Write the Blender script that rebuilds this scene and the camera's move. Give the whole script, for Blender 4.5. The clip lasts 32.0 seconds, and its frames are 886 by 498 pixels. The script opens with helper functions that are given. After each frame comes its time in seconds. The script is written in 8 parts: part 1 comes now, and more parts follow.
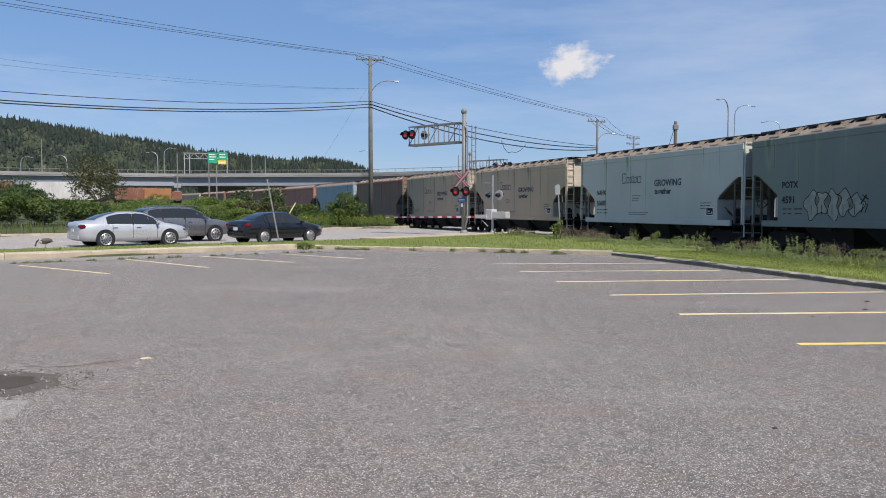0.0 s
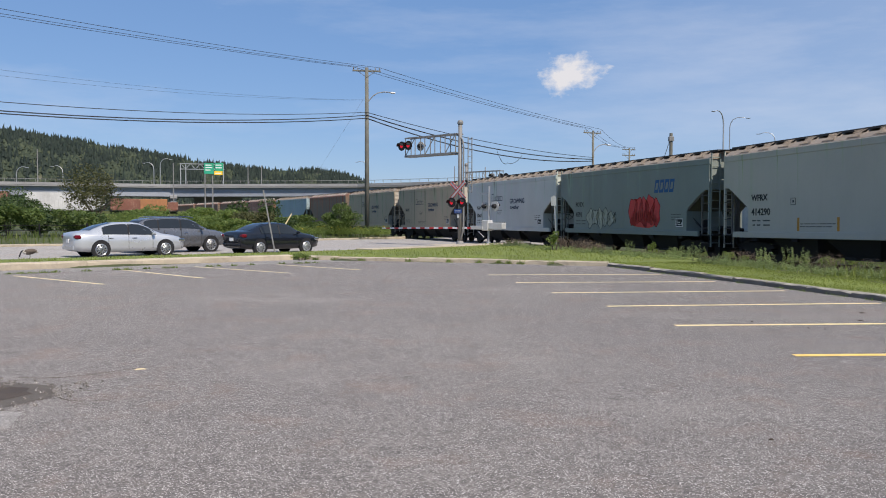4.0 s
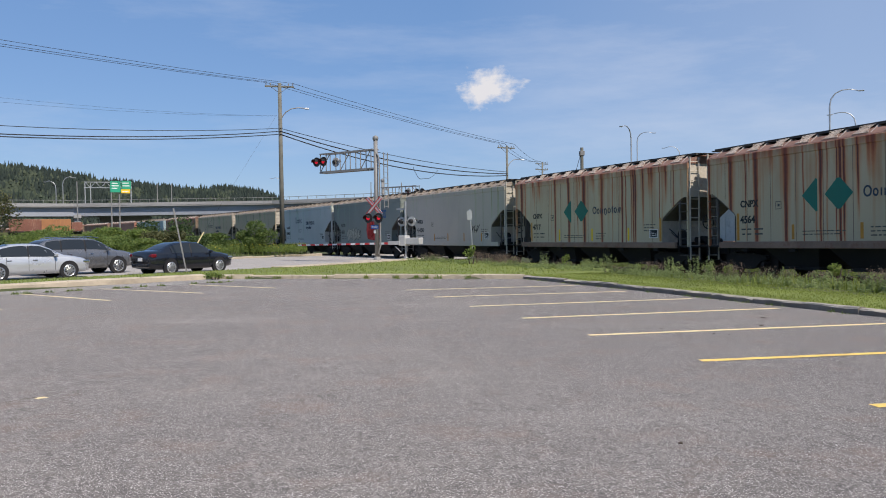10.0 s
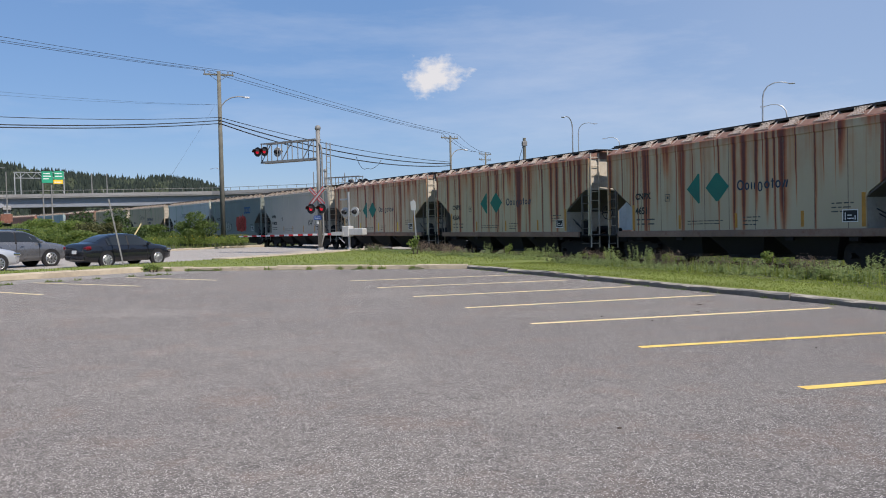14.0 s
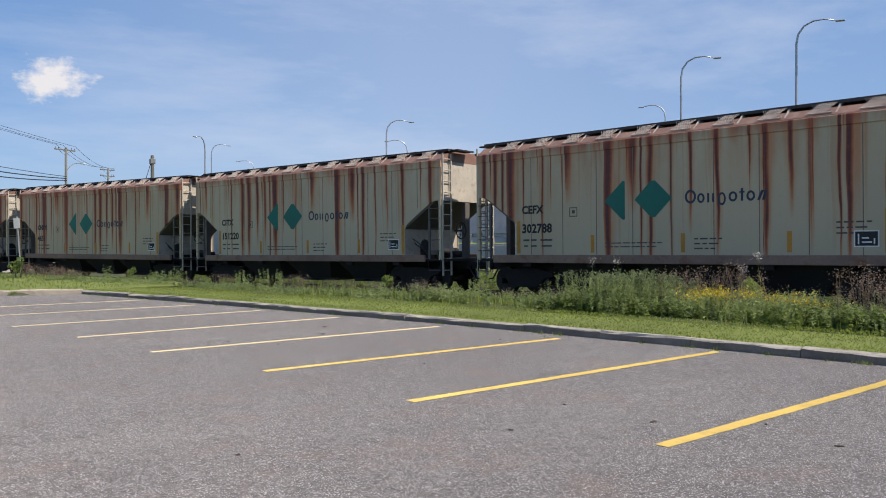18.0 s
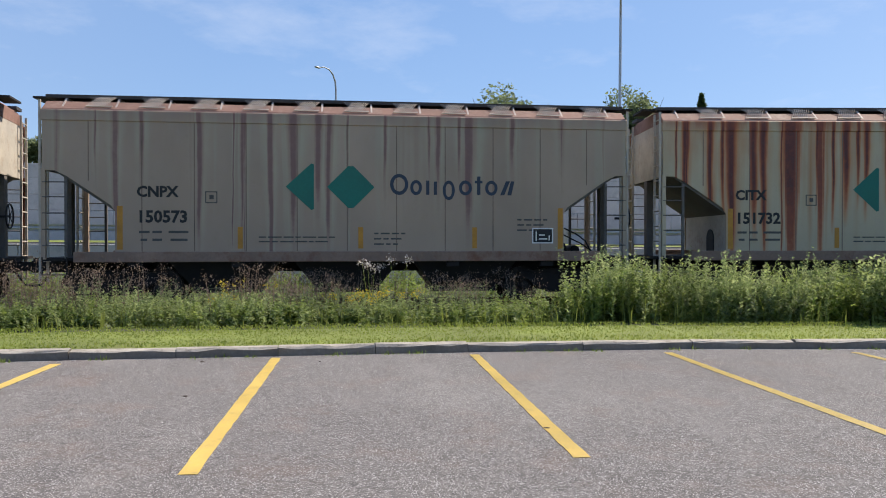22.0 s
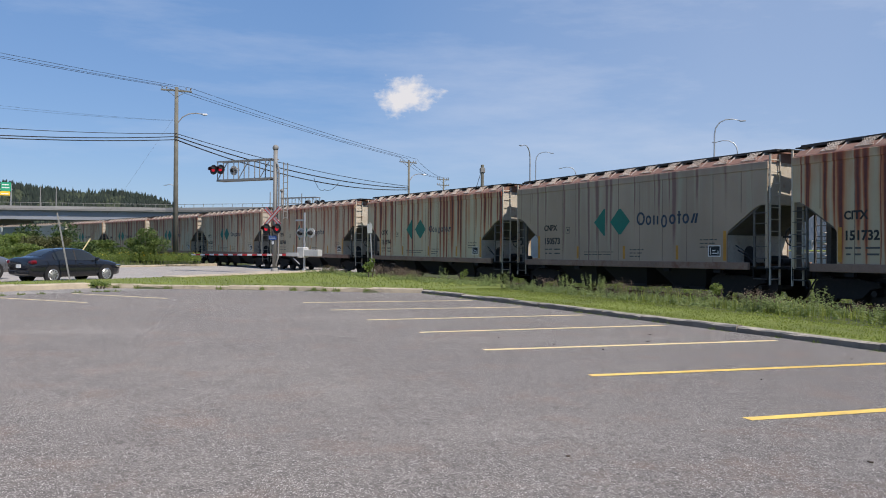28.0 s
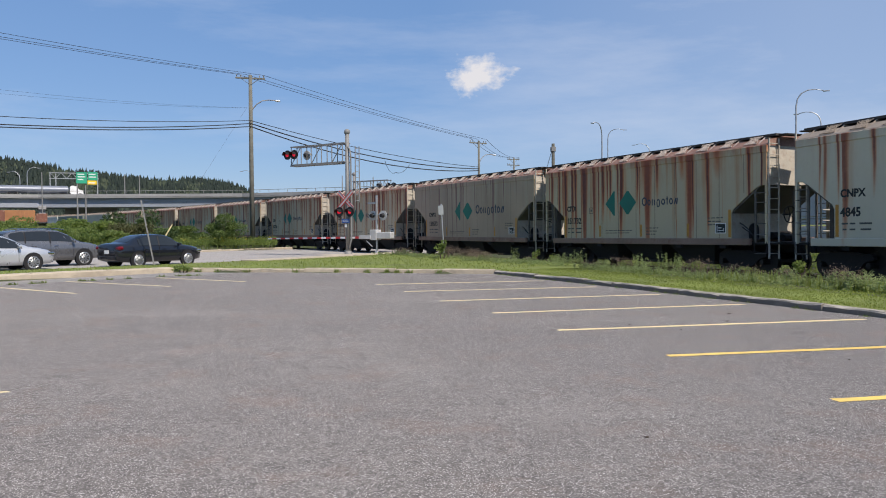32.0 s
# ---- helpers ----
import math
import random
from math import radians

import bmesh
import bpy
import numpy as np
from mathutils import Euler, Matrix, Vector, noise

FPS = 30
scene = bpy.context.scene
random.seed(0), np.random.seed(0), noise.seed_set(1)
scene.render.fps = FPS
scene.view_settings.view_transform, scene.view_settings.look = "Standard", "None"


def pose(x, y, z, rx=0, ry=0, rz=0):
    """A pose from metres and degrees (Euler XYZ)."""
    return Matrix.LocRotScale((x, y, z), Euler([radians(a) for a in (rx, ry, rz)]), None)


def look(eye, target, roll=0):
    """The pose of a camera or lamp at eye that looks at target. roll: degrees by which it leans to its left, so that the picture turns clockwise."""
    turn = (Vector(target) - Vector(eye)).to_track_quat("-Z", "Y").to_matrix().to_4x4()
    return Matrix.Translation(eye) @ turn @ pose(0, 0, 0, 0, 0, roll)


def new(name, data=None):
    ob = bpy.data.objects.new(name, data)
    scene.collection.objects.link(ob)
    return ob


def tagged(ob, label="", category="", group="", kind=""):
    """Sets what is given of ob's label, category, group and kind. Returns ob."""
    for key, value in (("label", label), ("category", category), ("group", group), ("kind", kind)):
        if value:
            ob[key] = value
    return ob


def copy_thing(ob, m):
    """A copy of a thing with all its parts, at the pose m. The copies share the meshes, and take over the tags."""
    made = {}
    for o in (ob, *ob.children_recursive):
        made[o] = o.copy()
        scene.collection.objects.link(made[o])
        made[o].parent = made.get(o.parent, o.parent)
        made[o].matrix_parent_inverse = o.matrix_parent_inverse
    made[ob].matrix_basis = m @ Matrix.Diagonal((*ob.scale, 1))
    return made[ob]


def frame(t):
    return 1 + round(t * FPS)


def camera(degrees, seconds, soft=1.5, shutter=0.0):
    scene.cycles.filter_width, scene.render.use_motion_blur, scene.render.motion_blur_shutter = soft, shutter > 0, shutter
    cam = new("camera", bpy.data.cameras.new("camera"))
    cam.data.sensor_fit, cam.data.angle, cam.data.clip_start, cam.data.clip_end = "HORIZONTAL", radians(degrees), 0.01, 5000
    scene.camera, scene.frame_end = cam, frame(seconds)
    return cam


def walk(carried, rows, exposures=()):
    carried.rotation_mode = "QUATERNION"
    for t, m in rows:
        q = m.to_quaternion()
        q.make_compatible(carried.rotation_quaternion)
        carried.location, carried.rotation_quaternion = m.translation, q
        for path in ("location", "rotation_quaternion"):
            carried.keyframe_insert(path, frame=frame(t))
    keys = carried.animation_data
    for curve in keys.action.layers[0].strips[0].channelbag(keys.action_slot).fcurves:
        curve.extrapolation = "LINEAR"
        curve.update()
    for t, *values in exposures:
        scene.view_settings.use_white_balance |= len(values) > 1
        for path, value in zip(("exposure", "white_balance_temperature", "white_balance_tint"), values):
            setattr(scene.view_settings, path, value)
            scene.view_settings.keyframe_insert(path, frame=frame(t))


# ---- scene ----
# camera: stands in the car park, turns with a small swing about the holder
PATH = [  # seconds, yaw, pitch, roll in degrees
    (0.0, 0.41, -2.92, 0.01),
    (0.5, 0.65, -2.85, -0.04),
    (1.0, 0.83, -2.66, -0.05),
    (1.5, 1.00, -2.43, -0.09),
    (2.0, 1.06, -2.26, 0.01),
    (2.5, 1.04, -2.21, 0.04),
    (3.0, 0.81, -2.22, 0.07),
    (3.5, 0.51, -2.19, 0.08),
    (4.0, 0.13, -2.13, 0.09),
    (4.5, -0.06, -2.08, -0.04),
    (6.5, -0.07, -2.28, -0.08),
    (7.0, -0.04, -2.24, 0.01),
    (7.5, -0.14, -2.09, 0.06),
    (8.0, -0.49, -1.84, -0.05),
    (8.5, -1.21, -1.56, -0.28),
    (9.0, -2.41, -1.27, -0.56),
    (9.5, -4.02, -1.09, -0.76),
    (10.0, -5.81, -1.07, -0.87),
    (10.5, -7.51, -1.19, -0.92),
    (11.0, -8.78, -1.48, -0.96),
    (11.5, -9.45, -1.74, -0.91),
    (12.0, -9.67, -1.91, -0.98),
    (12.5, -9.65, -1.93, -0.98),
    (13.0, -9.61, -1.91, -0.97),
    (13.5, -9.66, -1.92, -1.07),
    (15.5, -10.58, -1.07, -0.92),
    (16.0, -10.86, -0.80, -0.76),
    (16.5, -11.72, -0.58, -0.71),
    (17.0, -14.12, -0.44, -0.64),
    (17.5, -18.80, -0.38, -0.78),
    (17.8, -26.27, -0.34, -0.49),
    (18.0, -35.85, -0.40, -0.08),
    (18.3, -53.57, -0.66, 1.07),
    (18.5, -65.54, -0.74, 2.37),
    (18.6, -70.90, -0.68, 2.39),
    (19.0, -87.77, -0.51, 3.85),
    (19.5, -98.04, -0.62, 2.86),
    (20.0, -102.06, -0.81, 1.25),
    (20.5, -103.26, -0.60, 0.74),
    (21.0, -102.08, -0.46, 0.50),
    (21.5, -98.21, -0.41, 0.47),
    (22.0, -91.92, -0.43, 0.45),
    (22.5, -81.99, -0.54, 0.49),
    (23.0, -68.87, -0.65, 0.47),
    (23.5, -53.59, -0.70, 0.27),
    (24.0, -38.40, -0.60, 0.03),
    (24.5, -26.19, -0.39, -0.38),
    (24.7, -22.69, -0.31, -0.65),
    (25.0, -18.72, -0.18, -0.68),
    (25.5, -15.09, -0.07, -0.55),
    (27.5, -13.23, -0.16, 0.67),
    (28.0, -13.01, -0.10, 0.49),
    (28.5, -12.03, -0.06, 0.49),
    (29.0, -10.35, -0.16, 0.18),
    (29.5, -8.55, -0.42, -0.08),
    (30.0, -7.43, -0.77, -0.12),
    (30.5, -7.07, -1.04, -0.22),
    (31.0, -7.27, -1.20, -0.28),
    (31.5, -7.54, -1.31, -0.36),
    (32.0, -7.88, -1.48, -0.41),
]


def eye_pose(yaw, pitch, roll):
    a, b = radians(yaw), radians(pitch)
    eye = Vector((-math.sin(a) * 0.22, math.cos(a) * 0.22 - 0.22, 1.602))
    way = Vector((-math.sin(a) * math.cos(b), math.cos(a) * math.cos(b), math.sin(b)))
    return look(eye, eye + way, roll)


cam = camera(58.38, 32.0, soft=1.0)
walk(
    cam,
    [(t, eye_pose(y, p, r)) for t, y, p, r in PATH],
    [(0.0, 0.0, 6620, 14), (16.5, 0.0, 6620, 14), (18.0, 0.1, 6700, 14), (19.0, 0.4, 6900, 14), (22.5, 0.4, 6900, 14), (24.0, 0.17, 6750, 14), (25.2, 0.0, 6620, 14), (32.0, 0.0, 6620, 14)],
)

# ---- light ----
SUN_AZ, SUN_EL = 148.0, 50.0  # degrees clockwise from +y, and above the horizon
world = bpy.data.worlds.new("sky")
scene.world = world
world.use_nodes = True
wn, wl = world.node_tree.nodes, world.node_tree.links
sky = wn.new("ShaderNodeTexSky")
sky.sky_type, sky.sun_disc = "NISHITA", False
sky.sun_elevation, sky.sun_rotation = radians(SUN_EL), radians(SUN_AZ)
sky.altitude, sky.air_density, sky.dust_density, sky.ozone_density = 20, 1.0, 0.1, 4.0
# thin high cloud veils in the sky
wco = wn.new("ShaderNodeTexCoord")
wmap = wn.new("ShaderNodeMapping")
wmap.inputs["Scale"].default_value = (1.2, 2.4, 7.0)
wmap.inputs["Rotation"].default_value = (0.25, 0.2, 0.5)
wnoise = wn.new("ShaderNodeTexNoise")
wnoise.inputs["Scale"].default_value, wnoise.inputs["Detail"].default_value, wnoise.inputs["Roughness"].default_value = 1.6, 7, 0.62
wramp = wn.new("ShaderNodeMapRange")
wramp.inputs[1].default_value, wramp.inputs[2].default_value, wramp.inputs[4].default_value = 0.48, 0.85, 0.42
wmix = wn.new("ShaderNodeMix")
wmix.data_type = "RGBA"
wmix.inputs[7].default_value = (5.9, 6.5, 7.4, 1)
wl.new(wco.outputs["Generated"], wmap.inputs["Vector"])
wl.new(wmap.outputs[0], wnoise.inputs["Vector"])
wl.new(wnoise.outputs["Fac"], wramp.inputs[0])
# the veil is thickest towards the north-east
wsep = wn.new("ShaderNodeSeparateXYZ")
weast = wn.new("ShaderNodeMapRange")
weast.inputs[1].default_value, weast.inputs[2].default_value, weast.inputs[4].default_value = 0.12, 0.52, 0.22
wclear = wn.new("ShaderNodeMapRange")
wclear.inputs[1].default_value, wclear.inputs[2].default_value, wclear.inputs[4].default_value = 0.62, 0.95, -0.18
weast_sum = wn.new("ShaderNodeMath")
weast_sum.operation = "ADD"
wsum = wn.new("ShaderNodeMath")
wsum.operation = "ADD"
wl.new(wco.outputs["Generated"], wsep.inputs[0])
wl.new(wsep.outputs[0], weast.inputs[0])
wl.new(wramp.outputs[0], wsum.inputs[0])
wl.new(wsep.outputs[0], wclear.inputs[0])
wl.new(weast.outputs[0], weast_sum.inputs[0])
wl.new(wclear.outputs[0], weast_sum.inputs[1])
wl.new(weast_sum.outputs[0], wsum.inputs[1])
wl.new(wsum.outputs[0], wmix.inputs[0])
# clear dry air: a deep even blue over the whole dome
wblue = wn.new("ShaderNodeMix")
wblue.data_type = "RGBA"
wblue.inputs[0].default_value = 0.58
wblue.inputs[7].default_value = (1.25, 2.7, 5.5, 1)
wl.new(sky.outputs[0], wblue.inputs[6])
wl.new(wblue.outputs[2], wmix.inputs[6])
wl.new(wmix.outputs[2], wn["Background"].inputs["Color"])
wn["Background"].inputs["Strength"].default_value = 0.117

sun = new("sun", bpy.data.lights.new("sun", "SUN"))
sun.data.energy, sun.data.angle, sun.data.color = 5.2, radians(0.6), (1.0, 0.93, 0.82)
_a, _e = radians(SUN_AZ), radians(SUN_EL)
SUN_DIR = Vector((math.sin(_a) * math.cos(_e), math.cos(_a) * math.cos(_e), math.sin(_e)))
sun.matrix_basis = look(SUN_DIR * 200, (0, 0, 0))


# ---- materials ----
def nodes_of(name):
    m = bpy.data.materials.new(name)
    m.use_nodes = True
    return m, m.node_tree.nodes, m.node_tree.links, m.node_tree.nodes["Principled BSDF"]


def noise_node(n, l, vec, scale, detail=4, rough=0.6, w=None):
    x = n.new("ShaderNodeTexNoise")
    x.inputs["Scale"].default_value, x.inputs["Detail"].default_value, x.inputs["Roughness"].default_value = scale, detail, rough
    if w is not None:
        x.noise_dimensions = "4D"
        l.new(w, x.inputs["W"])
    l.new(vec, x.inputs["Vector"])
    return x.outputs["Fac"]


def mix_node(n, l, fac, a, b):
    x = n.new("ShaderNodeMix")
    x.data_type = "RGBA"
    for k, v in ((0, fac), (6, a), (7, b)):
        if isinstance(v, (int, float)):
            x.inputs[k].default_value = v
        elif isinstance(v, tuple):
            x.inputs[k].default_value = (*v[:3], 1)
        else:
            l.new(v, x.inputs[k])
    return x.outputs[2]


def range_node(n, l, val, a, b, c=0.0, d=1.0):
    x = n.new("ShaderNodeMapRange")
    x.inputs[1].default_value, x.inputs[2].default_value, x.inputs[3].default_value, x.inputs[4].default_value = a, b, c, d
    l.new(val, x.inputs[0])
    return x.outputs[0]


def math_node(n, l, op, a, b=0.0):
    x = n.new("ShaderNodeMath")
    x.operation = op
    for k, v in ((0, a), (1, b)):
        if isinstance(v, (int, float)):
            x.inputs[k].default_value = v
        else:
            l.new(v, x.inputs[k])
    return x.outputs[0]


def seed_node(n, l):
    info = n.new("ShaderNodeObjectInfo")
    return math_node(n, l, "MULTIPLY", info.outputs["Random"], 40.0)


def mapped(n, l, scale):
    co = n.new("ShaderNodeTexCoord")
    mp = n.new("ShaderNodeMapping")
    mp.inputs["Scale"].default_value = scale
    l.new(co.outputs["Object"], mp.inputs["Vector"])
    return mp.outputs[0]


def bump_node(n, l, bsdf, height, strength, dist=0.02):
    x = n.new("ShaderNodeBump")
    x.inputs["Strength"].default_value, x.inputs["Distance"].default_value = strength, dist
    l.new(height, x.inputs["Height"])
    l.new(x.outputs[0], bsdf.inputs["Normal"])


def plain(name, col, rough=0.7, metal=0.0, var=0.25, big=0.6, fine=18.0, bump=0.15, dirt=None, dirt_amount=0.5):
    """A surface with broad stains and a fine grain."""
    m, n, l, b = nodes_of(name)
    vec, w = mapped(n, l, (1, 1, 1)), seed_node(n, l)
    f1, f2 = noise_node(n, l, vec, big, 5, 0.65, w), noise_node(n, l, vec, fine, 4, 0.7, w)
    lo, hi = tuple(c * (1 - var) for c in col), tuple(min(1, c * (1 + var)) for c in col)
    c = mix_node(n, l, range_node(n, l, f1, 0.3, 0.7), lo, hi)
    c = mix_node(n, l, range_node(n, l, f2, 0.35, 0.75, 0, var * 1.2), c, tuple(v * 0.45 for v in col))
    if dirt:
        f3 = noise_node(n, l, vec, big * 3.1, 6, 0.7, w)
        c = mix_node(n, l, range_node(n, l, f3, 0.52, 0.68, 0, dirt_amount), c, dirt)
    l.new(c, b.inputs["Base Color"])
    l.new(range_node(n, l, f1, 0.2, 0.8, max(0.02, rough - 0.12), min(1, rough + 0.12)), b.inputs["Roughness"])
    b.inputs["Metallic"].default_value = metal
    if bump:
        bump_node(n, l, b, f2, bump)
    return m


def asphalt(name, col, brown, grain=0.58):
    """Worn asphalt with visible aggregate, broad patches and faint stains."""
    m, n, l, b = nodes_of(name)
    vec = mapped(n, l, (1, 1, 1))
    broad, mid, fine = noise_node(n, l, vec, 0.16, 5, 0.6), noise_node(n, l, vec, 1.7, 6, 0.7), noise_node(n, l, vec, 45, 3, 0.8)
    vor = n.new("ShaderNodeTexVoronoi")
    vor.inputs["Scale"].default_value = 105
    l.new(vec, vor.inputs["Vector"])
    c = mix_node(n, l, range_node(n, l, broad, 0.35, 0.68), col, brown)
    c = mix_node(n, l, range_node(n, l, mid, 0.45, 0.75, 0, 0.5), c, tuple(v * 0.68 for v in col))
    swath = noise_node(n, l, mapped(n, l, (0.5, 1.3, 1)), 0.33, 6, 0.68)
    c = mix_node(n, l, range_node(n, l, swath, 0.54, 0.68, 0, 0.55), c, tuple(v * 1.5 for v in brown))
    grit = noise_node(n, l, vec, 15, 3, 0.75)
    c = mix_node(n, l, range_node(n, l, grit, 0.5, 0.68, 0, 0.42), c, tuple(v * 1.6 for v in brown))
    c = mix_node(n, l, range_node(n, l, grit, 0.48, 0.33, 0, 0.5), c, tuple(v * 0.5 for v in col))
    lump = noise_node(n, l, vec, 4.3, 4, 0.7)
    c = mix_node(n, l, range_node(n, l, lump, 0.52, 0.66, 0, 0.3), c, tuple(v * 1.45 for v in brown))
    c = mix_node(n, l, range_node(n, l, lump, 0.47, 0.34, 0, 0.34), c, tuple(v * 0.55 for v in col))
    sep = n.new("ShaderNodeSeparateColor")
    l.new(vor.outputs["Color"], sep.inputs[0])
    c = mix_node(n, l, range_node(n, l, sep.outputs[0], 0.72, 1.0, 0, grain * 0.8), c, (0.5, 0.465, 0.44))
    c = mix_node(n, l, range_node(n, l, sep.outputs[1], 0.7, 1.0, 0, grain * 0.9), c, (0.03, 0.03, 0.032))
    # sparse bright chips, and faint reddish stains
    chip = n.new("ShaderNodeTexVoronoi")
    chip.inputs["Scale"].default_value = 150
    l.new(vec, chip.inputs["Vector"])
    csep = n.new("ShaderNodeSeparateColor")
    l.new(chip.outputs["Color"], csep.inputs[0])
    stain = noise_node(n, l, vec, 0.9, 7, 0.72)
    c = mix_node(n, l, range_node(n, l, stain, 0.52, 0.7, 0, 0.55), c, (brown[0] * 1.15, brown[1] * 0.86, brown[2] * 0.74))
    c = mix_node(n, l, range_node(n, l, csep.outputs[1], 0.90, 0.92, 0, grain * 1.1), c, (0.72, 0.69, 0.66))
    l.new(c, b.inputs["Base Color"])
    b.inputs["Roughness"].default_value = 0.88
    b.inputs["Diffuse Roughness"].default_value = 0.42
    bump_node(n, l, b, math_node(n, l, "ADD", fine, sep.outputs[0]), 0.5, 0.01)
    return m


def streaked(name, base, rust=(0.27, 0.06, 0.024), amount=1.0, dark=(0.07, 0.018, 0.022), fade=0.5, top=4.35, soft=0.0, seed=0.0, blots=()):
    """Freight-car paint: separate rust runs of their own width and length from the roof down, chalky patches, grime low down. blots: x, half width and strength of broad dark runs."""
    m, n, l, b = nodes_of(name)
    co = n.new("ShaderNodeTexCoord")
    val = n.new("ShaderNodeValue")
    val.outputs[0].default_value = seed
    w = val.outputs[0]
    sep = n.new("ShaderNodeSeparateXYZ")
    l.new(co.outputs["Object"], sep.inputs[0])
    x, z = sep.outputs[0], sep.outputs[2]

    def stretched(sx, sz):
        mp = n.new("ShaderNodeMapping")
        mp.inputs["Scale"].default_value = (sx, sx, sz)
        l.new(co.outputs["Object"], mp.inputs["Vector"])
        return mp.outputs[0]

    broad = noise_node(n, l, stretched(0.45, 0.25), 1.0, 4, 0.55, w)
    thin = noise_node(n, l, stretched(11.0, 0.16), 1.0, 5, 0.65, w)
    sway = noise_node(n, l, stretched(0.9, 0.55), 1.0, 3, 0.5, w)
    patchy = noise_node(n, l, stretched(2.2, 0.7), 1.0, 4, 0.6, w)
    fine = noise_node(n, l, stretched(9.0, 9.0), 1.0, 5, 0.7, w)
    high = range_node(n, l, z, 1.2, 4.2, 0.45, 1.0)
    c = mix_node(n, l, range_node(n, l, broad, 0.35, 0.7, 0, fade), base, tuple(v * 0.72 for v in base))
    c = mix_node(n, l, range_node(n, l, thin, 0.52, 0.8, 0, 0.22), c, tuple(a * 0.7 + r * 0.3 for a, r in zip(base, rust)))
    # a rusty ochre wash under the eaves, stronger in places
    wash = math_node(n, l, "MULTIPLY", range_node(n, l, patchy, 0.42, 0.68), range_node(n, l, z, 2.4, 4.3))
    c = mix_node(n, l, math_node(n, l, "MULTIPLY", wash, min(0.55, 0.45 * amount)), c, (rust[0] * 1.5, rust[1] * 2.6, rust[2] * 2.6))

    def runs(scale, shift, wide, least, length):
        """How deep in a run each point lies: one run at most in each stretch of the side."""
        at = math_node(n, l, "MULTIPLY_ADD", math_node(n, l, "SUBTRACT", sway, 0.5), 0.15)
        l.new(x, at.node.inputs[2])
        vor = n.new("ShaderNodeTexVoronoi")
        vor.voronoi_dimensions = "1D"
        vor.inputs["Scale"].default_value = scale
        l.new(math_node(n, l, "ADD", at, seed * 3.7 + shift), vor.inputs["W"])
        rgb = n.new("ShaderNodeSeparateColor")
        l.new(vor.outputs["Color"], rgb.inputs[0])
        r, g, q = rgb.outputs
        size = math_node(n, l, "MULTIPLY", range_node(n, l, math_node(n, l, "MULTIPLY", r, r), 0, 1, 0.05, wide), high)
        ragged = math_node(n, l, "MULTIPLY_ADD", math_node(n, l, "SUBTRACT", thin, 0.5), 0.22)
        l.new(vor.outputs["Distance"], ragged.node.inputs[2])
        deep = math_node(n, l, "DIVIDE", math_node(n, l, "SUBTRACT", size, ragged), math_node(n, l, "MULTIPLY", size, 0.8))
        deep.node.use_clamp = True
        near = math_node(n, l, "DIVIDE", math_node(n, l, "SUBTRACT", math_node(n, l, "MULTIPLY", size, 2.4), ragged), math_node(n, l, "MULTIPLY", size, 2.4))
        near.node.use_clamp = True
        foot = math_node(n, l, "MULTIPLY_ADD", g, -length)
        foot.node.inputs[2].default_value = top - 0.5
        live = range_node(n, l, math_node(n, l, "SUBTRACT", z, foot), 0.0, 1.5)
        kept = range_node(n, l, q, least, least + 0.25)
        on = math_node(n, l, "MULTIPLY", live, kept)
        return math_node(n, l, "MULTIPLY", deep, on), math_node(n, l, "MULTIPLY", near, on)

    cut = 0.72 - 0.38 * min(1.3, amount)
    # many faint ochre runs behind the strong ones
    pale = runs(5.2, 9.1, 0.5, cut, 3.6)[1]
    c = mix_node(n, l, math_node(n, l, "MULTIPLY", pale, range_node(n, l, broad, 0.3, 0.65, 0.15, min(0.75, 0.6 * amount))), c, (rust[0] * 1.5, rust[1] * 2.8, rust[2] * 2.4))
    layers = [runs(1.5, 0.0, 0.40, cut - 0.05, 4.6), runs(2.3, 5.3, 0.42, cut, 4.2)]
    f, halo = layers[0]
    for a, h in layers[1:]:
        f, halo = math_node(n, l, "MAXIMUM", f, a), math_node(n, l, "MAXIMUM", halo, h)
    for bx, bw, bs in blots:
        off = math_node(n, l, "ADD", math_node(n, l, "ABSOLUTE", math_node(n, l, "SUBTRACT", x, bx)), math_node(n, l, "MULTIPLY", math_node(n, l, "SUBTRACT", thin, 0.5), 0.35))
        d = range_node(n, l, math_node(n, l, "DIVIDE", off, math_node(n, l, "MULTIPLY", high, bw)), 1.0, 0.3)
        f = math_node(n, l, "MAXIMUM", f, math_node(n, l, "MULTIPLY", d, range_node(n, l, z, 1.0, 2.8, bs * 0.55, bs)))
    grain = range_node(n, l, fine, 0.25, 0.75, 0.8, 1.15)
    f = math_node(n, l, "MULTIPLY", f, grain)
    k = min(1.0, 0.55 + 0.4 * amount)
    c = mix_node(n, l, math_node(n, l, "MULTIPLY", range_node(n, l, halo, 0.02, 0.75, 0, 0.72 * k), range_node(n, l, patchy, 0.3, 0.62, 0.35, 1.0)), c, (rust[0] * 1.7, rust[1] * 3.2, rust[2] * 2.6))
    c = mix_node(n, l, range_node(n, l, f, 0.02, 0.34 + soft, 0, 0.7 * k), c, (rust[0] * 1.75, rust[1] * 2.6, rust[2] * 2.2))
    c = mix_node(n, l, range_node(n, l, f, 0.28 - soft, 0.62 + soft, 0, 0.9 * k), c, rust)
    c = mix_node(n, l, range_node(n, l, f, 0.6, 0.98, 0, 0.85 * k), c, dark)
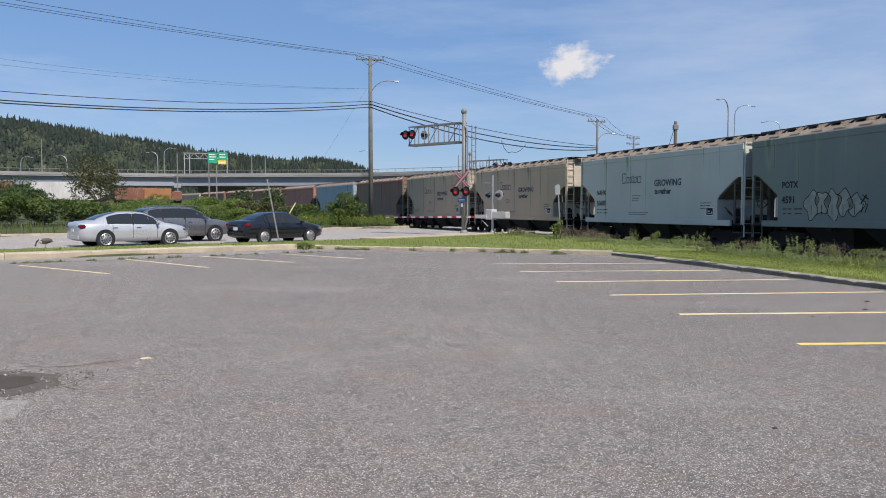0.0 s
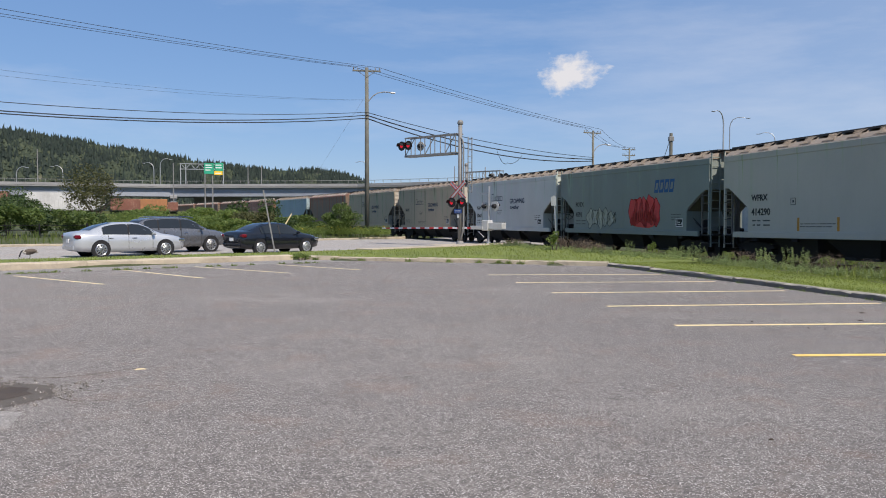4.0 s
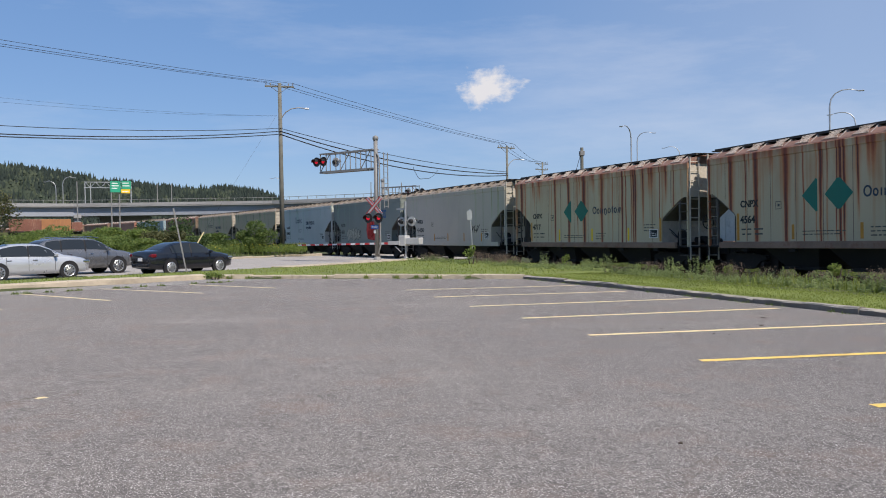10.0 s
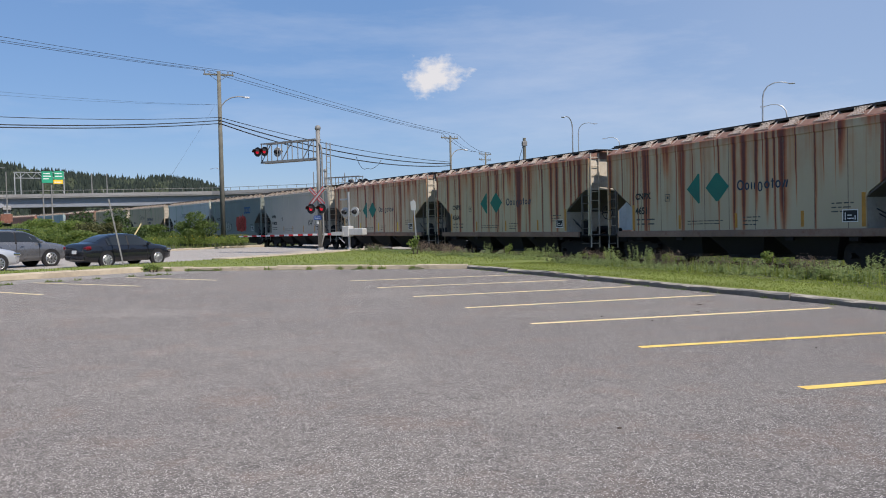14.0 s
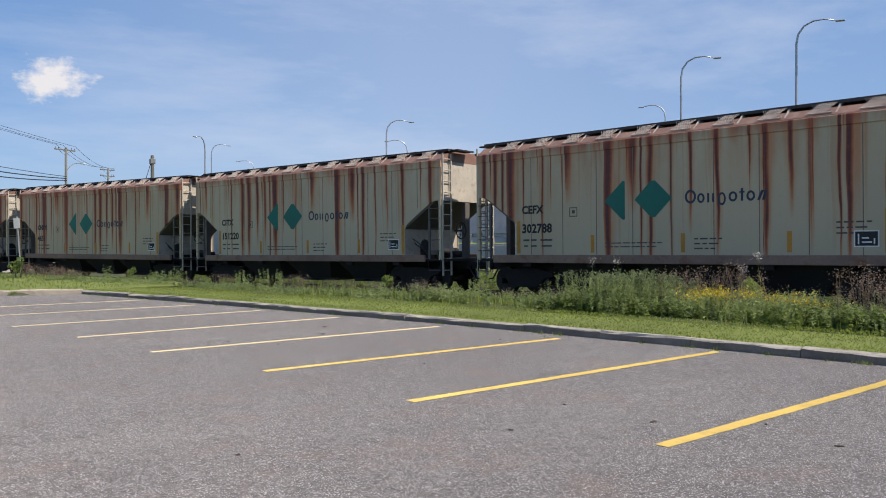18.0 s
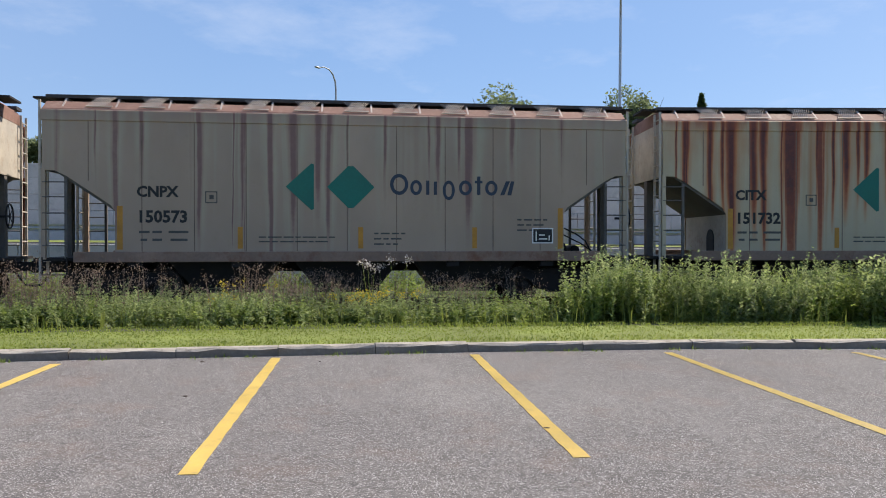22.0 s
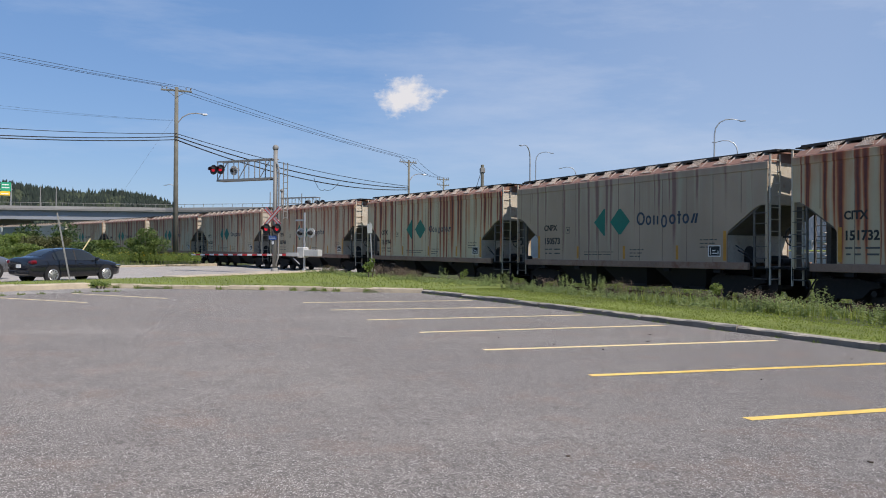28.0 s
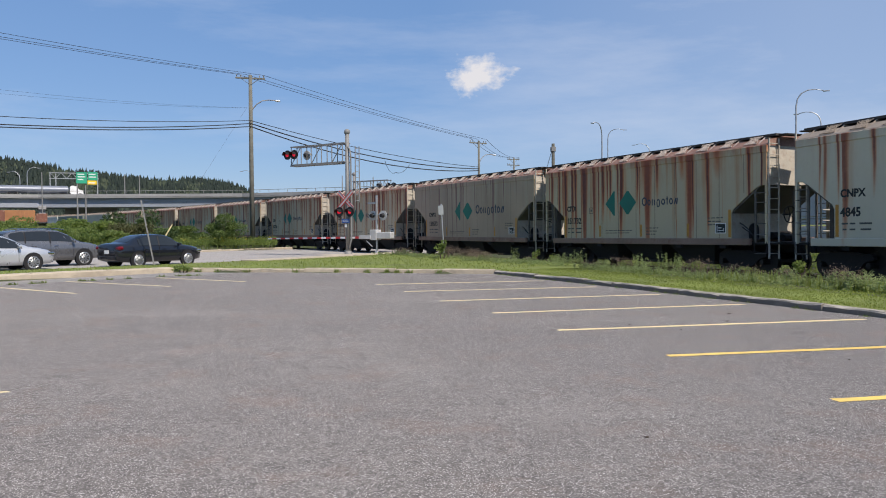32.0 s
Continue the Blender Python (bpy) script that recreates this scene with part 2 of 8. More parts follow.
    # rust creeping along the eaves
    eave = math_node(n, l, "MULTIPLY", range_node(n, l, z, 4.0, 4.3), range_node(n, l, patchy, 0.36, 0.62, 0.1, 1.0))
    c = mix_node(n, l, math_node(n, l, "MULTIPLY", eave, min(0.8, 0.6 * amount)), c, tuple(v * 1.15 for v in rust))
    c = mix_node(n, l, range_node(n, l, fine, 0.55, 0.8, 0, 0.25), c, tuple(v * 0.55 for v in base))
    l.new(c, b.inputs["Base Color"])
    b.inputs["Roughness"].default_value = 0.62
    bump_node(n, l, b, thin, 0.10, 0.01)
    return m


def leafy(name, col, col2, rough=0.6, trans=0.25):
    m, n, l, b = nodes_of(name)
    geo = n.new("ShaderNodeNewGeometry")
    c = mix_node(n, l, geo.outputs["Random Per Island"], col, col2)
    f = noise_node(n, l, mapped(n, l, (1, 1, 1)), 0.8, 3)
    c = mix_node(n, l, range_node(n, l, f, 0.4, 0.75, 0, 0.5), c, tuple(v * 0.55 for v in col))
    l.new(c, b.inputs["Base Color"])
    b.inputs["Roughness"].default_value = rough
    tr = n.new("ShaderNodeBsdfTranslucent")
    l.new(c, tr.inputs["Color"])
    mixs = n.new("ShaderNodeMixShader")
    mixs.inputs[0].default_value = trans
    l.new(b.outputs[0], mixs.inputs[1])
    l.new(tr.outputs[0], mixs.inputs[2])
    l.new(mixs.outputs[0], n["Material Output"].inputs["Surface"])
    return m


def glow(name, col, strength):
    m, n, l, b = nodes_of(name)
    b.inputs["Base Color"].default_value = (*col, 1)
    b.inputs["Emission Color"].default_value = (*col, 1)
    b.inputs["Emission Strength"].default_value = strength
    b.inputs["Roughness"].default_value = 0.2
    return m


def clear_glass(name, col=(0.02, 0.025, 0.03)):
    m, n, l, b = nodes_of(name)
    b.inputs["Base Color"].default_value = (*col, 1)
    b.inputs["Roughness"].default_value = 0.05
    b.inputs["Specular IOR Level"].default_value = 0.5
    return m


M = {
    "lot": asphalt("lot_asphalt", (0.108, 0.097, 0.091), (0.154, 0.142, 0.129), 0.62),
    "strip": asphalt("old_strip_asphalt", (0.17, 0.165, 0.155), (0.23, 0.22, 0.205), 0.4),
    "road": asphalt("road_asphalt", (0.27, 0.26, 0.25), (0.31, 0.295, 0.275), 0.25),
    "grass": plain("mown_grass", (0.165, 0.205, 0.04), 0.9, 0, 0.35, 0.5, 30, 0.5, (0.14, 0.13, 0.05), 0.35),
    "earth": plain("rough_ground", (0.06, 0.075, 0.025), 0.95, 0, 0.4, 0.2, 12, 0.4, (0.11, 0.09, 0.06), 0.5),
    "ballast": plain("ballast", (0.13, 0.115, 0.10), 0.95, 0, 0.4, 0.8, 22, 0.9, (0.08, 0.06, 0.045)),
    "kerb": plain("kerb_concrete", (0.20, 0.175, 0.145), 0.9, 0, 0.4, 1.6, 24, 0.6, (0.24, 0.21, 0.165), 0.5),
    # chalky kerb top; sun on top against a shaded face put into its tone
    "kerb_top": plain("chalky_sunlit_kerb_top", (0.37, 0.335, 0.285), 0.9, 0, 0.3, 2.5, 24, 0.6, (0.16, 0.14, 0.11), 0.8),
    "kerb_light": plain("pale_kerb_concrete", (0.46, 0.395, 0.30), 0.9, 0, 0.22, 1.0, 24, 0.4, (0.22, 0.2, 0.17), 0.5),
    "concrete": plain("wall_concrete", (0.47, 0.46, 0.43), 0.88, 0, 0.16, 0.4, 14, 0.3, (0.25, 0.25, 0.24), 0.5),
    "bridge": plain("bridge_concrete", (0.30, 0.30, 0.30), 0.9, 0, 0.2, 0.1, 3, 0.2, (0.2, 0.2, 0.2), 0.5),
    "girder": plain("painted_girder", (0.29, 0.315, 0.36), 0.6, 0.2, 0.2, 0.1, 3, 0.1),
    "yellow": plain("line_paint", (0.87, 0.60, 0.14), 0.42, 0, 0.12, 2.0, 30, 0.2, (0.42, 0.30, 0.12), 0.4),
    # far bay lines: wear, and the sheen seen at low angle put into the colour
    "yellow_pale": plain("worn_sheen_line_paint", (0.88, 0.70, 0.36), 0.5, 0, 0.15, 2.0, 24, 0.2, (0.42, 0.33, 0.18), 0.4),
    "yellow_old": plain("worn_line_paint", (0.82, 0.66, 0.36), 0.6, 0, 0.25, 2.0, 20, 0.3, (0.3, 0.26, 0.17), 0.6),
    "steel": plain("galvanised_steel", (0.45, 0.46, 0.47), 0.45, 0.7, 0.15, 2, 30, 0.05),
    "pale_steel": plain("pale_grey_steel_paint", (0.48, 0.49, 0.49), 0.6, 0.1, 0.15, 2, 25, 0.05, (0.3, 0.28, 0.25), 0.4),
    "rail": plain("rail_steel", (0.13, 0.085, 0.06), 0.6, 0.6, 0.3, 2, 30, 0.1),
    "tie": plain("tie_wood", (0.075, 0.055, 0.042), 0.9, 0, 0.35, 2.5, 20, 0.5),
    "pole": plain("weathered_pole", (0.15, 0.147, 0.122), 0.9, 0, 0.3, 1.2, 22, 0.4),
    "mast": plain("mast_paint", (0.22, 0.22, 0.215), 0.6, 0.1, 0.15, 2, 25, 0.1, (0.16, 0.11, 0.08), 0.3),
    "black": plain("black_iron", (0.02, 0.02, 0.022), 0.6, 0.3, 0.3, 3, 25, 0.1),
    # underframe: grime plus the deep shade under the cars painted near black
    "under": plain("grimy_shaded_underframe", (0.018, 0.016, 0.015), 0.85, 0.1, 0.4, 2, 15, 0.3, (0.035, 0.025, 0.02), 0.5),
    "cable": plain("cable", (0.015, 0.015, 0.016), 0.6, 0, 0.1, 1, 5, 0),
    "red": plain("red_reflective", (0.55, 0.03, 0.03), 0.5, 0, 0.15, 2, 20, 0),
    "white": plain("white_paint", (0.75, 0.75, 0.73), 0.55, 0, 0.1, 2, 20, 0, (0.5, 0.48, 0.44), 0.3),
    "signal": glow("lit_red_lens", (0.75, 0.02, 0.04), 0.55),
    "lens_dark": plain("unlit_red_lens", (0.16, 0.01, 0.015), 0.15, 0, 0.1, 3, 20, 0),
    "blue_paint": plain("blue_lettering_paint", (0.01, 0.085, 0.24), 0.6, 0, 0.2, 2, 20, 0),
    "blue_sign": plain("blue_sign", (0.03, 0.12, 0.42), 0.5, 0, 0.1, 2, 20, 0),
    "green_sign": plain("green_sign", (0.01, 0.30, 0.17), 0.5, 0, 0.1, 0.5, 5, 0),
    "amber_sign": plain("amber_sign", (0.85, 0.55, 0.03), 0.5, 0, 0.1, 0.5, 5, 0),
    "teal": plain("teal_logo_paint", (0.0, 0.15, 0.112), 0.6, 0, 0.2, 0.8, 20, 0),
    "navy": plain("dark_lettering", (0.03, 0.045, 0.075), 0.65, 0, 0.25, 1.5, 20, 0),
    "faint": plain("faint_stencil", (0.08, 0.077, 0.07), 0.7, 0, 0.3, 2, 20, 0),
    "black_text": plain("black_lettering", (0.02, 0.02, 0.02), 0.7, 0, 0.2, 2, 20, 0),
    "spray": plain("pale_spray_paint", (0.36, 0.37, 0.31), 0.7, 0, 0.3, 2, 20, 0),
    "amber": plain("amber_reflective_tape", (0.50, 0.23, 0.03), 0.6, 0, 0.25, 2, 20, 0),
    "tape": plain("yellow_reflective_tape", (0.80, 0.55, 0.01), 0.6, 0, 0.2, 2, 20, 0),
    "glass": clear_glass("car_glass"),
    "tyre": plain("tyre_rubber", (0.018, 0.018, 0.019), 0.85, 0, 0.2, 3, 30, 0.2),
    "alloy": plain("alloy_rim", (0.55, 0.56, 0.57), 0.3, 0.9, 0.1, 4, 20, 0),
    "water": clear_glass("puddle_water", (0.025, 0.022, 0.018)),
    "leaf": leafy("leaf_green", (0.155, 0.23, 0.05), (0.33, 0.40, 0.12), 0.6, 0.68),
    "leaf_mid": leafy("leaf_mid_green", (0.085, 0.135, 0.03), (0.16, 0.22, 0.055), 0.6, 0.45),
    "leaf_olive": leafy("leaf_olive_brown", (0.075, 0.085, 0.03), (0.145, 0.145, 0.055), 0.65, 0.4),
    "leaf_dark": leafy("leaf_dark_green", (0.045, 0.08, 0.022), (0.09, 0.14, 0.04), 0.65, 0.4),
    "leaf_light": leafy("leaf_pale_green", (0.22, 0.30, 0.11), (0.42, 0.48, 0.23), 0.62, 0.7),
    "leaf_grey": leafy("leaf_grey_green", (0.14, 0.185, 0.085), (0.25, 0.30, 0.15), 0.6, 0.6),
    "conifer": leafy("conifer_needles", (0.012, 0.025, 0.020), (0.028, 0.045, 0.031), 0.8, 0.1),
    "hillwood": leafy("far_broadleaf", (0.029, 0.047, 0.028), (0.063, 0.081, 0.043), 0.8, 0.1),
    "hillside": plain("hillside_scrub", (0.085, 0.095, 0.05), 0.95, 0, 0.35, 0.03, 0.4, 0.2, (0.17, 0.14, 0.10), 0.6),
    "blade": leafy("grass_blades", (0.21, 0.275, 0.045), (0.32, 0.36, 0.09), 0.6, 0.5),
    "blade_dark": leafy("rough_grass_blades", (0.10, 0.145, 0.035), (0.19, 0.235, 0.065), 0.65, 0.45),
    "dry": leafy("dry_stalks", (0.14, 0.10, 0.08), (0.36, 0.28, 0.22), 0.8, 0.45),
    "flower": leafy("yellow_flowers", (0.55, 0.42, 0.02), (0.65, 0.5, 0.05)),
    "umbel": leafy("white_umbels", (0.45, 0.40, 0.36), (0.6, 0.55, 0.5)),
    "bark": plain("bark", (0.09, 0.07, 0.055), 0.95, 0, 0.3, 3, 20, 0.5),
}

M["yellow"].node_tree.nodes["Principled BSDF"].inputs["Diffuse Roughness"].default_value = 1.0


# ---- mesh helpers ----
def finish(bm, name, mat, parent=None, label="", smooth=False):
    me = bpy.data.meshes.new(name)
    bm.normal_update()
    bm.to_mesh(me)
    bm.free()
    if smooth:
        for p in me.polygons:
            p.use_smooth = True
    me.materials.append(mat)
    ob = new(name, me)
    if parent:
        ob.parent = parent
    if label:
        ob["label"] = label
    return ob


def part(name, bm, mat, parent, label="", smooth=False):
    return finish(bm, name, mat, parent, label, smooth)


def share(name, me, parent, m=None, label=""):
    """Another part on the same mesh data."""
    ob = new(name, me)
    ob.parent = parent
    if m is not None:
        ob.matrix_basis = m
    if label:
        ob["label"] = label
    return ob


def thing(name, label, category, m=None, group="", kind=""):
    ob = new(name)
    ob.empty_display_size = 0.2
    if m is not None:
        ob.matrix_basis = m
    return tagged(ob, label, category, group, kind)


def mesh_np(name, verts, faces, mat, parent=None, kind="", label="", category=""):
    me = bpy.data.meshes.new(name)
    me.from_pydata([tuple(v) for v in verts], [], [tuple(f) for f in faces])
    me.materials.append(mat)
    ob = new(name, me)
    if parent:
        ob.parent = parent
    return tagged(ob, label, category, "", kind)


def box(bm, c, s, m=None, bevel=0.0):
    r = bmesh.ops.create_cube(bm, size=1.0, matrix=Matrix.Translation(c) @ Matrix.Diagonal((*s, 1)))
    vs = r["verts"]
    if bevel:
        es = list({e for v in vs for e in v.link_edges})
        out = bmesh.ops.bevel(bm, geom=es, offset=bevel, segments=1, affect="EDGES")
        vs = out["verts"] if out["verts"] else vs
    if m is not None:
        bmesh.ops.transform(bm, matrix=m, verts=[v for v in vs if v.is_valid])
    return vs


def tube(bm, a, b, r, seg=8, r2=None, caps=True):
    a, b = Vector(a), Vector(b)
    d = b - a
    m = Matrix.Translation((a + b) / 2) @ d.to_track_quat("Z", "Y").to_matrix().to_4x4()
    return bmesh.ops.create_cone(bm, cap_ends=caps, segments=seg, radius1=r, radius2=r if r2 is None else r2, depth=d.length, matrix=m)["verts"]


def chain(bm, pts, r, seg=6, r2=None):
    """One smooth tube swept through the points, tapering to r2."""
    pts = [Vector(p) for p in pts]
    n, rings, closed = len(pts), [], (Vector(pts[0]) - Vector(pts[-1])).length < 1e-5
    if closed:
        pts, n = pts[:-1], len(pts) - 1
    side = None
    for i, p in enumerate(pts):
        a, b = (pts[i - 1], pts[(i + 1) % n]) if closed else (pts[max(0, i - 1)], pts[min(n - 1, i + 1)])
        d = (b - a).normalized()
        if side is None:
            side = d.orthogonal().normalized()
        side = (side - d * side.dot(d)).normalized()
        up = d.cross(side)
        q = r if r2 is None else r + (r2 - r) * i / max(1, n - 1)
        rings.append([bm.verts.new(p + (side * math.cos(k * math.tau / seg) + up * math.sin(k * math.tau / seg)) * q) for k in range(seg)])
    for i in range(n if closed else n - 1):
        x, y = rings[i], rings[(i + 1) % n]
        for k in range(seg):
            bm.faces.new((x[k], x[(k + 1) % seg], y[(k + 1) % seg], y[k]))
    if not closed:
        bm.faces.new(list(reversed(rings[0])))
        bm.faces.new(rings[-1])


def prism(bm, poly, axis, lo, hi):
    """A polygon given in the two other axes, drawn out along axis from lo to hi."""
    def at(p, d):
        return {"x": (d, p[0], p[1]), "y": (p[0], d, p[1]), "z": (p[0], p[1], d)}[axis]
    a = [bm.verts.new(at(p, lo)) for p in poly]
    b = [bm.verts.new(at(p, hi)) for p in poly]
    n = len(poly)
    fs = [bm.faces.new(a), bm.faces.new(b)] + [bm.faces.new((a[i], a[(i + 1) % n], b[(i + 1) % n], b[i])) for i in range(n)]
    bmesh.ops.recalc_face_normals(bm, faces=fs)
    return a + b


def one(kind, *args, **kw):
    bm = bmesh.new()
    kind(bm, *args, **kw)
    return bm


def text_mesh(body, size, mat, name="lettering"):
    """Flat lettering as a mesh, in the xy plane, starting at the origin."""
    cu = bpy.data.curves.new("t", "FONT")
    cu.body, cu.size, cu.extrude, cu.resolution_u, cu.offset = body, size, 0.002, 2, 0.012
    ob = bpy.data.objects.new("t", cu)
    scene.collection.objects.link(ob)
    me = bpy.data.meshes.new_from_object(ob.evaluated_get(bpy.context.evaluated_depsgraph_get()))
    bpy.data.objects.remove(ob)
    bpy.data.curves.remove(cu)
    me.name = name
    me.materials.clear()
    me.materials.append(mat)
    return me


# ---- the line of the railway ----
def build_line():
    x, y, out = 19.838, 0.0, {}
    for sign in (1, -1):
        x, y, s = 19.838, 0.0, 0.0
        out[0.0] = (x, y)
        while abs(s) < (300 if sign > 0 else 90):
            h = 0.0830 + 0.0074 * min(s, 33.8) + 0.0021 * max(0.0, s - 33.8)
            h2 = 0.0830 + 0.0074 * min(s + sign, 33.8) + 0.0021 * max(0.0, s + sign - 33.8)
            a = (h + h2) / 2
            x, y, s = x - math.sin(a) * sign, y + math.cos(a) * sign, s + sign
            out[s] = (x, y)
    return out


LINE = build_line()


def rail_z(s):
    return -0.0945 - 0.0083 * (min(35.0, max(-30.0, s)) - 35.0)


def on_line(s, side=0.0, up=0.0):
    """A point of the railway s metres along it; side: to the car park's side."""
    i = math.floor(s)
    (x0, y0), (x1, y1) = LINE[float(i)], LINE[float(i + 1)]
    f = s - i
    d = Vector((x1 - x0, y1 - y0)).normalized()
    return Vector((x0 + (x1 - x0) * f - d.y * side, y0 + (y1 - y0) * f + d.x * side, rail_z(s) + up))


def ribbon(name, rows, mat, parent=None, kind="structure", label="", category=""):
    """A sheet through rows of points."""
    k = len(rows[0])
    verts = [p for r in rows for p in r]
    faces = [(i * k + j, i * k + j + 1, (i + 1) * k + j + 1, (i + 1) * k + j) for i in range(len(rows) - 1) for j in range(k - 1)]
    return mesh_np(name, verts, faces, mat, parent, kind, label, category)

# ---- ground ----
KERB_R = [(5.6, 27.2), (7.45, 20.5), (9.45, 12.4), (10.95, 4.4), (11.85, -1.0), (12.3, -4.5), (12.45, -9.4)]
KERB_F = [(5.6, 27.2), (0.55, 29.5), (-5.82, 31.5)]
KERB_L = [(-6.0, 31.3), (-13.75, 24.4), (-26.0, 13.4), (-45.0, -4.0)]
KERB_END = [(12.45, -9.4), (8.9, -8.1), (5.0, -7.9), (0.0, -9.0), (-30.0, -14.0)]
ROAD_NEAR = [(-48.0, 3.0), (-16.4, 28.8), (-6.2, 37.1), (0.2, 44.3), (4.4, 50.0), (10.0, 58.5), (22.0, 77.0)]
ROAD_FAR = [(-60.0, 17.0), (-25.6, 45.1), (-17.0, 52.6), (-10.0, 59.8), (-3.4, 68.6), (3.0, 78.5), (14.0, 96.0)]


def resample(pts, step):
    out = []
    for (x0, y0), (x1, y1) in zip(pts, pts[1:]):
        n = max(1, round(math.hypot(x1 - x0, y1 - y0) / step))
        out += [(x0 + (x1 - x0) * i / n, y0 + (y1 - y0) * i / n) for i in range(n)]
    return out + [pts[-1]]


def offset(pts, d):
    """The polyline moved d metres to its left."""
    out = []
    for i, (x, y) in enumerate(pts):
        a, b = Vector(pts[max(0, i - 1)]), Vector(pts[min(len(pts) - 1, i + 1)])
        t = (b - a).normalized()
        out.append((x - t.y * d, y + t.x * d))
    return out


def far_from(px, py, pts):
    best = np.full(px.shape, 1e9)
    for (x0, y0), (x1, y1) in zip(pts, pts[1:]):
        dx, dy = x1 - x0, y1 - y0
        k = np.clip(((px - x0) * dx + (py - y0) * dy) / (dx * dx + dy * dy), 0, 1)
        best = np.minimum(best, np.hypot(px - x0 - k * dx, py - y0 - k * dy))
    return best


def inside(px, py, poly):
    res = np.zeros(px.shape, bool)
    n = len(poly)
    for i in range(n):
        (x0, y0), (x1, y1) = poly[i], poly[(i + 1) % n]
        if y0 != y1:
            res ^= ((y0 > py) != (y1 > py)) & (px < (x1 - x0) * (py - y0) / (y1 - y0) + x0)
    return res


LOT = KERB_F + KERB_L + [(-60, -40), (-30, -40)] + KERB_END[::-1] + KERB_R[::-1][1:]
ROAD = ROAD_NEAR + ROAD_FAR[::-1]
RAIL_PLAN = [tuple(on_line(s)[:2]) for s in range(-85, 296, 5)]


def ground_z(px, py):
    px, py = np.asarray(px, float), np.asarray(py, float)
    d = far_from(px, py, RAIL_PLAN)
    zr = -0.0945 - 0.0083 * (np.clip(py, -30, 35) - 35)
    z = np.full(px.shape, 0.06)
    beyond = np.clip(far_from(px, py, ROAD_FAR), 0, 4) / 4 * inside(px, py, ROAD_FAR + [(200, 300), (-400, 300), (-400, 17)])
    z = z + 0.32 * beyond * beyond * (3 - 2 * beyond)
    k = np.clip((d - 2.3) / 2.2, 0, 1)
    z = (zr - 0.34) * (1 - k) + z * k
    flat = inside(px, py, LOT) | inside(px, py, ROAD) | (far_from(px, py, KERB_R) < 1.3) | (far_from(px, py, KERB_END) < 1.3)
    return np.where(flat, -0.12, z)


def build_ground():
    xs, ys = np.arange(-130, 90.1, 1.0), np.arange(-50, 230.1, 1.0)
    gx, gy = np.meshgrid(xs, ys)
    gz = ground_z(gx, gy) + 0.05 * np.sin(gx * 1.3) * np.sin(gy * 1.1) * (~(inside(gx, gy, LOT) | inside(gx, gy, ROAD)))
    edge = np.minimum.reduce([gx + 130, 90 - gx, gy + 50, 230 - gy])
    gz = np.where(edge < 2, -0.1, gz)
    nx, ny = len(xs), len(ys)
    verts = np.stack([gx, gy, gz], -1).reshape(-1, 3).tolist()
    i = np.arange(nx * ny).reshape(ny, nx)
    faces = np.stack([i[:-1, :-1], i[:-1, 1:], i[1:, 1:], i[1:, :-1]], -1).reshape(-1, 4).tolist()
    b = len(verts)
    ring_in = [(-130, -50), (90, -50), (90, 230), (-130, 230)]
    ring_out = [(-3000, -3000), (3000, -3000), (3000, 3000), (-3000, 3000)]
    verts += [[x, y, -0.1] for x, y in ring_in + ring_out]
    faces += [[b + k, b + (k + 1) % 4, b + 4 + (k + 1) % 4, b + 4 + k] for k in range(4)]
    mesh_np("ground", verts, faces, M["earth"], kind="structure", label="rough grassy ground reaching to the horizon", category="ground")


build_ground()


def flat_poly(name, pts, z, mat, **kw):
    bm = bmesh.new()
    vs = [bm.verts.new((x, y, z)) for x, y in pts]
    f = bm.faces.new(vs)
    bmesh.ops.recalc_face_normals(bm, faces=[f])
    if f.normal.z < 0:
        f.normal_flip()
    bmesh.ops.triangulate(bm, faces=[f])
    return tagged(finish(bm, name, mat), **kw)


flat_poly("car_park", LOT, 0.0, M["lot"], label="worn grey asphalt car park with coarse aggregate", category="car park", kind="structure")

flat_poly("kerb_strip", [(-6.0, 31.2), (-13.7, 24.3), (-26.0, 13.3), (-24.7, 12.0), (-12.8, 22.8), (-9.0, 25.9), (-5.6, 28.7), (-3.4, 29.8), (-4.2, 30.9)], 0.003, M["strip"], label="paler strip of old asphalt along the road kerb", category="car park", kind="structure")

# road, dipping a little to the rails at the crossing
_n, _f = [], []
for k in range(61):
    u = k / 60
    def along(pts):
        seg = [math.dist(a, b) for a, b in zip(pts, pts[1:])]
        d = u * sum(seg)
        for (a, b), q in zip(zip(pts, pts[1:]), seg):
            if d <= q + 1e-6:
                return (a[0] + (b[0] - a[0]) * d / q, a[1] + (b[1] - a[1]) * d / q)
            d -= q
        return pts[-1]
    _n.append(along(ROAD_NEAR))
    _f.append(along(ROAD_FAR))
_rows = []
for a, b in zip(_n, _f):
    row = []
    for j in range(17):
        x, y = a[0] + (b[0] - a[0]) * j / 16, a[1] + (b[1] - a[1]) * j / 16
        d = float(far_from(np.array([x]), np.array([y]), RAIL_PLAN)[0])
        k = min(1, max(0, (d - 1.5) / 3))
        row.append((x, y, -0.09 * (1 - k) - 0.01))
    _rows.append(row)
ribbon("road", _rows, M["road"], label="sun-bleached pale asphalt road running to the level crossing", category="road")


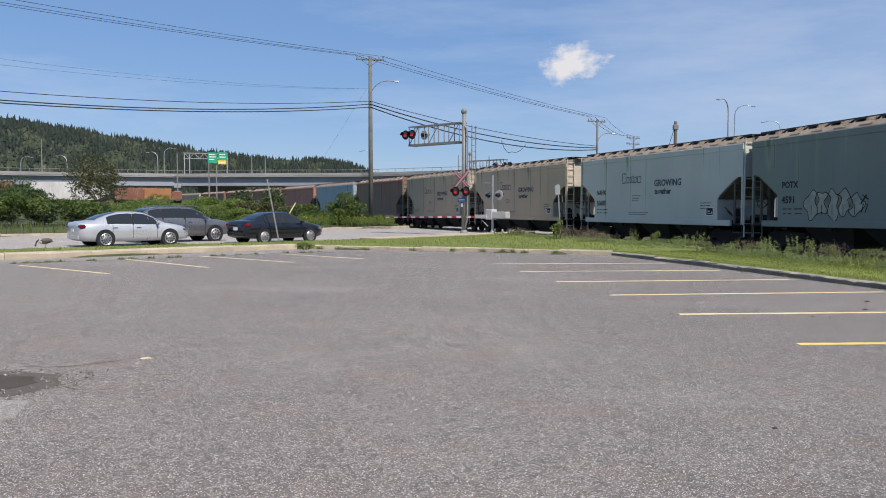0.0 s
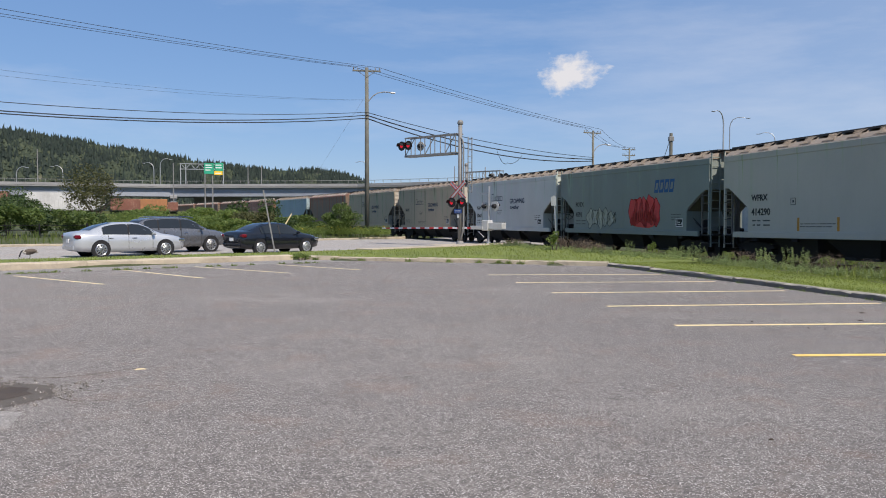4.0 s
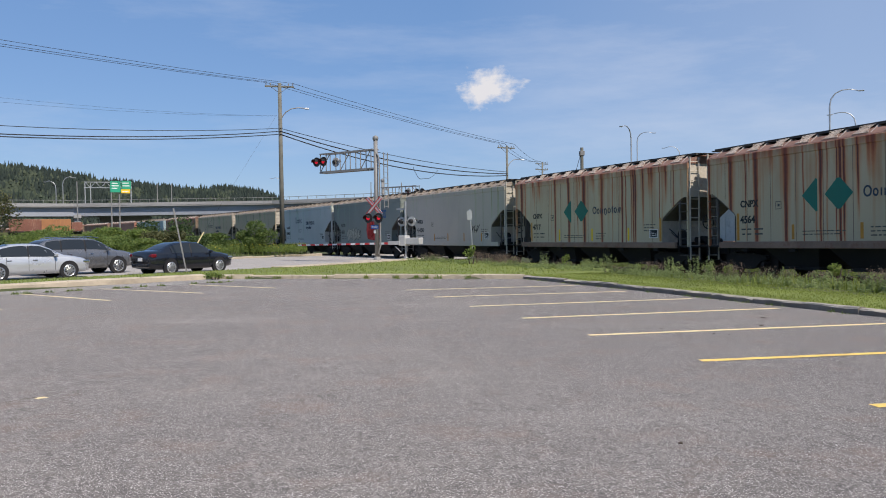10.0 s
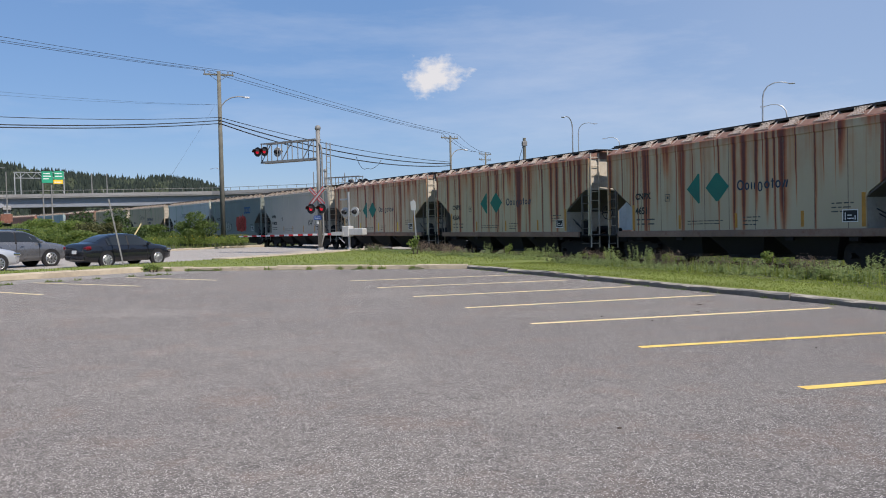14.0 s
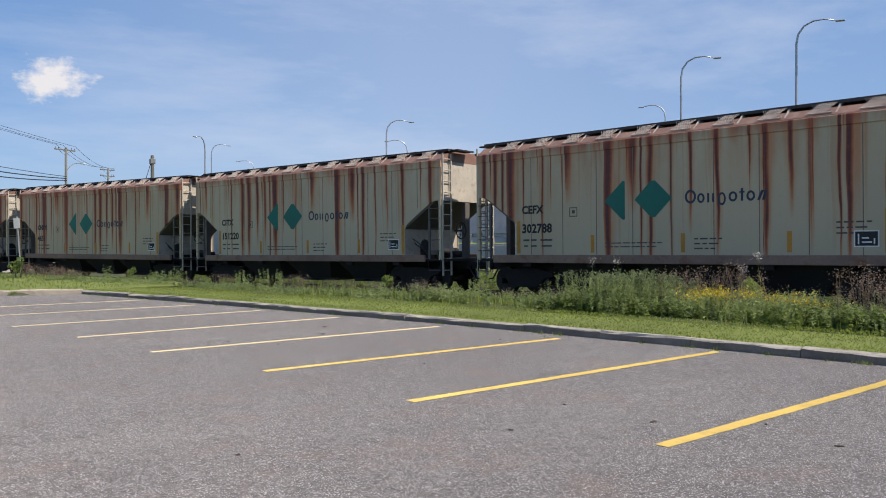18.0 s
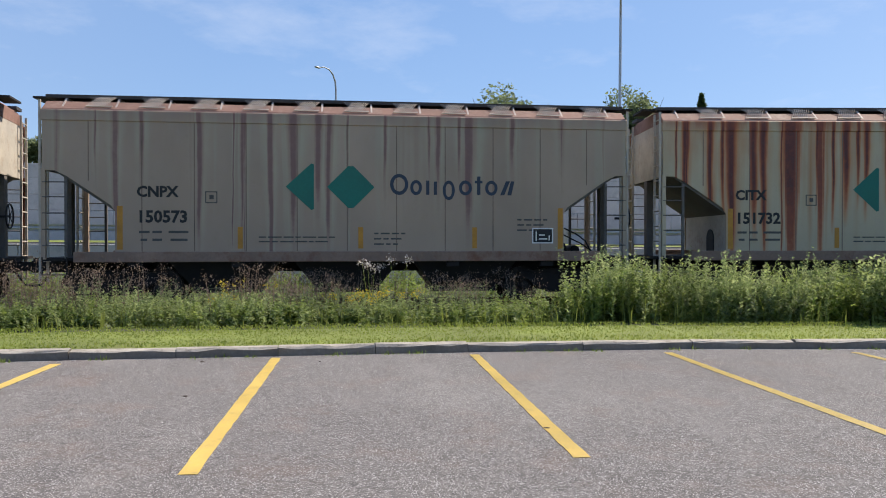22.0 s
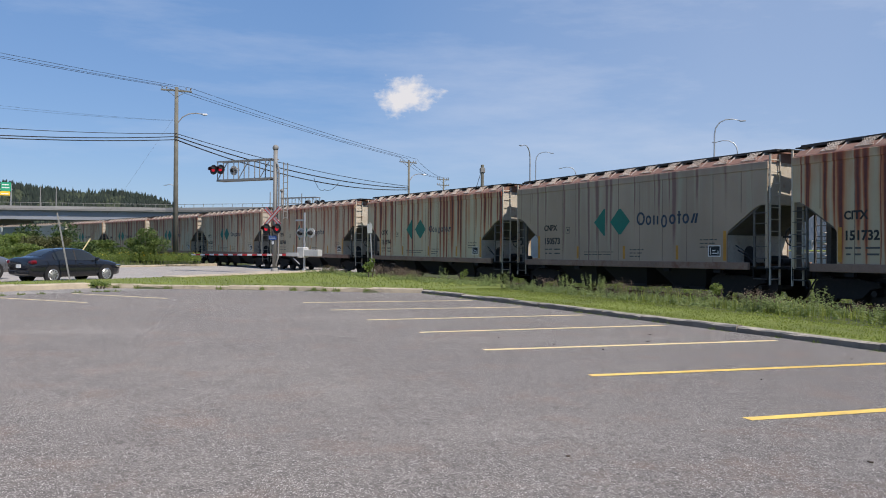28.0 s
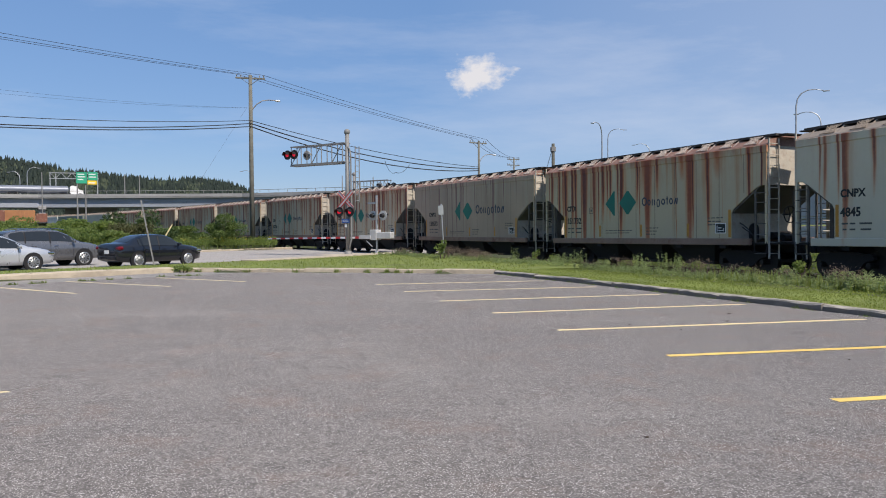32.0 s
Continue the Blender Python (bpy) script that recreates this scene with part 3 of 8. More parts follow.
def kerb_line(name, pts, step, width, height, mat, label, side=1, seed=0, top=None):
    """A kerb in separate stones, each with its own slight tilt and chips."""
    rnd = random.Random(seed)
    root = thing(name, label, "kerb", kind="structure")
    ps = resample(pts, step)
    for (x0, y0), (x1, y1) in zip(ps, ps[1:]):
        ln = math.hypot(x1 - x0, y1 - y0) - 0.009
        bm = bmesh.new()
        h = height + rnd.uniform(-0.015, 0.015)
        n = 5
        prof = [(0, -0.1), (0, h * 0.8), (0.03, h), (width, h), (width, -0.1)]
        rows = []
        for i in range(n + 1):
            u = -ln / 2 + ln * i / n
            rows.append([bm.verts.new((u, side * (a + rnd.uniform(-0.018, 0.018) * (j in (1, 2))), b + rnd.uniform(-0.024, 0.01) * (j in (1, 2)))) for j, (a, b) in enumerate(prof)])
        for i in range(n):
            for j in range(4):
                # paler material on top and bevel: chalk plus painted-in sunlight
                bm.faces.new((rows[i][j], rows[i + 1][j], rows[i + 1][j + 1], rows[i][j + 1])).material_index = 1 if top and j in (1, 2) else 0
        bm.faces.new(rows[0])
        bm.faces.new(rows[-1])
        bmesh.ops.recalc_face_normals(bm, faces=bm.faces)
        ob = part("kerbstone", bm, mat, root)
        if top:
            ob.data.materials.append(top)
        ob.matrix_basis = pose((x0 + x1) / 2, (y0 + y1) / 2, 0, 0, rnd.uniform(-0.3, 0.3), math.degrees(math.atan2(y1 - y0, x1 - x0)))
    return root


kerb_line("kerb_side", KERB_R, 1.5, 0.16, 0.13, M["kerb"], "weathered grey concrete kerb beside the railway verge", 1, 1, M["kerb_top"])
kerb_line("kerb_front", KERB_F[::-1], 1.8, 0.18, 0.15, M["kerb_light"], "chipped pale concrete kerb at the front of the car park", 1, 2)
kerb_line("kerb_road_side", KERB_L[:3], 2.4, 0.38, 0.21, M["kerb_light"], "broad beige concrete kerb between car park and road", -1, 3)
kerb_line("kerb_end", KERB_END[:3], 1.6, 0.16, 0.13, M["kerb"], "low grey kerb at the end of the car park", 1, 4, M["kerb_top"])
kerb_line("kerb_far_road", ROAD_FAR[1:5], 3.0, 0.2, 0.13, M["kerb_light"], "pale kerb on the far side of the road", 1, 5)

# mown strips behind the kerbs
_k = resample(KERB_R, 1.0)
ribbon("mown_verge", [[(*a, 0.11), (*b, 0.14), (*c, 0.13), (*d, 0.02)] for a, b, c, d in zip(offset(_k, 0.15), offset(_k, 0.9), offset(_k, 2.2), offset(_k, 3.3))], M["grass"], label="strip of short mown grass behind the kerb", category="grass")
flat_poly("grass_island", [(5.7, 27.25), (8.9, 28.0), (9.8, 30.5), (8.2, 38.0), (5.6, 44.5), (2.6, 46.0), (0.4, 43.9), (-6.0, 36.7), (-16.2, 28.5), (-30.0, 17.0), (-26.2, 13.8), (-14.0, 24.7), (-6.1, 31.7), (-5.4, 31.75), (0.6, 29.65)], 0.13, M["grass"], label="mown grass island between the car park and the road", category="grass", kind="structure")

END_GRASS = [(14.6, -9.0), (12.5, -9.55), (8.9, -8.25), (5.0, -8.05), (0.0, -9.15), (-4.0, -16.0), (15.5, -16.0)]
flat_poly("end_verge", END_GRASS, 0.12, M["grass"], label="mown grass at the end of the car park", category="grass", kind="structure")

# ---- painted bays ----
BAY_L = [(1.26, 22.87), (1.81, 20.11), (2.35, 17.29), (2.99, 14.63), (3.49, 11.97), (4.13, 9.33), (4.56, 6.66), (5.18, 4.01), (5.69, 1.33), (6.11, -1.48), (6.47, -4.30), (6.85, -7.05)]
BAY_R = [(6.35, 23.25), (7.01, 20.54), (7.68, 17.89), (8.37, 15.24), (9.0, 12.38), (9.5, 9.61), (10.24, 7.05), (10.6, 4.41), (11.2, 1.69), (11.58, -1.07), (11.86, -3.97), (11.95, -6.85)]
BAY_OLD = [((-8.34, 19.35), (-12.1, 22.2)), ((-6.54, 21.42), (-10.2, 24.9)), ((-4.58, 23.47), (-8.4, 26.6)), ((-2.67, 25.06), (-5.9, 27.9)), ((-10.3, 17.4), (-14.2, 20.4)), ((-12.2, 15.4), (-16.1, 18.4))]


def painted_line(a, b, w, mat, label, seed):
    rnd = random.Random(seed)
    a, b = Vector(a), Vector(b)
    d = b - a
    t = d.normalized()
    nrm = Vector((-t.y, t.x))
    n = max(8, int(d.length / 0.15))
    rows = []
    for i in range(n + 1):
        p = a + d * i / n
        e1, e2 = rnd.uniform(-0.006, 0.006), rnd.uniform(-0.006, 0.006)
        q, r = p + nrm * (w / 2 + e1), p - nrm * (w / 2 + e2)
        rows.append([(q.x, q.y, 0.005), (r.x, r.y, 0.005)])
    ob = ribbon("bay_line", rows, mat, kind="structure", label=label, category="road marking")
    ob["group"] = "bay lines"


# the five farthest lines are paler, with glare painted into their yellow
for i, (a, b) in enumerate(zip(BAY_L, BAY_R)):
    painted_line(a, b, 0.135, M["yellow_pale" if i < 5 else "yellow"], "worn yellow parking bay line with low-angle sheen painted into its colour" if i < 5 else "bright yellow painted parking bay line", i)
for i, (a, b) in enumerate(BAY_OLD):
    painted_line(a, b, 0.12, M["yellow_old"], "faded yellow painted parking bay line", 40 + i)

# ---- railway track ----
track = thing("railway_track", "rusty railway track on dark ballast with timber ties", "railway", kind="structure")
_s = [float(s) for s in range(-80, 291, 2)]
ribbon("ballast", [[on_line(s, w, h) for w, h in ((2.9, -0.5), (1.9, -0.2), (0.6, -0.17), (-0.6, -0.17), (-1.9, -0.2), (-2.9, -0.5))] for s in _s], M["ballast"], track, kind="stuff")
for side in (0.75, -0.75):
    bm = bmesh.new()
    prof = [(-0.07, -0.17), (-0.07, -0.15), (-0.012, -0.13), (-0.012, -0.045), (-0.037, -0.03), (-0.037, 0.0), (0.037, 0.0), (0.037, -0.03), (0.012, -0.045), (0.012, -0.13), (0.07, -0.15), (0.07, -0.17)]
    prev = None
    for s in _s:
        row = [bm.verts.new(on_line(s, side + a, b)) for a, b in prof]
        if prev:
            for j in range(len(prof)):
                bm.faces.new((prev[j], row[j], row[(j + 1) % 12], prev[(j + 1) % 12]))
        prev = row
    bmesh.ops.recalc_face_normals(bm, faces=bm.faces)
    part("rail", bm, M["rail"], track, "rust-brown steel rail")

# ---- freight cars ----
HALF = 6.5
SIDE_POLY = [(-6.5, 4.22), (6.5, 4.22), (6.5, 2.97), (6.25, 2.97), (6.0, 2.85), (5.08, 2.22), (5.0, 2.08), (5.0, 1.2), (-5.0, 1.2), (-5.0, 2.08), (-5.08, 2.22), (-6.0, 2.85), (-6.25, 2.97), (-6.5, 2.97)]
PAINTS = {
    "rust_a": dict(base=(0.53, 0.455, 0.31), amount=1.15),
    "rust_b": dict(base=(0.50, 0.42, 0.28), amount=1.3),
    "faded": dict(base=(0.41, 0.305, 0.22), amount=0.75, rust=(0.24, 0.125, 0.105), dark=(0.17, 0.09, 0.085), fade=0.9, soft=0.25),
    "cream": dict(base=(0.58, 0.53, 0.40), amount=0.5),
    "grey": dict(base=(0.46, 0.43, 0.365), amount=0.25, rust=(0.2, 0.15, 0.1)),
    "blue_grey": dict(base=(0.205, 0.235, 0.215), amount=0.1, rust=(0.15, 0.14, 0.12)),
    "white": dict(base=(0.55, 0.56, 0.53), amount=0.1, rust=(0.25, 0.22, 0.2)),
    "tan": dict(base=(0.50, 0.395, 0.27), amount=0.3, rust=(0.2, 0.15, 0.1)),
    "salmon": dict(base=(0.42, 0.19, 0.14), amount=0.2, rust=(0.2, 0.1, 0.08)),
    "pale_blue": dict(base=(0.34, 0.43, 0.46), amount=0.1, rust=(0.2, 0.2, 0.2)),
    "brown": dict(base=(0.22, 0.17, 0.125), amount=0.7),
}
BLOTS = {"4564": ((-1.45, 0.42, 1.0), (-2.25, 0.2, 0.8)), "151732": ((3.45, 0.3, 0.95), (2.75, 0.14, 0.8), (-0.7, 0.35, 0.75), (-3.0, 0.3, 0.75)), "4651": ((4.2, 0.25, 0.9), (2.2, 0.3, 0.75)), "151974": ((4.9, 0.16, 0.9), (3.55, 0.2, 0.9), (1.75, 0.14, 0.8), (-1.75, 0.18, 0.85))}
SHARED_PAINT = {}


def paint_for(kind, number):
    """The paint of one car; the rusty ones each have their own runs."""
    if kind in ("rust_a", "rust_b", "cream", "faded"):
        return streaked(kind + "_car_paint", seed=float(len(bpy.data.materials) % 97), blots=BLOTS.get(number, ()), **PAINTS[kind])
    if kind not in SHARED_PAINT:
        SHARED_PAINT[kind] = streaked(kind + "_car_paint", seed=11.0 + len(SHARED_PAINT), **PAINTS[kind])
    return SHARED_PAINT[kind]


SEAM = plain("rusty_weld_seam", (0.21, 0.15, 0.11), 0.8, 0, 0.35, 1.5, 16, 0.1)
PAINT_ROOF = plain("rusty_roof_paint", (0.245, 0.135, 0.10), 0.8, 0, 0.3, 0.9, 14, 0.3, (0.34, 0.25, 0.20), 0.6)
END_PAINT = plain("dusty_car_end_paint", (0.47, 0.43, 0.36), 0.75, 0, 0.2, 1.4, 16, 0.2, (0.27, 0.15, 0.09), 0.5)
ROOF_GREY = plain("dusty_grey_roof_paint", (0.30, 0.25, 0.20), 0.8, 0, 0.25, 0.9, 14, 0.3, (0.26, 0.19, 0.14), 0.6)
SILL_RUST = plain("rust_stained_sill", (0.27, 0.175, 0.125), 0.8, 0, 0.3, 0.8, 16, 0.2, (0.19, 0.07, 0.035), 0.75)
PAINTED = ("side_panel", "end_sheet", "bulkhead", "side_sill", "top_chord", "weld_seams", "corner_post", "ladder")


RUNG = [None]
# end slope sheets, posts and rungs: grime, with the recess shade darkened in
M["slope"] = plain("grimy_shaded_end_steel", (0.12, 0.11, 0.098), 0.8, 0, 0.3, 1.2, 15, 0.2, (0.09, 0.07, 0.055), 0.6)
M["board"] = plain("dark_steel_grating", (0.055, 0.05, 0.048), 0.75, 0.2, 0.3, 2, 25, 0.2, (0.10, 0.07, 0.055), 0.5)


def hopper_car():
    car = thing("hopper_car", "covered hopper freight car", "freight car", group="train of hopper cars")
    P = END_PAINT
    for sgn in (1, -1):
        y0, y1 = sorted((sgn * 1.46, sgn * 1.50))
        part("side_panel", one(prism, SIDE_POLY, "y", y0, y1), P, car)
        part("side_sill", one(box, (0, sgn * 1.51, 1.10), (11.7, 0.12, 0.23), bevel=0.012), P, car, "rust-stained side sill")
        part("top_chord", one(box, (0, sgn * 1.492, 4.16), (13.06, 0.06, 0.24), bevel=0.012), P, car)
        bm = bmesh.new()
        for i in range(11):
            x = -5.55 + i * 1.11
            lo = 1.22 if abs(x) < 4.95 else 2.75
            box(bm, (x, sgn * 1.4995, (4.2 + lo) / 2), (0.022, 0.006, 4.2 - lo))
        part("weld_seams", bm, P, car)
        for x in (-4.6, -2.4, 2.4, 4.6):
            part("jacking_pad", one(box, (x, sgn * 1.45, 0.93), (0.28, 0.12, 0.12)), M["under"], car)
        # running board on its brackets
        part("running_board", one(box, (0, sgn * 0.9, 4.63), (13.1, 0.44, 0.075)), M["board"], car, "dark grated running board")
        for i in range(12):
            bm = bmesh.new()
            x = -6.1 + i * 1.11
            prism(bm, [(sgn * 0.72, 4.55), (sgn * 1.40, 4.36), (sgn * 1.06, 4.63), (sgn * 0.72, 4.63)], "x", x - 0.02, x + 0.02)
            part("board_bracket", bm, M["roofmetal"], car)
            if i < 11:
                # a sloping step of expanded metal beside the bracket
                bm = bmesh.new()
                lo, hi = Vector((0, sgn * 1.43, 4.37)), Vector((0, sgn * 1.12, 4.63))
                x0, x1 = x + 0.06, x + 0.62
                for k in range(-4, 14):
                    for a, b in ((0.0, 0.2), (0.2, 0.0)):
                        u0, u1 = x0 + 0.05 * k + a, x0 + 0.05 * k + b
                        if min(u0, u1) >= x0 - 0.01 and max(u0, u1) <= x1 + 0.01:
                            tube(bm, lo + Vector((u0, 0, 0)), hi + Vector((u1, 0, 0)), 0.0065, 3, caps=False)
                tube(bm, lo + Vector((x0, 0, 0)), lo + Vector((x1, 0, 0)), 0.014, 4)
                part("step_grating", bm, M["roofmetal"], car, "sloping expanded metal step")
    part("roof", one(prism, [(-1.5, 4.26), (-1.47, 4.31), (-1.2, 4.5), (-0.78, 4.56), (0.78, 4.56), (1.2, 4.5), (1.47, 4.31), (1.5, 4.26)], "x", -6.5, 6.5), PAINT_ROOF, car, "rust-stained sloping roof", )
    for x in (-4.8, -1.6, 1.6, 4.8):
        part("hatch_cover", one(box, (x, 0, 4.60), (3.17, 1.3, 0.12), bevel=0.03), PAINT_ROOF, car)
    for sgn in (1, -1):
        part("end_sheet", one(box, (sgn * 6.47, 0, 3.62), (0.05, 2.9, 1.3)), P, car)
        part("slope_sheet", one(prism, [(sgn * 6.46, 2.97), (sgn * 6.25, 2.95), (sgn * 4.97, 2.07), (sgn * 4.97, 2.15), (sgn * 6.24, 3.03)], "y", -1.455, 1.455), M["slope"], car, "grimy end slope sheet with shade darkened into its colour")
        part("bulkhead", one(box, (sgn * 4.95, 0, 1.64), (0.05, 2.9, 0.88)), P, car)
        part("port", one(prism, [(0.42 + 0.24 * math.cos(a), 1.5 + 0.24 * math.sin(a)) for a in [math.pi * k / 10 for k in range(11)]] + [(0.18, 1.12), (0.66, 1.12)], "x", sgn * 4.97, sgn * 5.0), M["black"], car, "arched dark opening in the end wall")
        part("end_platform", one(box, (sgn * 5.85, 0, 1.05), (1.7, 2.9, 0.07)), M["under"], car)
        bm = bmesh.new()
        box(bm, (sgn * 6.68, 0.55, 4.62), (0.36, 0.9, 0.04))
        part("end_walkway", bm, M["under"], car)
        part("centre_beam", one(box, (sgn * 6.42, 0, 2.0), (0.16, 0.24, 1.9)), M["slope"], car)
        for sy in (1, -1):
            part("corner_post", one(box, (sgn * 6.48, sy * 1.46, 2.03), (0.09, 0.09, 1.96)), P, car)
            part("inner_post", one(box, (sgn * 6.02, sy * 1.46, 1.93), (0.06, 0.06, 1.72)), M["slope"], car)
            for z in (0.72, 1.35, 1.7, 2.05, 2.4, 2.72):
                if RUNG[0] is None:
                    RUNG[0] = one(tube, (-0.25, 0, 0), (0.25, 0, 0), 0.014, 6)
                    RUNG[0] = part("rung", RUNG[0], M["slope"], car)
                    RUNG[0].matrix_basis = pose(sgn * 6.25, sy * 1.5, z)
                else:
                    share("rung", RUNG[0].data, car, pose(sgn * 6.25, sy * 1.5, z))
            for x in (6.5, 6.0):
                part("step_hanger", one(tube, (sgn * x, sy * 1.5, 0.72), (sgn * x, sy * 1.5, 1.1), 0.016, 6), M["under"], car)
            bm = bmesh.new()
            for y in (1.44, 1.0):
                box(bm, (sgn * 6.56, sy * y, 2.52), (0.05, 0.04, 3.95))
            for i in range(11):
                tube(bm, (sgn * 6.57, sy * 1.44, 0.72 + 0.36 * i), (sgn * 6.57, sy * 1.0, 0.72 + 0.36 * i), 0.017, 6)
            part("ladder", bm, P, car, "end ladder with round rungs")
    # brake gear at the trailing end
    bm = bmesh.new()
    tor = [(Vector((-6.78, 0.75 + 0.27 * math.cos(a), 2.0 + 0.27 * math.sin(a)))) for a in [k * math.tau / 20 for k in range(21)]]
    chain(bm, tor, 0.02, 6)
    for k in range(5):
        a = k * math.tau / 5
        tube(bm, (-6.78, 0.75, 2.0), (-6.78, 0.75 + 0.27 * math.cos(a), 2.0 + 0.27 * math.sin(a)), 0.012, 5)
    tube(bm, (-6.8, 0.75, 2.0), (-6.5, 0.75, 2.0), 0.03, 8)
    part("brake_wheel", bm, M["black"], car, "round handbrake wheel")
    bm = bmesh.new()
    tube(bm, (-5.35, 0.0, 1.3), (-5.35, -0.9, 1.3), 0.14, 14)
    tube(bm, (-5.75, -0.1, 1.22), (-5.75, -0.9, 1.22), 0.12, 12)
    part("brake_reservoir", bm, M["under"], car)
    bm = bmesh.new()
    chain(bm, [(-5.1, 1.2, 1.75), (-5.4, 1.25, 1.6), (-5.6, 1.25, 1.45), (-5.75, 1.2, 1.2)], 0.02, 6)
    chain(bm, [(-5.1, 1.1, 1.6), (-5.5, 1.15, 1.4), (-5.9, 1.1, 1.15)], 0.018, 6)
    part("brake_pipe", bm, M["black"], car)
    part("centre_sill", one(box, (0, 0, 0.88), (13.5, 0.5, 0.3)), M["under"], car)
    for sgn in (1, -1):
        bm = bmesh.new()
        box(bm, (sgn * 6.9, 0, 0.86), (0.5, 0.22, 0.22), bevel=0.02)
        box(bm, (sgn * 7.12, 0.02 * sgn, 0.86), (0.16, 0.34, 0.28), bevel=0.04)
        part("coupler", bm, M["under"], car)
        bm = bmesh.new()
        chain(bm, [(sgn * 6.75, 0.25, 0.75), (sgn * 6.95, 0.25, 0.45), (sgn * 7.15, 0.22, 0.42)], 0.025, 6)
        part("air_hose", bm, M["black"], car)
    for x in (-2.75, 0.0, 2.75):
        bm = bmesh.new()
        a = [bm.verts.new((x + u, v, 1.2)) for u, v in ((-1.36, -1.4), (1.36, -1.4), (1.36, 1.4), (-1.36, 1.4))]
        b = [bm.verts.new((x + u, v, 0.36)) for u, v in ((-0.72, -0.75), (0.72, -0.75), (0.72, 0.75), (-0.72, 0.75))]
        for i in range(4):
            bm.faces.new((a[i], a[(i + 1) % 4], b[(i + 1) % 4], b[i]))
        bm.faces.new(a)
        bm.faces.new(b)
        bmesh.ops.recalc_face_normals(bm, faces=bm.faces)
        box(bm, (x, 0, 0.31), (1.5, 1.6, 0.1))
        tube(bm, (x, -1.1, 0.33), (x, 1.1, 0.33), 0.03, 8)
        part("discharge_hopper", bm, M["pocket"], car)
    for sgn in (1, -1):
        x = sgn * 5.05
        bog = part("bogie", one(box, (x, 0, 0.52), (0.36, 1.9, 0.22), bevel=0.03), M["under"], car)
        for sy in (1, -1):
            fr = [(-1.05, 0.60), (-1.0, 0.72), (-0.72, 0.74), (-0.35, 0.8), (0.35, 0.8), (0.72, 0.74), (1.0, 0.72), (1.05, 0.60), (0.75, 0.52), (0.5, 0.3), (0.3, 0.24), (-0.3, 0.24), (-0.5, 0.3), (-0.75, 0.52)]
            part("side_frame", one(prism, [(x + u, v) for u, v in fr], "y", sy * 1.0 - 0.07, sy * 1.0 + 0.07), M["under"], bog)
            bm = bmesh.new()
            for dx in (-0.12, 0.0, 0.12):
                tube(bm, (x + dx, sy * 1.02, 0.3), (x + dx, sy * 1.02, 0.62), 0.05, 8)
            part("spring_nest", bm, M["rail"], bog)
        for dx in (-0.89, 0.89):
            bm = bmesh.new()
            for sy in (1, -1):
                tube(bm, (0, sy * 0.68, 0), (0, sy * 0.81, 0), 0.42, 24)
                tube(bm, (0, sy * 0.66, 0), (0, sy * 0.69, 0), 0.445, 24)
                tube(bm, (0, sy * 0.8, 0), (0, sy * 1.12, 0), 0.09, 10)
            tube(bm, (0, -0.7, 0), (0, 0.7, 0), 0.08, 10)
            ws = part("wheelset", bm, M["wheel"], bog)
            ws.location = (x + dx, 0, 0.42)
    return car


M["roofmetal"] = plain("roof_bracket_metal", (0.47, 0.41, 0.36), 0.7, 0.1, 0.25, 2, 20, 0.1, (0.2, 0.12, 0.08), 0.6)
# hoppers and wheels darkened in colour for the shade beneath the car
M["pocket"] = plain("grimy_shaded_hopper_steel", (0.026, 0.025, 0.023), 0.85, 0, 0.3, 1.2, 15, 0.2, (0.03, 0.026, 0.022), 0.6)
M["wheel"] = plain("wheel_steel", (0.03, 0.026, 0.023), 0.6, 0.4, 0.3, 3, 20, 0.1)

# body end edge of each car ahead of the reference car's, and its paint, in train order from the rear
CARS = [
    (42.8, "rust_a", "CITX", "151803", 1), (28.41, "cream", "CNPX", "4845", 1), (14.06, "rust_b", "CITX", "151732", 1), (0.0, "faded", "CNPX", "150573", 1),
    (-14.29, "rust_a", "CITX", "151974", 1), (-28.99, "rust_b", "CEFX", "302788", 1), (-43.69, "rust_a", "CITX", "151220", 1), (-57.82, "rust_b", "CNPX", "4651", 1),
    (-72.14, "rust_b", "CNPX", "4564", 1), (-86.35, "rust_a", "CNPX", "4717", 1), (-100.54, "grey", "WFRX", "414290", 2), (-114.58, "blue_grey", "POTX", "4591", 3),
    (-128.24, "white", "NAHX", "30603", 4), (-143.0, "tan", "NAHX", "", 4), (-157.3, "tan", "", "", 4), (-171.6, "brown", "", "", 0), (-185.9, "pale_blue", "", "", 0),
    (-200.2, "salmon", "", "", 0), (-214.5, "brown", "", "", 0), (-228.8, "brown", "", "", 0), (-243.1, "brown", "", "", 0), (-257.4, "tan", "", "", 0), (-271.7, "brown", "", "", 0),
]
CAR_LABEL = {
    "rust_a": "cream covered hopper car with heavy rust streaks and a teal diamond", "rust_b": "beige hopper car with broad rust runs and a teal diamond",
    "faded": "faded tan covered hopper car with a teal diamond logo", "cream": "pale cream covered hopper car with faint rust streaks",
    "grey": "plain light grey covered hopper car with yellow reflectors", "blue_grey": "blue-grey hopper car with white and red spray graffiti",
    "white": "chalky white covered hopper car with a slogan", "tan": "dusty tan covered hopper car", "salmon": "salmon-red covered hopper car in the distance",
    "pale_blue": "pale blue covered hopper car in the distance", "brown": "grey-brown covered hopper car in the distance",
}
FACE = Matrix(((-1, 0, 0, 0), (0, 0, 1, 0), (0, 1, 0, 0), (0, 0, 0, 1)))  # flat drawing to the car's near side


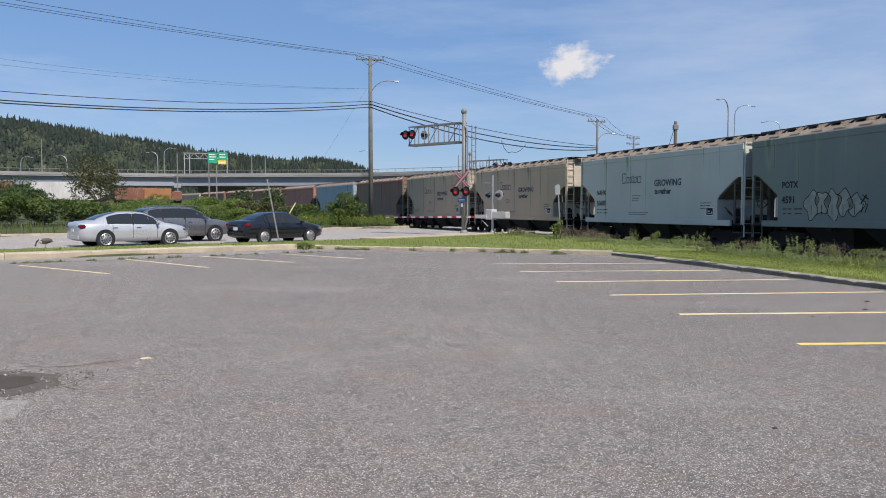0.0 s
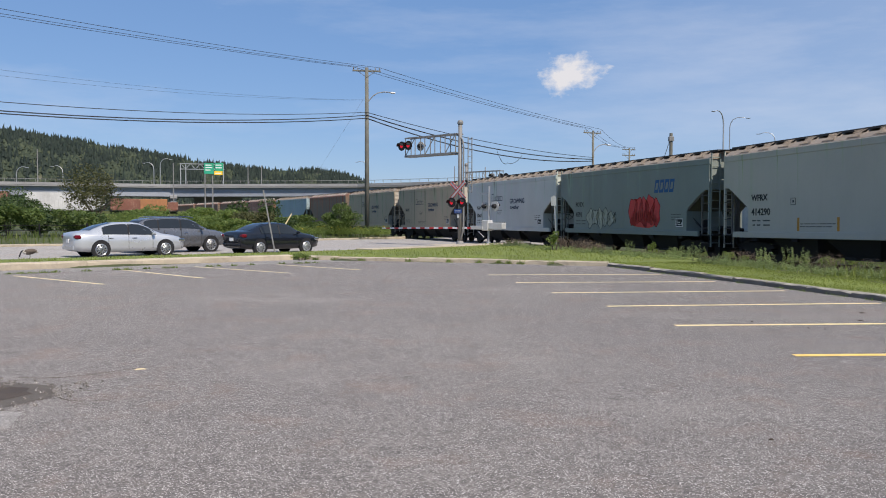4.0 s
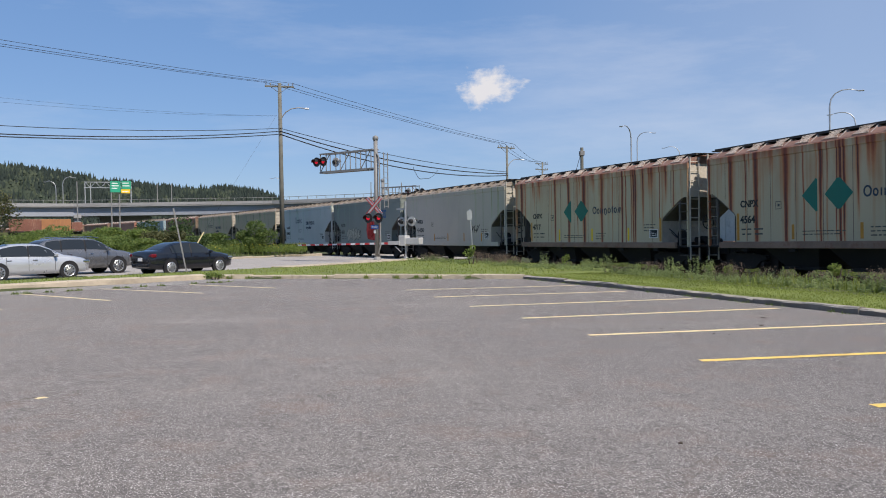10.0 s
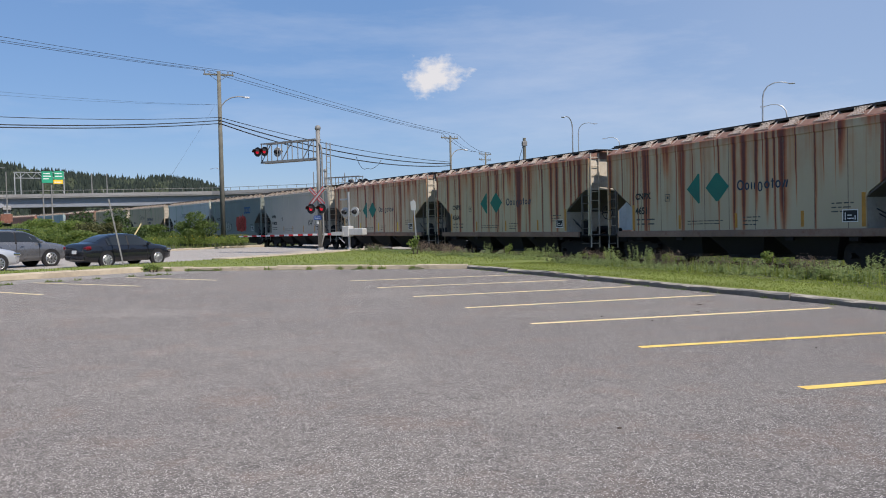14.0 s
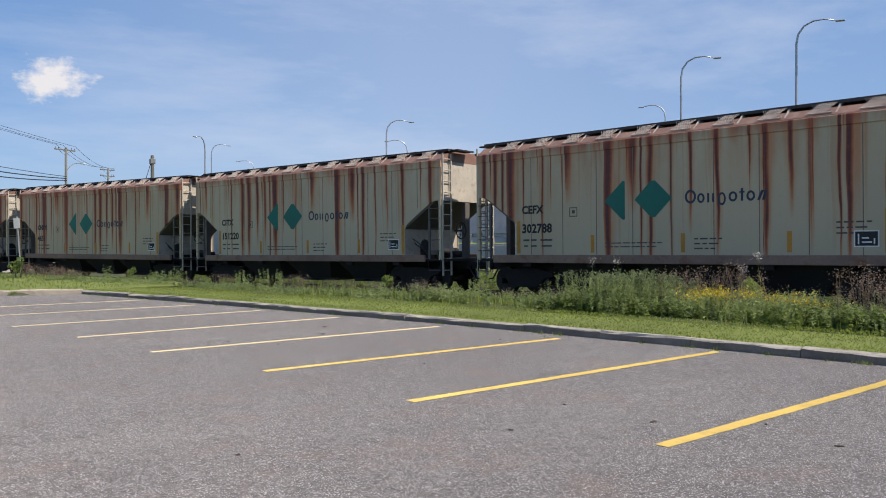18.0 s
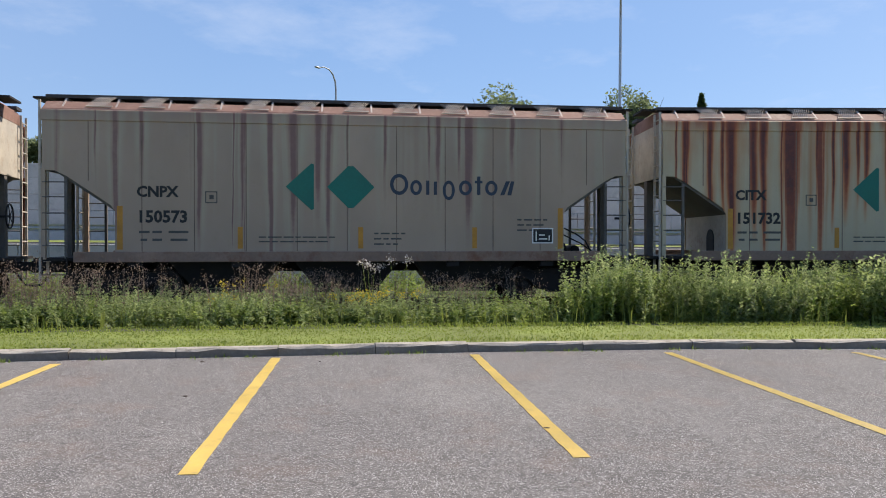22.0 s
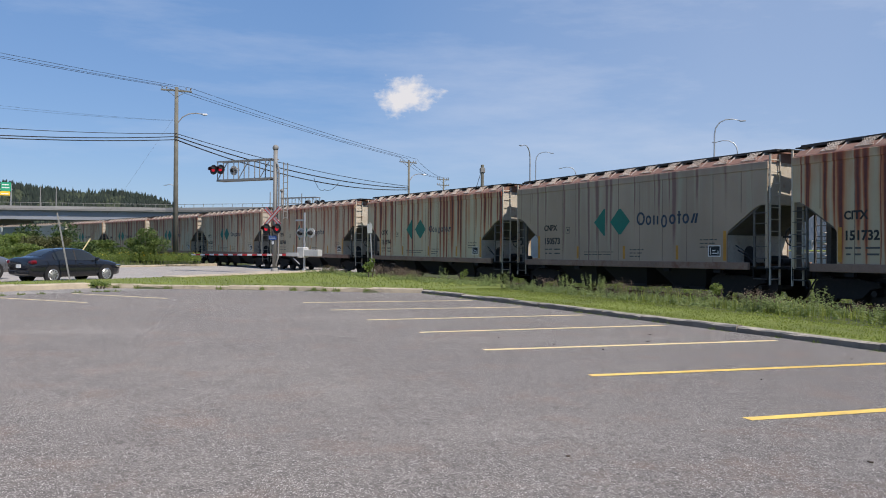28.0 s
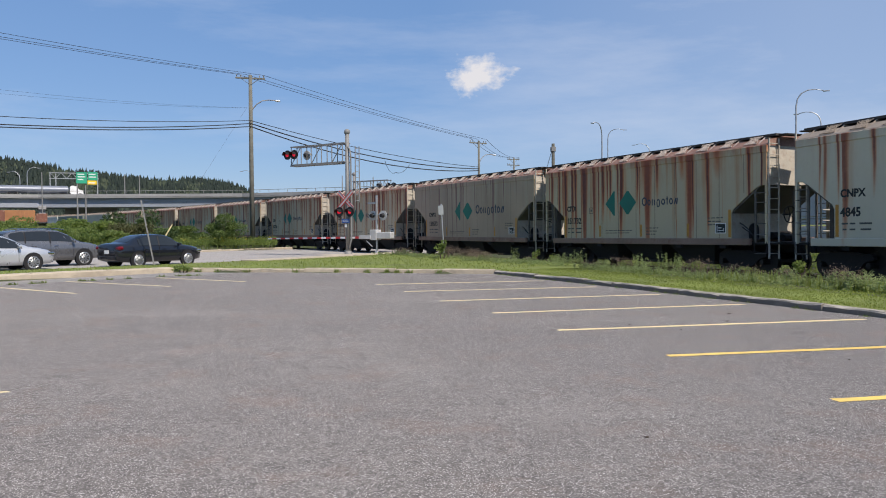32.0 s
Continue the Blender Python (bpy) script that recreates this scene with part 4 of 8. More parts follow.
def decal(name, me, car, x, z, label=""):
    return tagged(share(name, me, car, Matrix.Translation((x, 1.504, z)) @ FACE, label), kind="stuff" if name in ("small_print", "data_stencil", "plate_print", "red_graffiti", "graffiti_fill", "white_graffiti", "graffiti_outline") else "")


def flat_mesh(name, polys, mat, thick=0.003):
    bm = bmesh.new()
    for p in polys:
        prism(bm, p, "z", 0, thick)
    me = bpy.data.meshes.new(name)
    bm.to_mesh(me)
    bm.free()
    me.materials.append(mat)
    return me


def rect(x, y, w, h):
    return [(x, y), (x + w, y), (x + w, y + h), (x, y + h)]


def blob(cx, cy, rx, ry, seed, n=28, rough=0.12):
    rnd = random.Random(seed)
    ph = [rnd.uniform(0, 6.3) for _ in range(4)]
    return [(cx + rx * math.cos(a) * (1 + rough * math.sin(3 * a + ph[0]) + rough * 0.7 * math.sin(5 * a + ph[1])), cy + ry * math.sin(a) * (1 + rough * math.sin(4 * a + ph[2]))) for a in [k * math.tau / n for k in range(n)]]


def ring(poly, w):
    c = (sum(p[0] for p in poly) / len(poly), sum(p[1] for p in poly) / len(poly))
    out = []
    n = len(poly)
    for i in range(n):
        a, b = poly[i], poly[(i + 1) % n]
        def inn(p):
            d = math.hypot(p[0] - c[0], p[1] - c[1])
            k = max(0.0, (d - w) / d)
            return (c[0] + (p[0] - c[0]) * k, c[1] + (p[1] - c[1]) * k)
        out.append([a, b, inn(b), inn(a)])
    return out


def oval(cx, cy, rx, ry, n=20):
    return [(cx + rx * math.cos(k * math.tau / n), cy + ry * math.sin(k * math.tau / n)) for k in range(n)]


def words(x, y, widths, h, gap=0.05):
    """A line of small print as one bar a word."""
    out = []
    for w in widths:
        out.append(rect(x, y, w, h))
        x += w + gap
    return out


# plain rings and bars that stand for the maker's word
WORD = [
    ring(oval(0.2, 0.22, 0.2, 0.23), 0.075), ring(oval(0.57, 0.155, 0.13, 0.165), 0.07), [rect(0.79, 0, 0.07, 0.31), rect(0.96, 0, 0.07, 0.29)],
    ring(oval(1.29, 0.1, 0.135, 0.215), 0.07), ring(oval(1.66, 0.155, 0.145, 0.165), 0.07), [rect(1.92, 0, 0.075, 0.41), rect(1.87, 0.26, 0.17, 0.055)],
    ring(oval(2.24, 0.155, 0.14, 0.165), 0.07), [[(2.44, 0), (2.53, 0), (2.66, 0.31), (2.57, 0.31)], [(2.60, 0), (2.69, 0), (2.76, 0.31), (2.68, 0.31)]],
]
D = {
    "diamond": flat_mesh("diamond", [[(-0.53, 0.0), (-0.06, 0.47), (0.06, 0.47), (0.53, 0.0), (0.06, -0.47), (-0.06, -0.47)]], M["teal"]),
    "half": flat_mesh("half_diamond", [[(-0.34, 0.0), (0.22, 0.52), (0.28, 0.5), (0.28, -0.5), (0.22, -0.52)]], M["teal"]),
    "word": [flat_mesh("letter_block", p, M["navy"]) for p in WORD],
    "long_tape": flat_mesh("reflector", [rect(-0.06, 0, 0.12, 0.95)], M["amber"]),
    "tape": flat_mesh("reflector", [rect(-0.055, 0, 0.11, 0.48)], M["amber"]),
    "bright_tape": flat_mesh("reflector", [rect(-0.055, 0, 0.11, 0.55)], M["tape"]),
    "lines": flat_mesh("data_stencil", [rect(0, 0, 0.22, 0.05), rect(0.28, 0, 0.2, 0.05), rect(0.62, 0, 0.42, 0.05), rect(0.03, -0.17, 0.14, 0.05), rect(0.28, -0.17, 0.2, 0.05), rect(0.66, -0.17, 0.36, 0.05)], M["faint"]),
    "small": flat_mesh("small_print", [q for k in range(3) for q in words(0, -0.12 * k, ((0.1, 0.2, 0.16, 0.1), (0.16, 0.12, 0.24), (0.22, 0.1, 0.12))[k], 0.035)], M["faint"]),
    "wide_print": flat_mesh("small_print", [q for k in range(2) for q in words(0, -0.1 * k, ((0.16, 0.3, 0.22, 0.12, 0.3, 0.2, 0.14), (0.24, 0.14, 0.3, 0.26, 0.1, 0.28))[k], 0.028, 0.04)], M["faint"]),
    "plate": flat_mesh("inspection_plate", [rect(0, 0, 0.44, 0.3)], M["black_text"]),
    "plate_frame": flat_mesh("plate_print", [rect(-0.03, -0.03, 0.5, 0.025), rect(-0.03, 0.305, 0.5, 0.025), rect(-0.03, -0.005, 0.025, 0.31), rect(0.445, -0.005, 0.025, 0.31), rect(0.05, 0.03, 0.03, 0.22), rect(0.13, 0.06, 0.2, 0.03), rect(0.13, 0.15, 0.14, 0.03), rect(0.36, 0.04, 0.03, 0.12)], M["white"], 0.005),
    "square": flat_mesh("stencil_square", ring(rect(0, 0, 0.26, 0.26), 0.03) + [rect(0.09, 0.09, 0.09, 0.09)], M["faint"]),
    "graffito": flat_mesh("white_graffiti", [q for k in range(5) for q in ring(blob(0.35 + 0.5 * k, 0.46 + 0.08 * (k % 2), 0.36, (0.5, 0.42, 0.52, 0.44, 0.36)[k], k, 28, 0.17), 0.035)] + [rect(0.3 + 0.5 * k, 0.12, 0.03, 0.36) for k in range(5)] + [[(2.55, 0.5), (2.6, 0.46), (2.85, 0.75), (2.8, 0.8)], [(2.62, 0.8), (2.64, 0.76), (2.9, 0.6), (2.9, 0.66)], [(2.6, 0.2), (2.64, 0.2), (2.72, 0.5), (2.68, 0.5)], [(2.75, 0.2), (2.79, 0.2), (2.9, 0.48), (2.86, 0.5)]], M["black_text"]),
    "graffito_fill": flat_mesh("graffiti_fill", [blob(0.35 + 0.5 * k, 0.46 + 0.08 * (k % 2), 0.34, (0.48, 0.40, 0.50, 0.42, 0.34)[k], k, 28, 0.17) for k in range(5)], M["spray"], 0.0015),
    "red_graffito": flat_mesh("red_graffiti", [blob(0.3 + 0.47 * k, 0.78 + (0.0, 0.1, 0.02, 0.12, 0.0)[k], 0.36, (0.72, 0.66, 0.7, 0.72, 0.62)[k], 20 + k, 32, 0.13) for k in range(5)] + [blob(1.2, 0.45, 1.15, 0.42, 29, 32, 0.06)], M["red"], 0.0015),
    "red_outline": flat_mesh("graffiti_outline", [q for k in range(5) for q in ring(blob(0.3 + 0.47 * k, 0.78 + (0.0, 0.1, 0.02, 0.12, 0.0)[k], 0.36, (0.72, 0.66, 0.7, 0.72, 0.62)[k], 20 + k, 32, 0.13), 0.03)] + [rect(0.3 + 0.47 * k, 0.35, 0.03, 0.5) for k in range(5)], M["lens_dark"]),
    "tag": flat_mesh("black_tag", [[(0, 0), (0.06, 0), (0.14, 0.4), (0.08, 0.4)], [(0.05, 0.15), (0.3, 0.42), (0.34, 0.38), (0.1, 0.12)], [(0.25, 0), (0.32, 0), (0.45, 0.45), (0.38, 0.45)], [(0.35, 0.12), (0.55, 0.12), (0.55, 0.18), (0.35, 0.18)], [(0.5, 0.0), (0.57, 0), (0.75, 0.42), (0.68, 0.42)], [(0.6, 0.1), (0.95, 0.5), (0.97, 0.44), (0.64, 0.06)]], M["black_text"]),
    "blue_mark": [flat_mesh("letter_block", ring([(0.38 * k + 0.02, 0), (0.38 * k + 0.34, 0), (0.38 * k + 0.44, 0.6), (0.38 * k + 0.12, 0.6)], 0.16), M["blue_paint"]) for k in range(4)],
    "script": flat_mesh("dark_wordmark", [q for w, h, x in ((0.34, 0.5, 0), (0.22, 0.3, 0.4), (0.16, 0.3, 0.68), (0.1, 0.36, 0.9), (0.22, 0.3, 1.05), (0.34, 0.3, 1.33)) for q in ring(rect(x, 0, w, h), 0.05)], M["navy"]),
}
TRAIN = []


def livery(car, off, paint, mark, number, kind):
    own = paint_for(paint, number)
    for o in car.children:
        base = o.name.split(".")[0]
        if base in PAINTED:
            o.material_slots[0].link = "OBJECT"
            o.material_slots[0].material = SILL_RUST if base == "side_sill" and paint in ("rust_a", "rust_b", "faded") else SEAM if base == "weld_seams" and paint in ("rust_a", "rust_b", "faded", "brown") else own
        if base in ("end_sheet", "ladder", "bulkhead") and paint in ("rust_a", "rust_b", "faded", "cream", "tan"):
            o.material_slots[0].material = END_PAINT
        if base in ("roof", "hatch_cover", "board_bracket", "step_grating") and paint not in ("rust_a", "rust_b", "faded", "brown", "salmon"):
            o.material_slots[0].link = "OBJECT"
            o.material_slots[0].material = ROOF_GREY
    tagged(car, CAR_LABEL[paint])
    tx = 4.55 if paint == "faded" else 4.78
    if mark:
        decal("reporting_mark", text_mesh(mark, 0.32, M["black_text"]), car, tx, 2.42)
    if number:
        decal("car_number", text_mesh(number, 0.36, M["black_text"]), car, tx, 1.86)
    if kind:
        decal("data_stencil", D["lines"], car, tx - 0.05, 1.62)
        decal("inspection_plate", D["plate"], car, -4.28, 1.42)
        decal("plate_print", D["plate_frame"], car, -4.28, 1.42, "pale frame and print of the plate")
        decal("small_print", D["small"], car, -3.9, 1.92)
    if kind == 1:
        dx, ws = (-0.6, 1.04) if paint == "faded" else (0.0, 0.74)
        decal("diamond", D["diamond"], car, 0.52 + dx, 2.66, "teal diamond")
        decal("half_diamond", D["half"], car, 1.62 + dx, 2.66, "teal half diamond")
        for me in D["word"]:
            decal("letter_block", me, car, -0.36 + dx, 2.5).matrix_basis @= Matrix.Diagonal((ws, ws, 1, 1))
        decal("stencil_square", D["square"], car, 3.1, 2.28)
        decal("small_print", D["wide_print"], car, 1.95, 1.52)
        decal("small_print", D["small"], car, -0.6, 1.6)
        for x in (4.9, -4.92):
            decal("reflector", D["long_tape"], car, x, 1.26, "amber reflective strip")
        for x in (2.35, -0.3, -2.9):
            decal("reflector", D["bright_tape"] if number == "4717" else D["tape"], car, x, 1.28, "amber reflective strip")
    if kind == 2:
        for x in (2.2, 0.3, -1.8, -3.9):
            decal("reflector", D["tape"], car, x, 1.26, "amber reflective strip")
        decal("stencil_square", D["square"], car, 2.6, 2.2)
        decal("small_print", D["wide_print"], car, 2.1, 1.5)
        decal("black_tag", D["tag"], car, -2.75, 1.75, "black sprayed tag")
    if kind == 3:
        for me in D["blue_mark"]:
            decal("letter_block", me, car, -2.55, 2.95, "blue painted letter block")
        decal("graffiti_fill", D["graffito_fill"], car, 3.55, 1.3, "pale bubble graffiti")
        decal("white_graffiti", D["graffito"], car, 3.55, 1.3)
        decal("red_graffiti", D["red_graffito"], car, -0.55, 1.27, "red bubble graffiti")
        decal("graffiti_outline", D["red_outline"], car, -0.55, 1.27)
    if kind == 4:
        decal("dark_wordmark", D["script"], car, 2.3, 2.95)
        decal("slogan", text_mesh("GROWING", 0.42, M["navy"]), car, -0.45, 2.75)
        decal("slogan", text_mesh("together", 0.36, M["navy"]), car, -0.5, 2.38)
        decal("small_print", D["small"], car, 1.4, 2.3)
        decal("small_print", D["wide_print"], car, 1.7, 1.5)
    TRAIN.append((car, off))


_first = hopper_car()
for i, row in enumerate(CARS):
    livery(_first if i == len(CARS) - 1 else copy_thing(_first, Matrix.Identity(4)), *row)


def lead(t):
    """How far the reference car's leading edge has come at t seconds."""
    return np.interp(t, LEAD_T, LEAD_S)


LEAD_T = [0.0, 3.0, 4.5, 7.0, 9.0, 11.0, 13.0, 15.5, 17.0, 18.0, 19.0, 20.5, 22.0, 23.0, 25.5, 28.0, 30.0, 32.0]
LEAD_S = [-82.16, -70.59, -64.75, -54.92, -46.88, -38.69, -30.37, -19.88, -13.54, -9.3, -5.04, 1.5, 7.97, 12.46, 23.9, 34.76, 43.44, 52.17]


def car_pose(s):
    a, b = on_line(min(294, max(-84, s + 5.05))), on_line(min(294, max(-84, s - 5.05)))
    d = a - b
    m = (a + b) / 2
    return Matrix.Translation(m) @ Euler((0, -math.atan2(d.z, math.hypot(d.x, d.y)), math.atan2(d.y, d.x))).to_matrix().to_4x4()

# ---- level crossing ----
ARM_TURN = 138.6  # the arm's way across the road


def flasher(parent, x, y, z, face=1, lit=True):
    bm = bmesh.new()
    tube(bm, (x, y + 0.01 * face, z), (x, y - 0.03 * face, z), 0.29, 20)
    part("target_disc", bm, M["black"] if face > 0 else M["pale_steel"], parent)
    bm = bmesh.new()
    tube(bm, (x, y - 0.03 * face, z), (x, y - 0.24 * face, z), 0.15, 14, 0.1)
    part("lamp_housing", bm, M["black"], parent)
    bm = bmesh.new()
    tube(bm, (x, y + 0.012 * face, z), (x, y + 0.045 * face, z), 0.125, 18, 0.11)
    part("lens", bm, M["signal"] if lit else M["lens_dark"], parent, "red signal lens")
    bm = bmesh.new()
    for k in range(9):
        a, b = math.pi * k / 9 - 0.2 * (k == 0), math.pi * (k + 1) / 9
        p = [(x + 0.17 * math.cos(q), z + 0.17 * math.sin(q)) for q in (a, b)]
        f = [bm.verts.new((p[0][0], y, p[0][1])), bm.verts.new((p[1][0], y, p[1][1])), bm.verts.new((p[1][0], y + 0.3 * face, p[1][1])), bm.verts.new((p[0][0], y + 0.3 * face, p[0][1]))]
        bm.faces.new(f)
    part("hood", bm, M["black"], parent)


def cantilever(name, label, m, height, reach, front, lit=True):
    sig = thing(name, label, "crossing signal", m, group="crossing signals")
    part("mast", one(tube, (0, 0, 0), (0, 0, height), 0.14, 16, 0.12), M["mast"], sig, smooth=True)
    bm = bmesh.new()
    tube(bm, (0, 0, 0), (0, 0, 0.35), 0.3, 12, 0.18)
    box(bm, (0, 0, 0.04), (0.62, 0.62, 0.08), bevel=0.01)
    part("base", bm, M["mast"], sig)
    bm = bmesh.new()
    bmesh.ops.create_uvsphere(bm, u_segments=12, v_segments=8, radius=0.18, matrix=Matrix.Translation((0, 0, height + 0.1)))
    part("bell", bm, M["mast"], sig, "round warning bell on the mast")
    top, low = height - 0.55, height - 1.65
    for y in (0.25, -0.25):
        for z in (top, low):
            part("chord", one(box, (reach / 2, y, z), (reach, 0.07, 0.07)), M["mast"], sig)
    n = 5
    for i in range(n + 1):
        x = 0.15 + (reach - 0.2) * i / n
        bm = bmesh.new()
        for y in (0.25, -0.25):
            tube(bm, (x, y, low), (x, y, top), 0.03, 6)
        for z in (top, low):
            tube(bm, (x, -0.25, z), (x, 0.25, z), 0.025, 6)
        if i % 2:
            tube(bm, (x, 0.25, low), (x - (reach - 0.2) / n, 0.25, top), 0.03, 6)
        part("truss_frame", bm, M["mast"], sig)
    part("walkway", one(box, (reach * 0.55, 0.0, low - 0.06), (reach * 0.9, 0.6, 0.05)), M["mast"], sig)
    bm = bmesh.new()
    for y in (-0.42, -0.78):
        tube(bm, (-0.25, y, height - 4.0), (-0.25, y, height - 0.7), 0.03, 6)
    for k in range(10):
        tube(bm, (-0.25, -0.42, height - 3.9 + 0.34 * k), (-0.25, -0.78, height - 3.9 + 0.34 * k), 0.016, 6)
    part("ladder", bm, M["mast"], sig)
    for x, f in ((reach + 0.12, 1), (reach - 0.45, 1), (reach - 0.72, -1)):
        flasher(sig, x, 0.42 * f, low + 0.62, f, lit and f > 0)
    if front:
        for a in (42, -42):
            arm = part("crossbuck_board", one(box, (0, 0.2 + 0.02 * (a > 0), 0), (1.5, 0.02, 0.22)), M["pale_steel"], sig, "weathered white crossbuck board with red edge")
            arm.matrix_basis = Matrix.Translation((0, 0, 3.32)) @ Euler((0, radians(a), 0)).to_matrix().to_4x4()
            for e in (0.085, -0.085):
                r = part("red_stripe", one(box, (0, 0.215 + 0.02 * (a > 0), e), (1.46, 0.012, 0.045)), M["red"], sig)
                r.matrix_basis = arm.matrix_basis.copy()
        bm = bmesh.new()
        tube(bm, (-0.45, 0.2, 2.68), (0.45, 0.2, 2.68), 0.03, 6)
        part("cross_arm", bm, M["black"], sig)
        flasher(sig, 0.4, 0.3, 2.62, 1, True)
        flasher(sig, -0.4, 0.3, 2.62, 1, True)
        part("notice", one(box, (0, 0.2, 2.1), (0.56, 0.02, 0.24)), M["blue_sign"], sig, "small blue notice")
        bm = bmesh.new()
        for k in range(2):
            box(bm, (0, 0.214, 2.14 - 0.08 * k), (0.44, 0.008, 0.035))
        part("notice_print", bm, M["white"], sig)
        part("tag", one(box, (0, 0.19, 1.82), (0.16, 0.02, 0.2)), M["white"], sig)
        part("conduit", one(chain, [(-0.12, 0.05, 0.5), (-0.3, 0.05, 1.0), (-0.3, 0.05, 3.5), (-0.3, 0.05, height - 1.3), (-0.22, 0.05, height - 0.9), (0.0, 0.05, height - 0.7)], 0.045, 8), M["mast"], sig)
    return sig


cantilever("cantilever_signal", "grey steel cantilever crossing signal with red flashing lights and crossbuck", pose(0.9, 46.9, -0.01, 0, 0, ARM_TURN), 7.2, 4.3, True)
cantilever("cantilever_signal", "cantilever crossing signal across the tracks, seen above the train", pose(8.6, 63.4, 0.0, 0, 0, ARM_TURN + 180), 6.3, 3.9, False, False).matrix_basis = pose(1.9, 70.0, 0, 0, 0, -41.4)

gate = thing("crossing_gate", "lowered red and white striped crossing gate with its motor box", "crossing gate", pose(2.62, 47.4, 0.0, 0, 0, ARM_TURN))
part("post", one(tube, (0, 0, 0), (0, 0, 3.6), 0.07, 12), M["steel"], gate)
bm = bmesh.new()
tube(bm, (0, 0, 0), (0, 0, 0.28), 0.2, 10, 0.14)
part("base", bm, M["steel"], gate)
bm = bmesh.new()
box(bm, (-0.5, 0, 1.22), (1.3, 0.42, 0.4), bevel=0.03)
box(bm, (0.12, 0, 1.25), (0.5, 0.5, 0.62), bevel=0.03)
part("motor_box", bm, M["pale_steel"], gate, "pale grey motor box")
bm = bmesh.new()
box(bm, (0.7, 0.28, 1.12), (0.9, 0.05, 0.22), bevel=0.01)
part("arm_bracket", bm, M["pale_steel"], gate)
for k in range(21):
    w = 0.125 - 0.002 * k
    part("stripe", one(box, (0.85 + 0.39 * k, 0.28, 1.1 - 0.004 * k), (0.388, 0.035, w)), M["red" if k % 2 else "white"], gate)
bm = bmesh.new()
chain(bm, [(0.2, 0.2, 0.55), (0.6, 0.25, 0.9)], 0.03, 6)
part("strut", bm, M["steel"], gate)
bm = bmesh.new()
tube(bm, (-0.42, 0, 2.45), (0.42, 0, 2.45), 0.03, 6)
part("cross_arm", bm, M["steel"], gate)
flasher(gate, 0.38, -0.12, 2.4, -1, False)
flasher(gate, -0.38, -0.12, 2.4, -1, False)
bm = bmesh.new()
box(bm, (0.3, 0, 3.15), (0.75, 0.03, 0.1), Matrix.Rotation(0, 4, "Y"))
part("bracket_arm", bm, M["steel"], gate)

# pale concrete footway along the road at the crossing
_e = resample([(-4.4, 38.9), (0.2, 44.3), (4.4, 50.0)], 1.6)
footway = thing("footway", "narrow pale concrete footway between grass and road", "pavement", kind="structure")
for (x0, y0), (x1, y1) in zip(_e, _e[1:]):
    slab = part("slab", one(box, (0, -0.62, 0.05), (math.dist((x0, y0), (x1, y1)) - 0.02, 1.2, 0.26), bevel=0.015), M["kerb_light"], footway)
    slab.matrix_basis = pose((x0 + x1) / 2, (y0 + y1) / 2, 0, 0, 0, math.degrees(math.atan2(y1 - y0, x1 - x0)))

# concrete apron round the signal
flat_poly("signal_apron", [(-0.6, 45.0), (2.8, 45.6), (4.4, 48.6), (3.6, 49.4), (1.0, 47.9), (-1.2, 45.4)], 0.15, M["kerb_light"], label="pale concrete apron under the crossing signal", category="pavement", kind="structure")


def sign_post(m, h, label):
    p = thing("sign_post", label, "sign", m)
    part("post", one(box, (0, 0, h / 2), (0.05, 0.05, h), bevel=0.006), M["steel"], p)
    part("plate", one(box, (0.02, 0.035, h - 0.3), (0.26, 0.012, 0.45), bevel=0.004), M["pale_steel"], p, "bare back of a sign plate")
    return p


sign_post(pose(5.45, 38.6, 0.06, 0, 3.5, 150), 2.75, "grey metal sign post seen from behind")
lean = thing("leaning_post", "bare grey metal post leaning over on the grass", "post", pose(-7.75, 36.2, 0.0, 0, -10, 10))
part("post", one(box, (0, 0, 1.47), (0.065, 0.04, 3.0), bevel=0.006), M["mast"], lean)
bm = bmesh.new()
for k in range(6):
    tube(bm, (0, -0.03, 0.9 + 0.3 * k), (0, 0.03, 0.9 + 0.3 * k), 0.012, 6)
part("bolt_holes", bm, M["black"], lean)


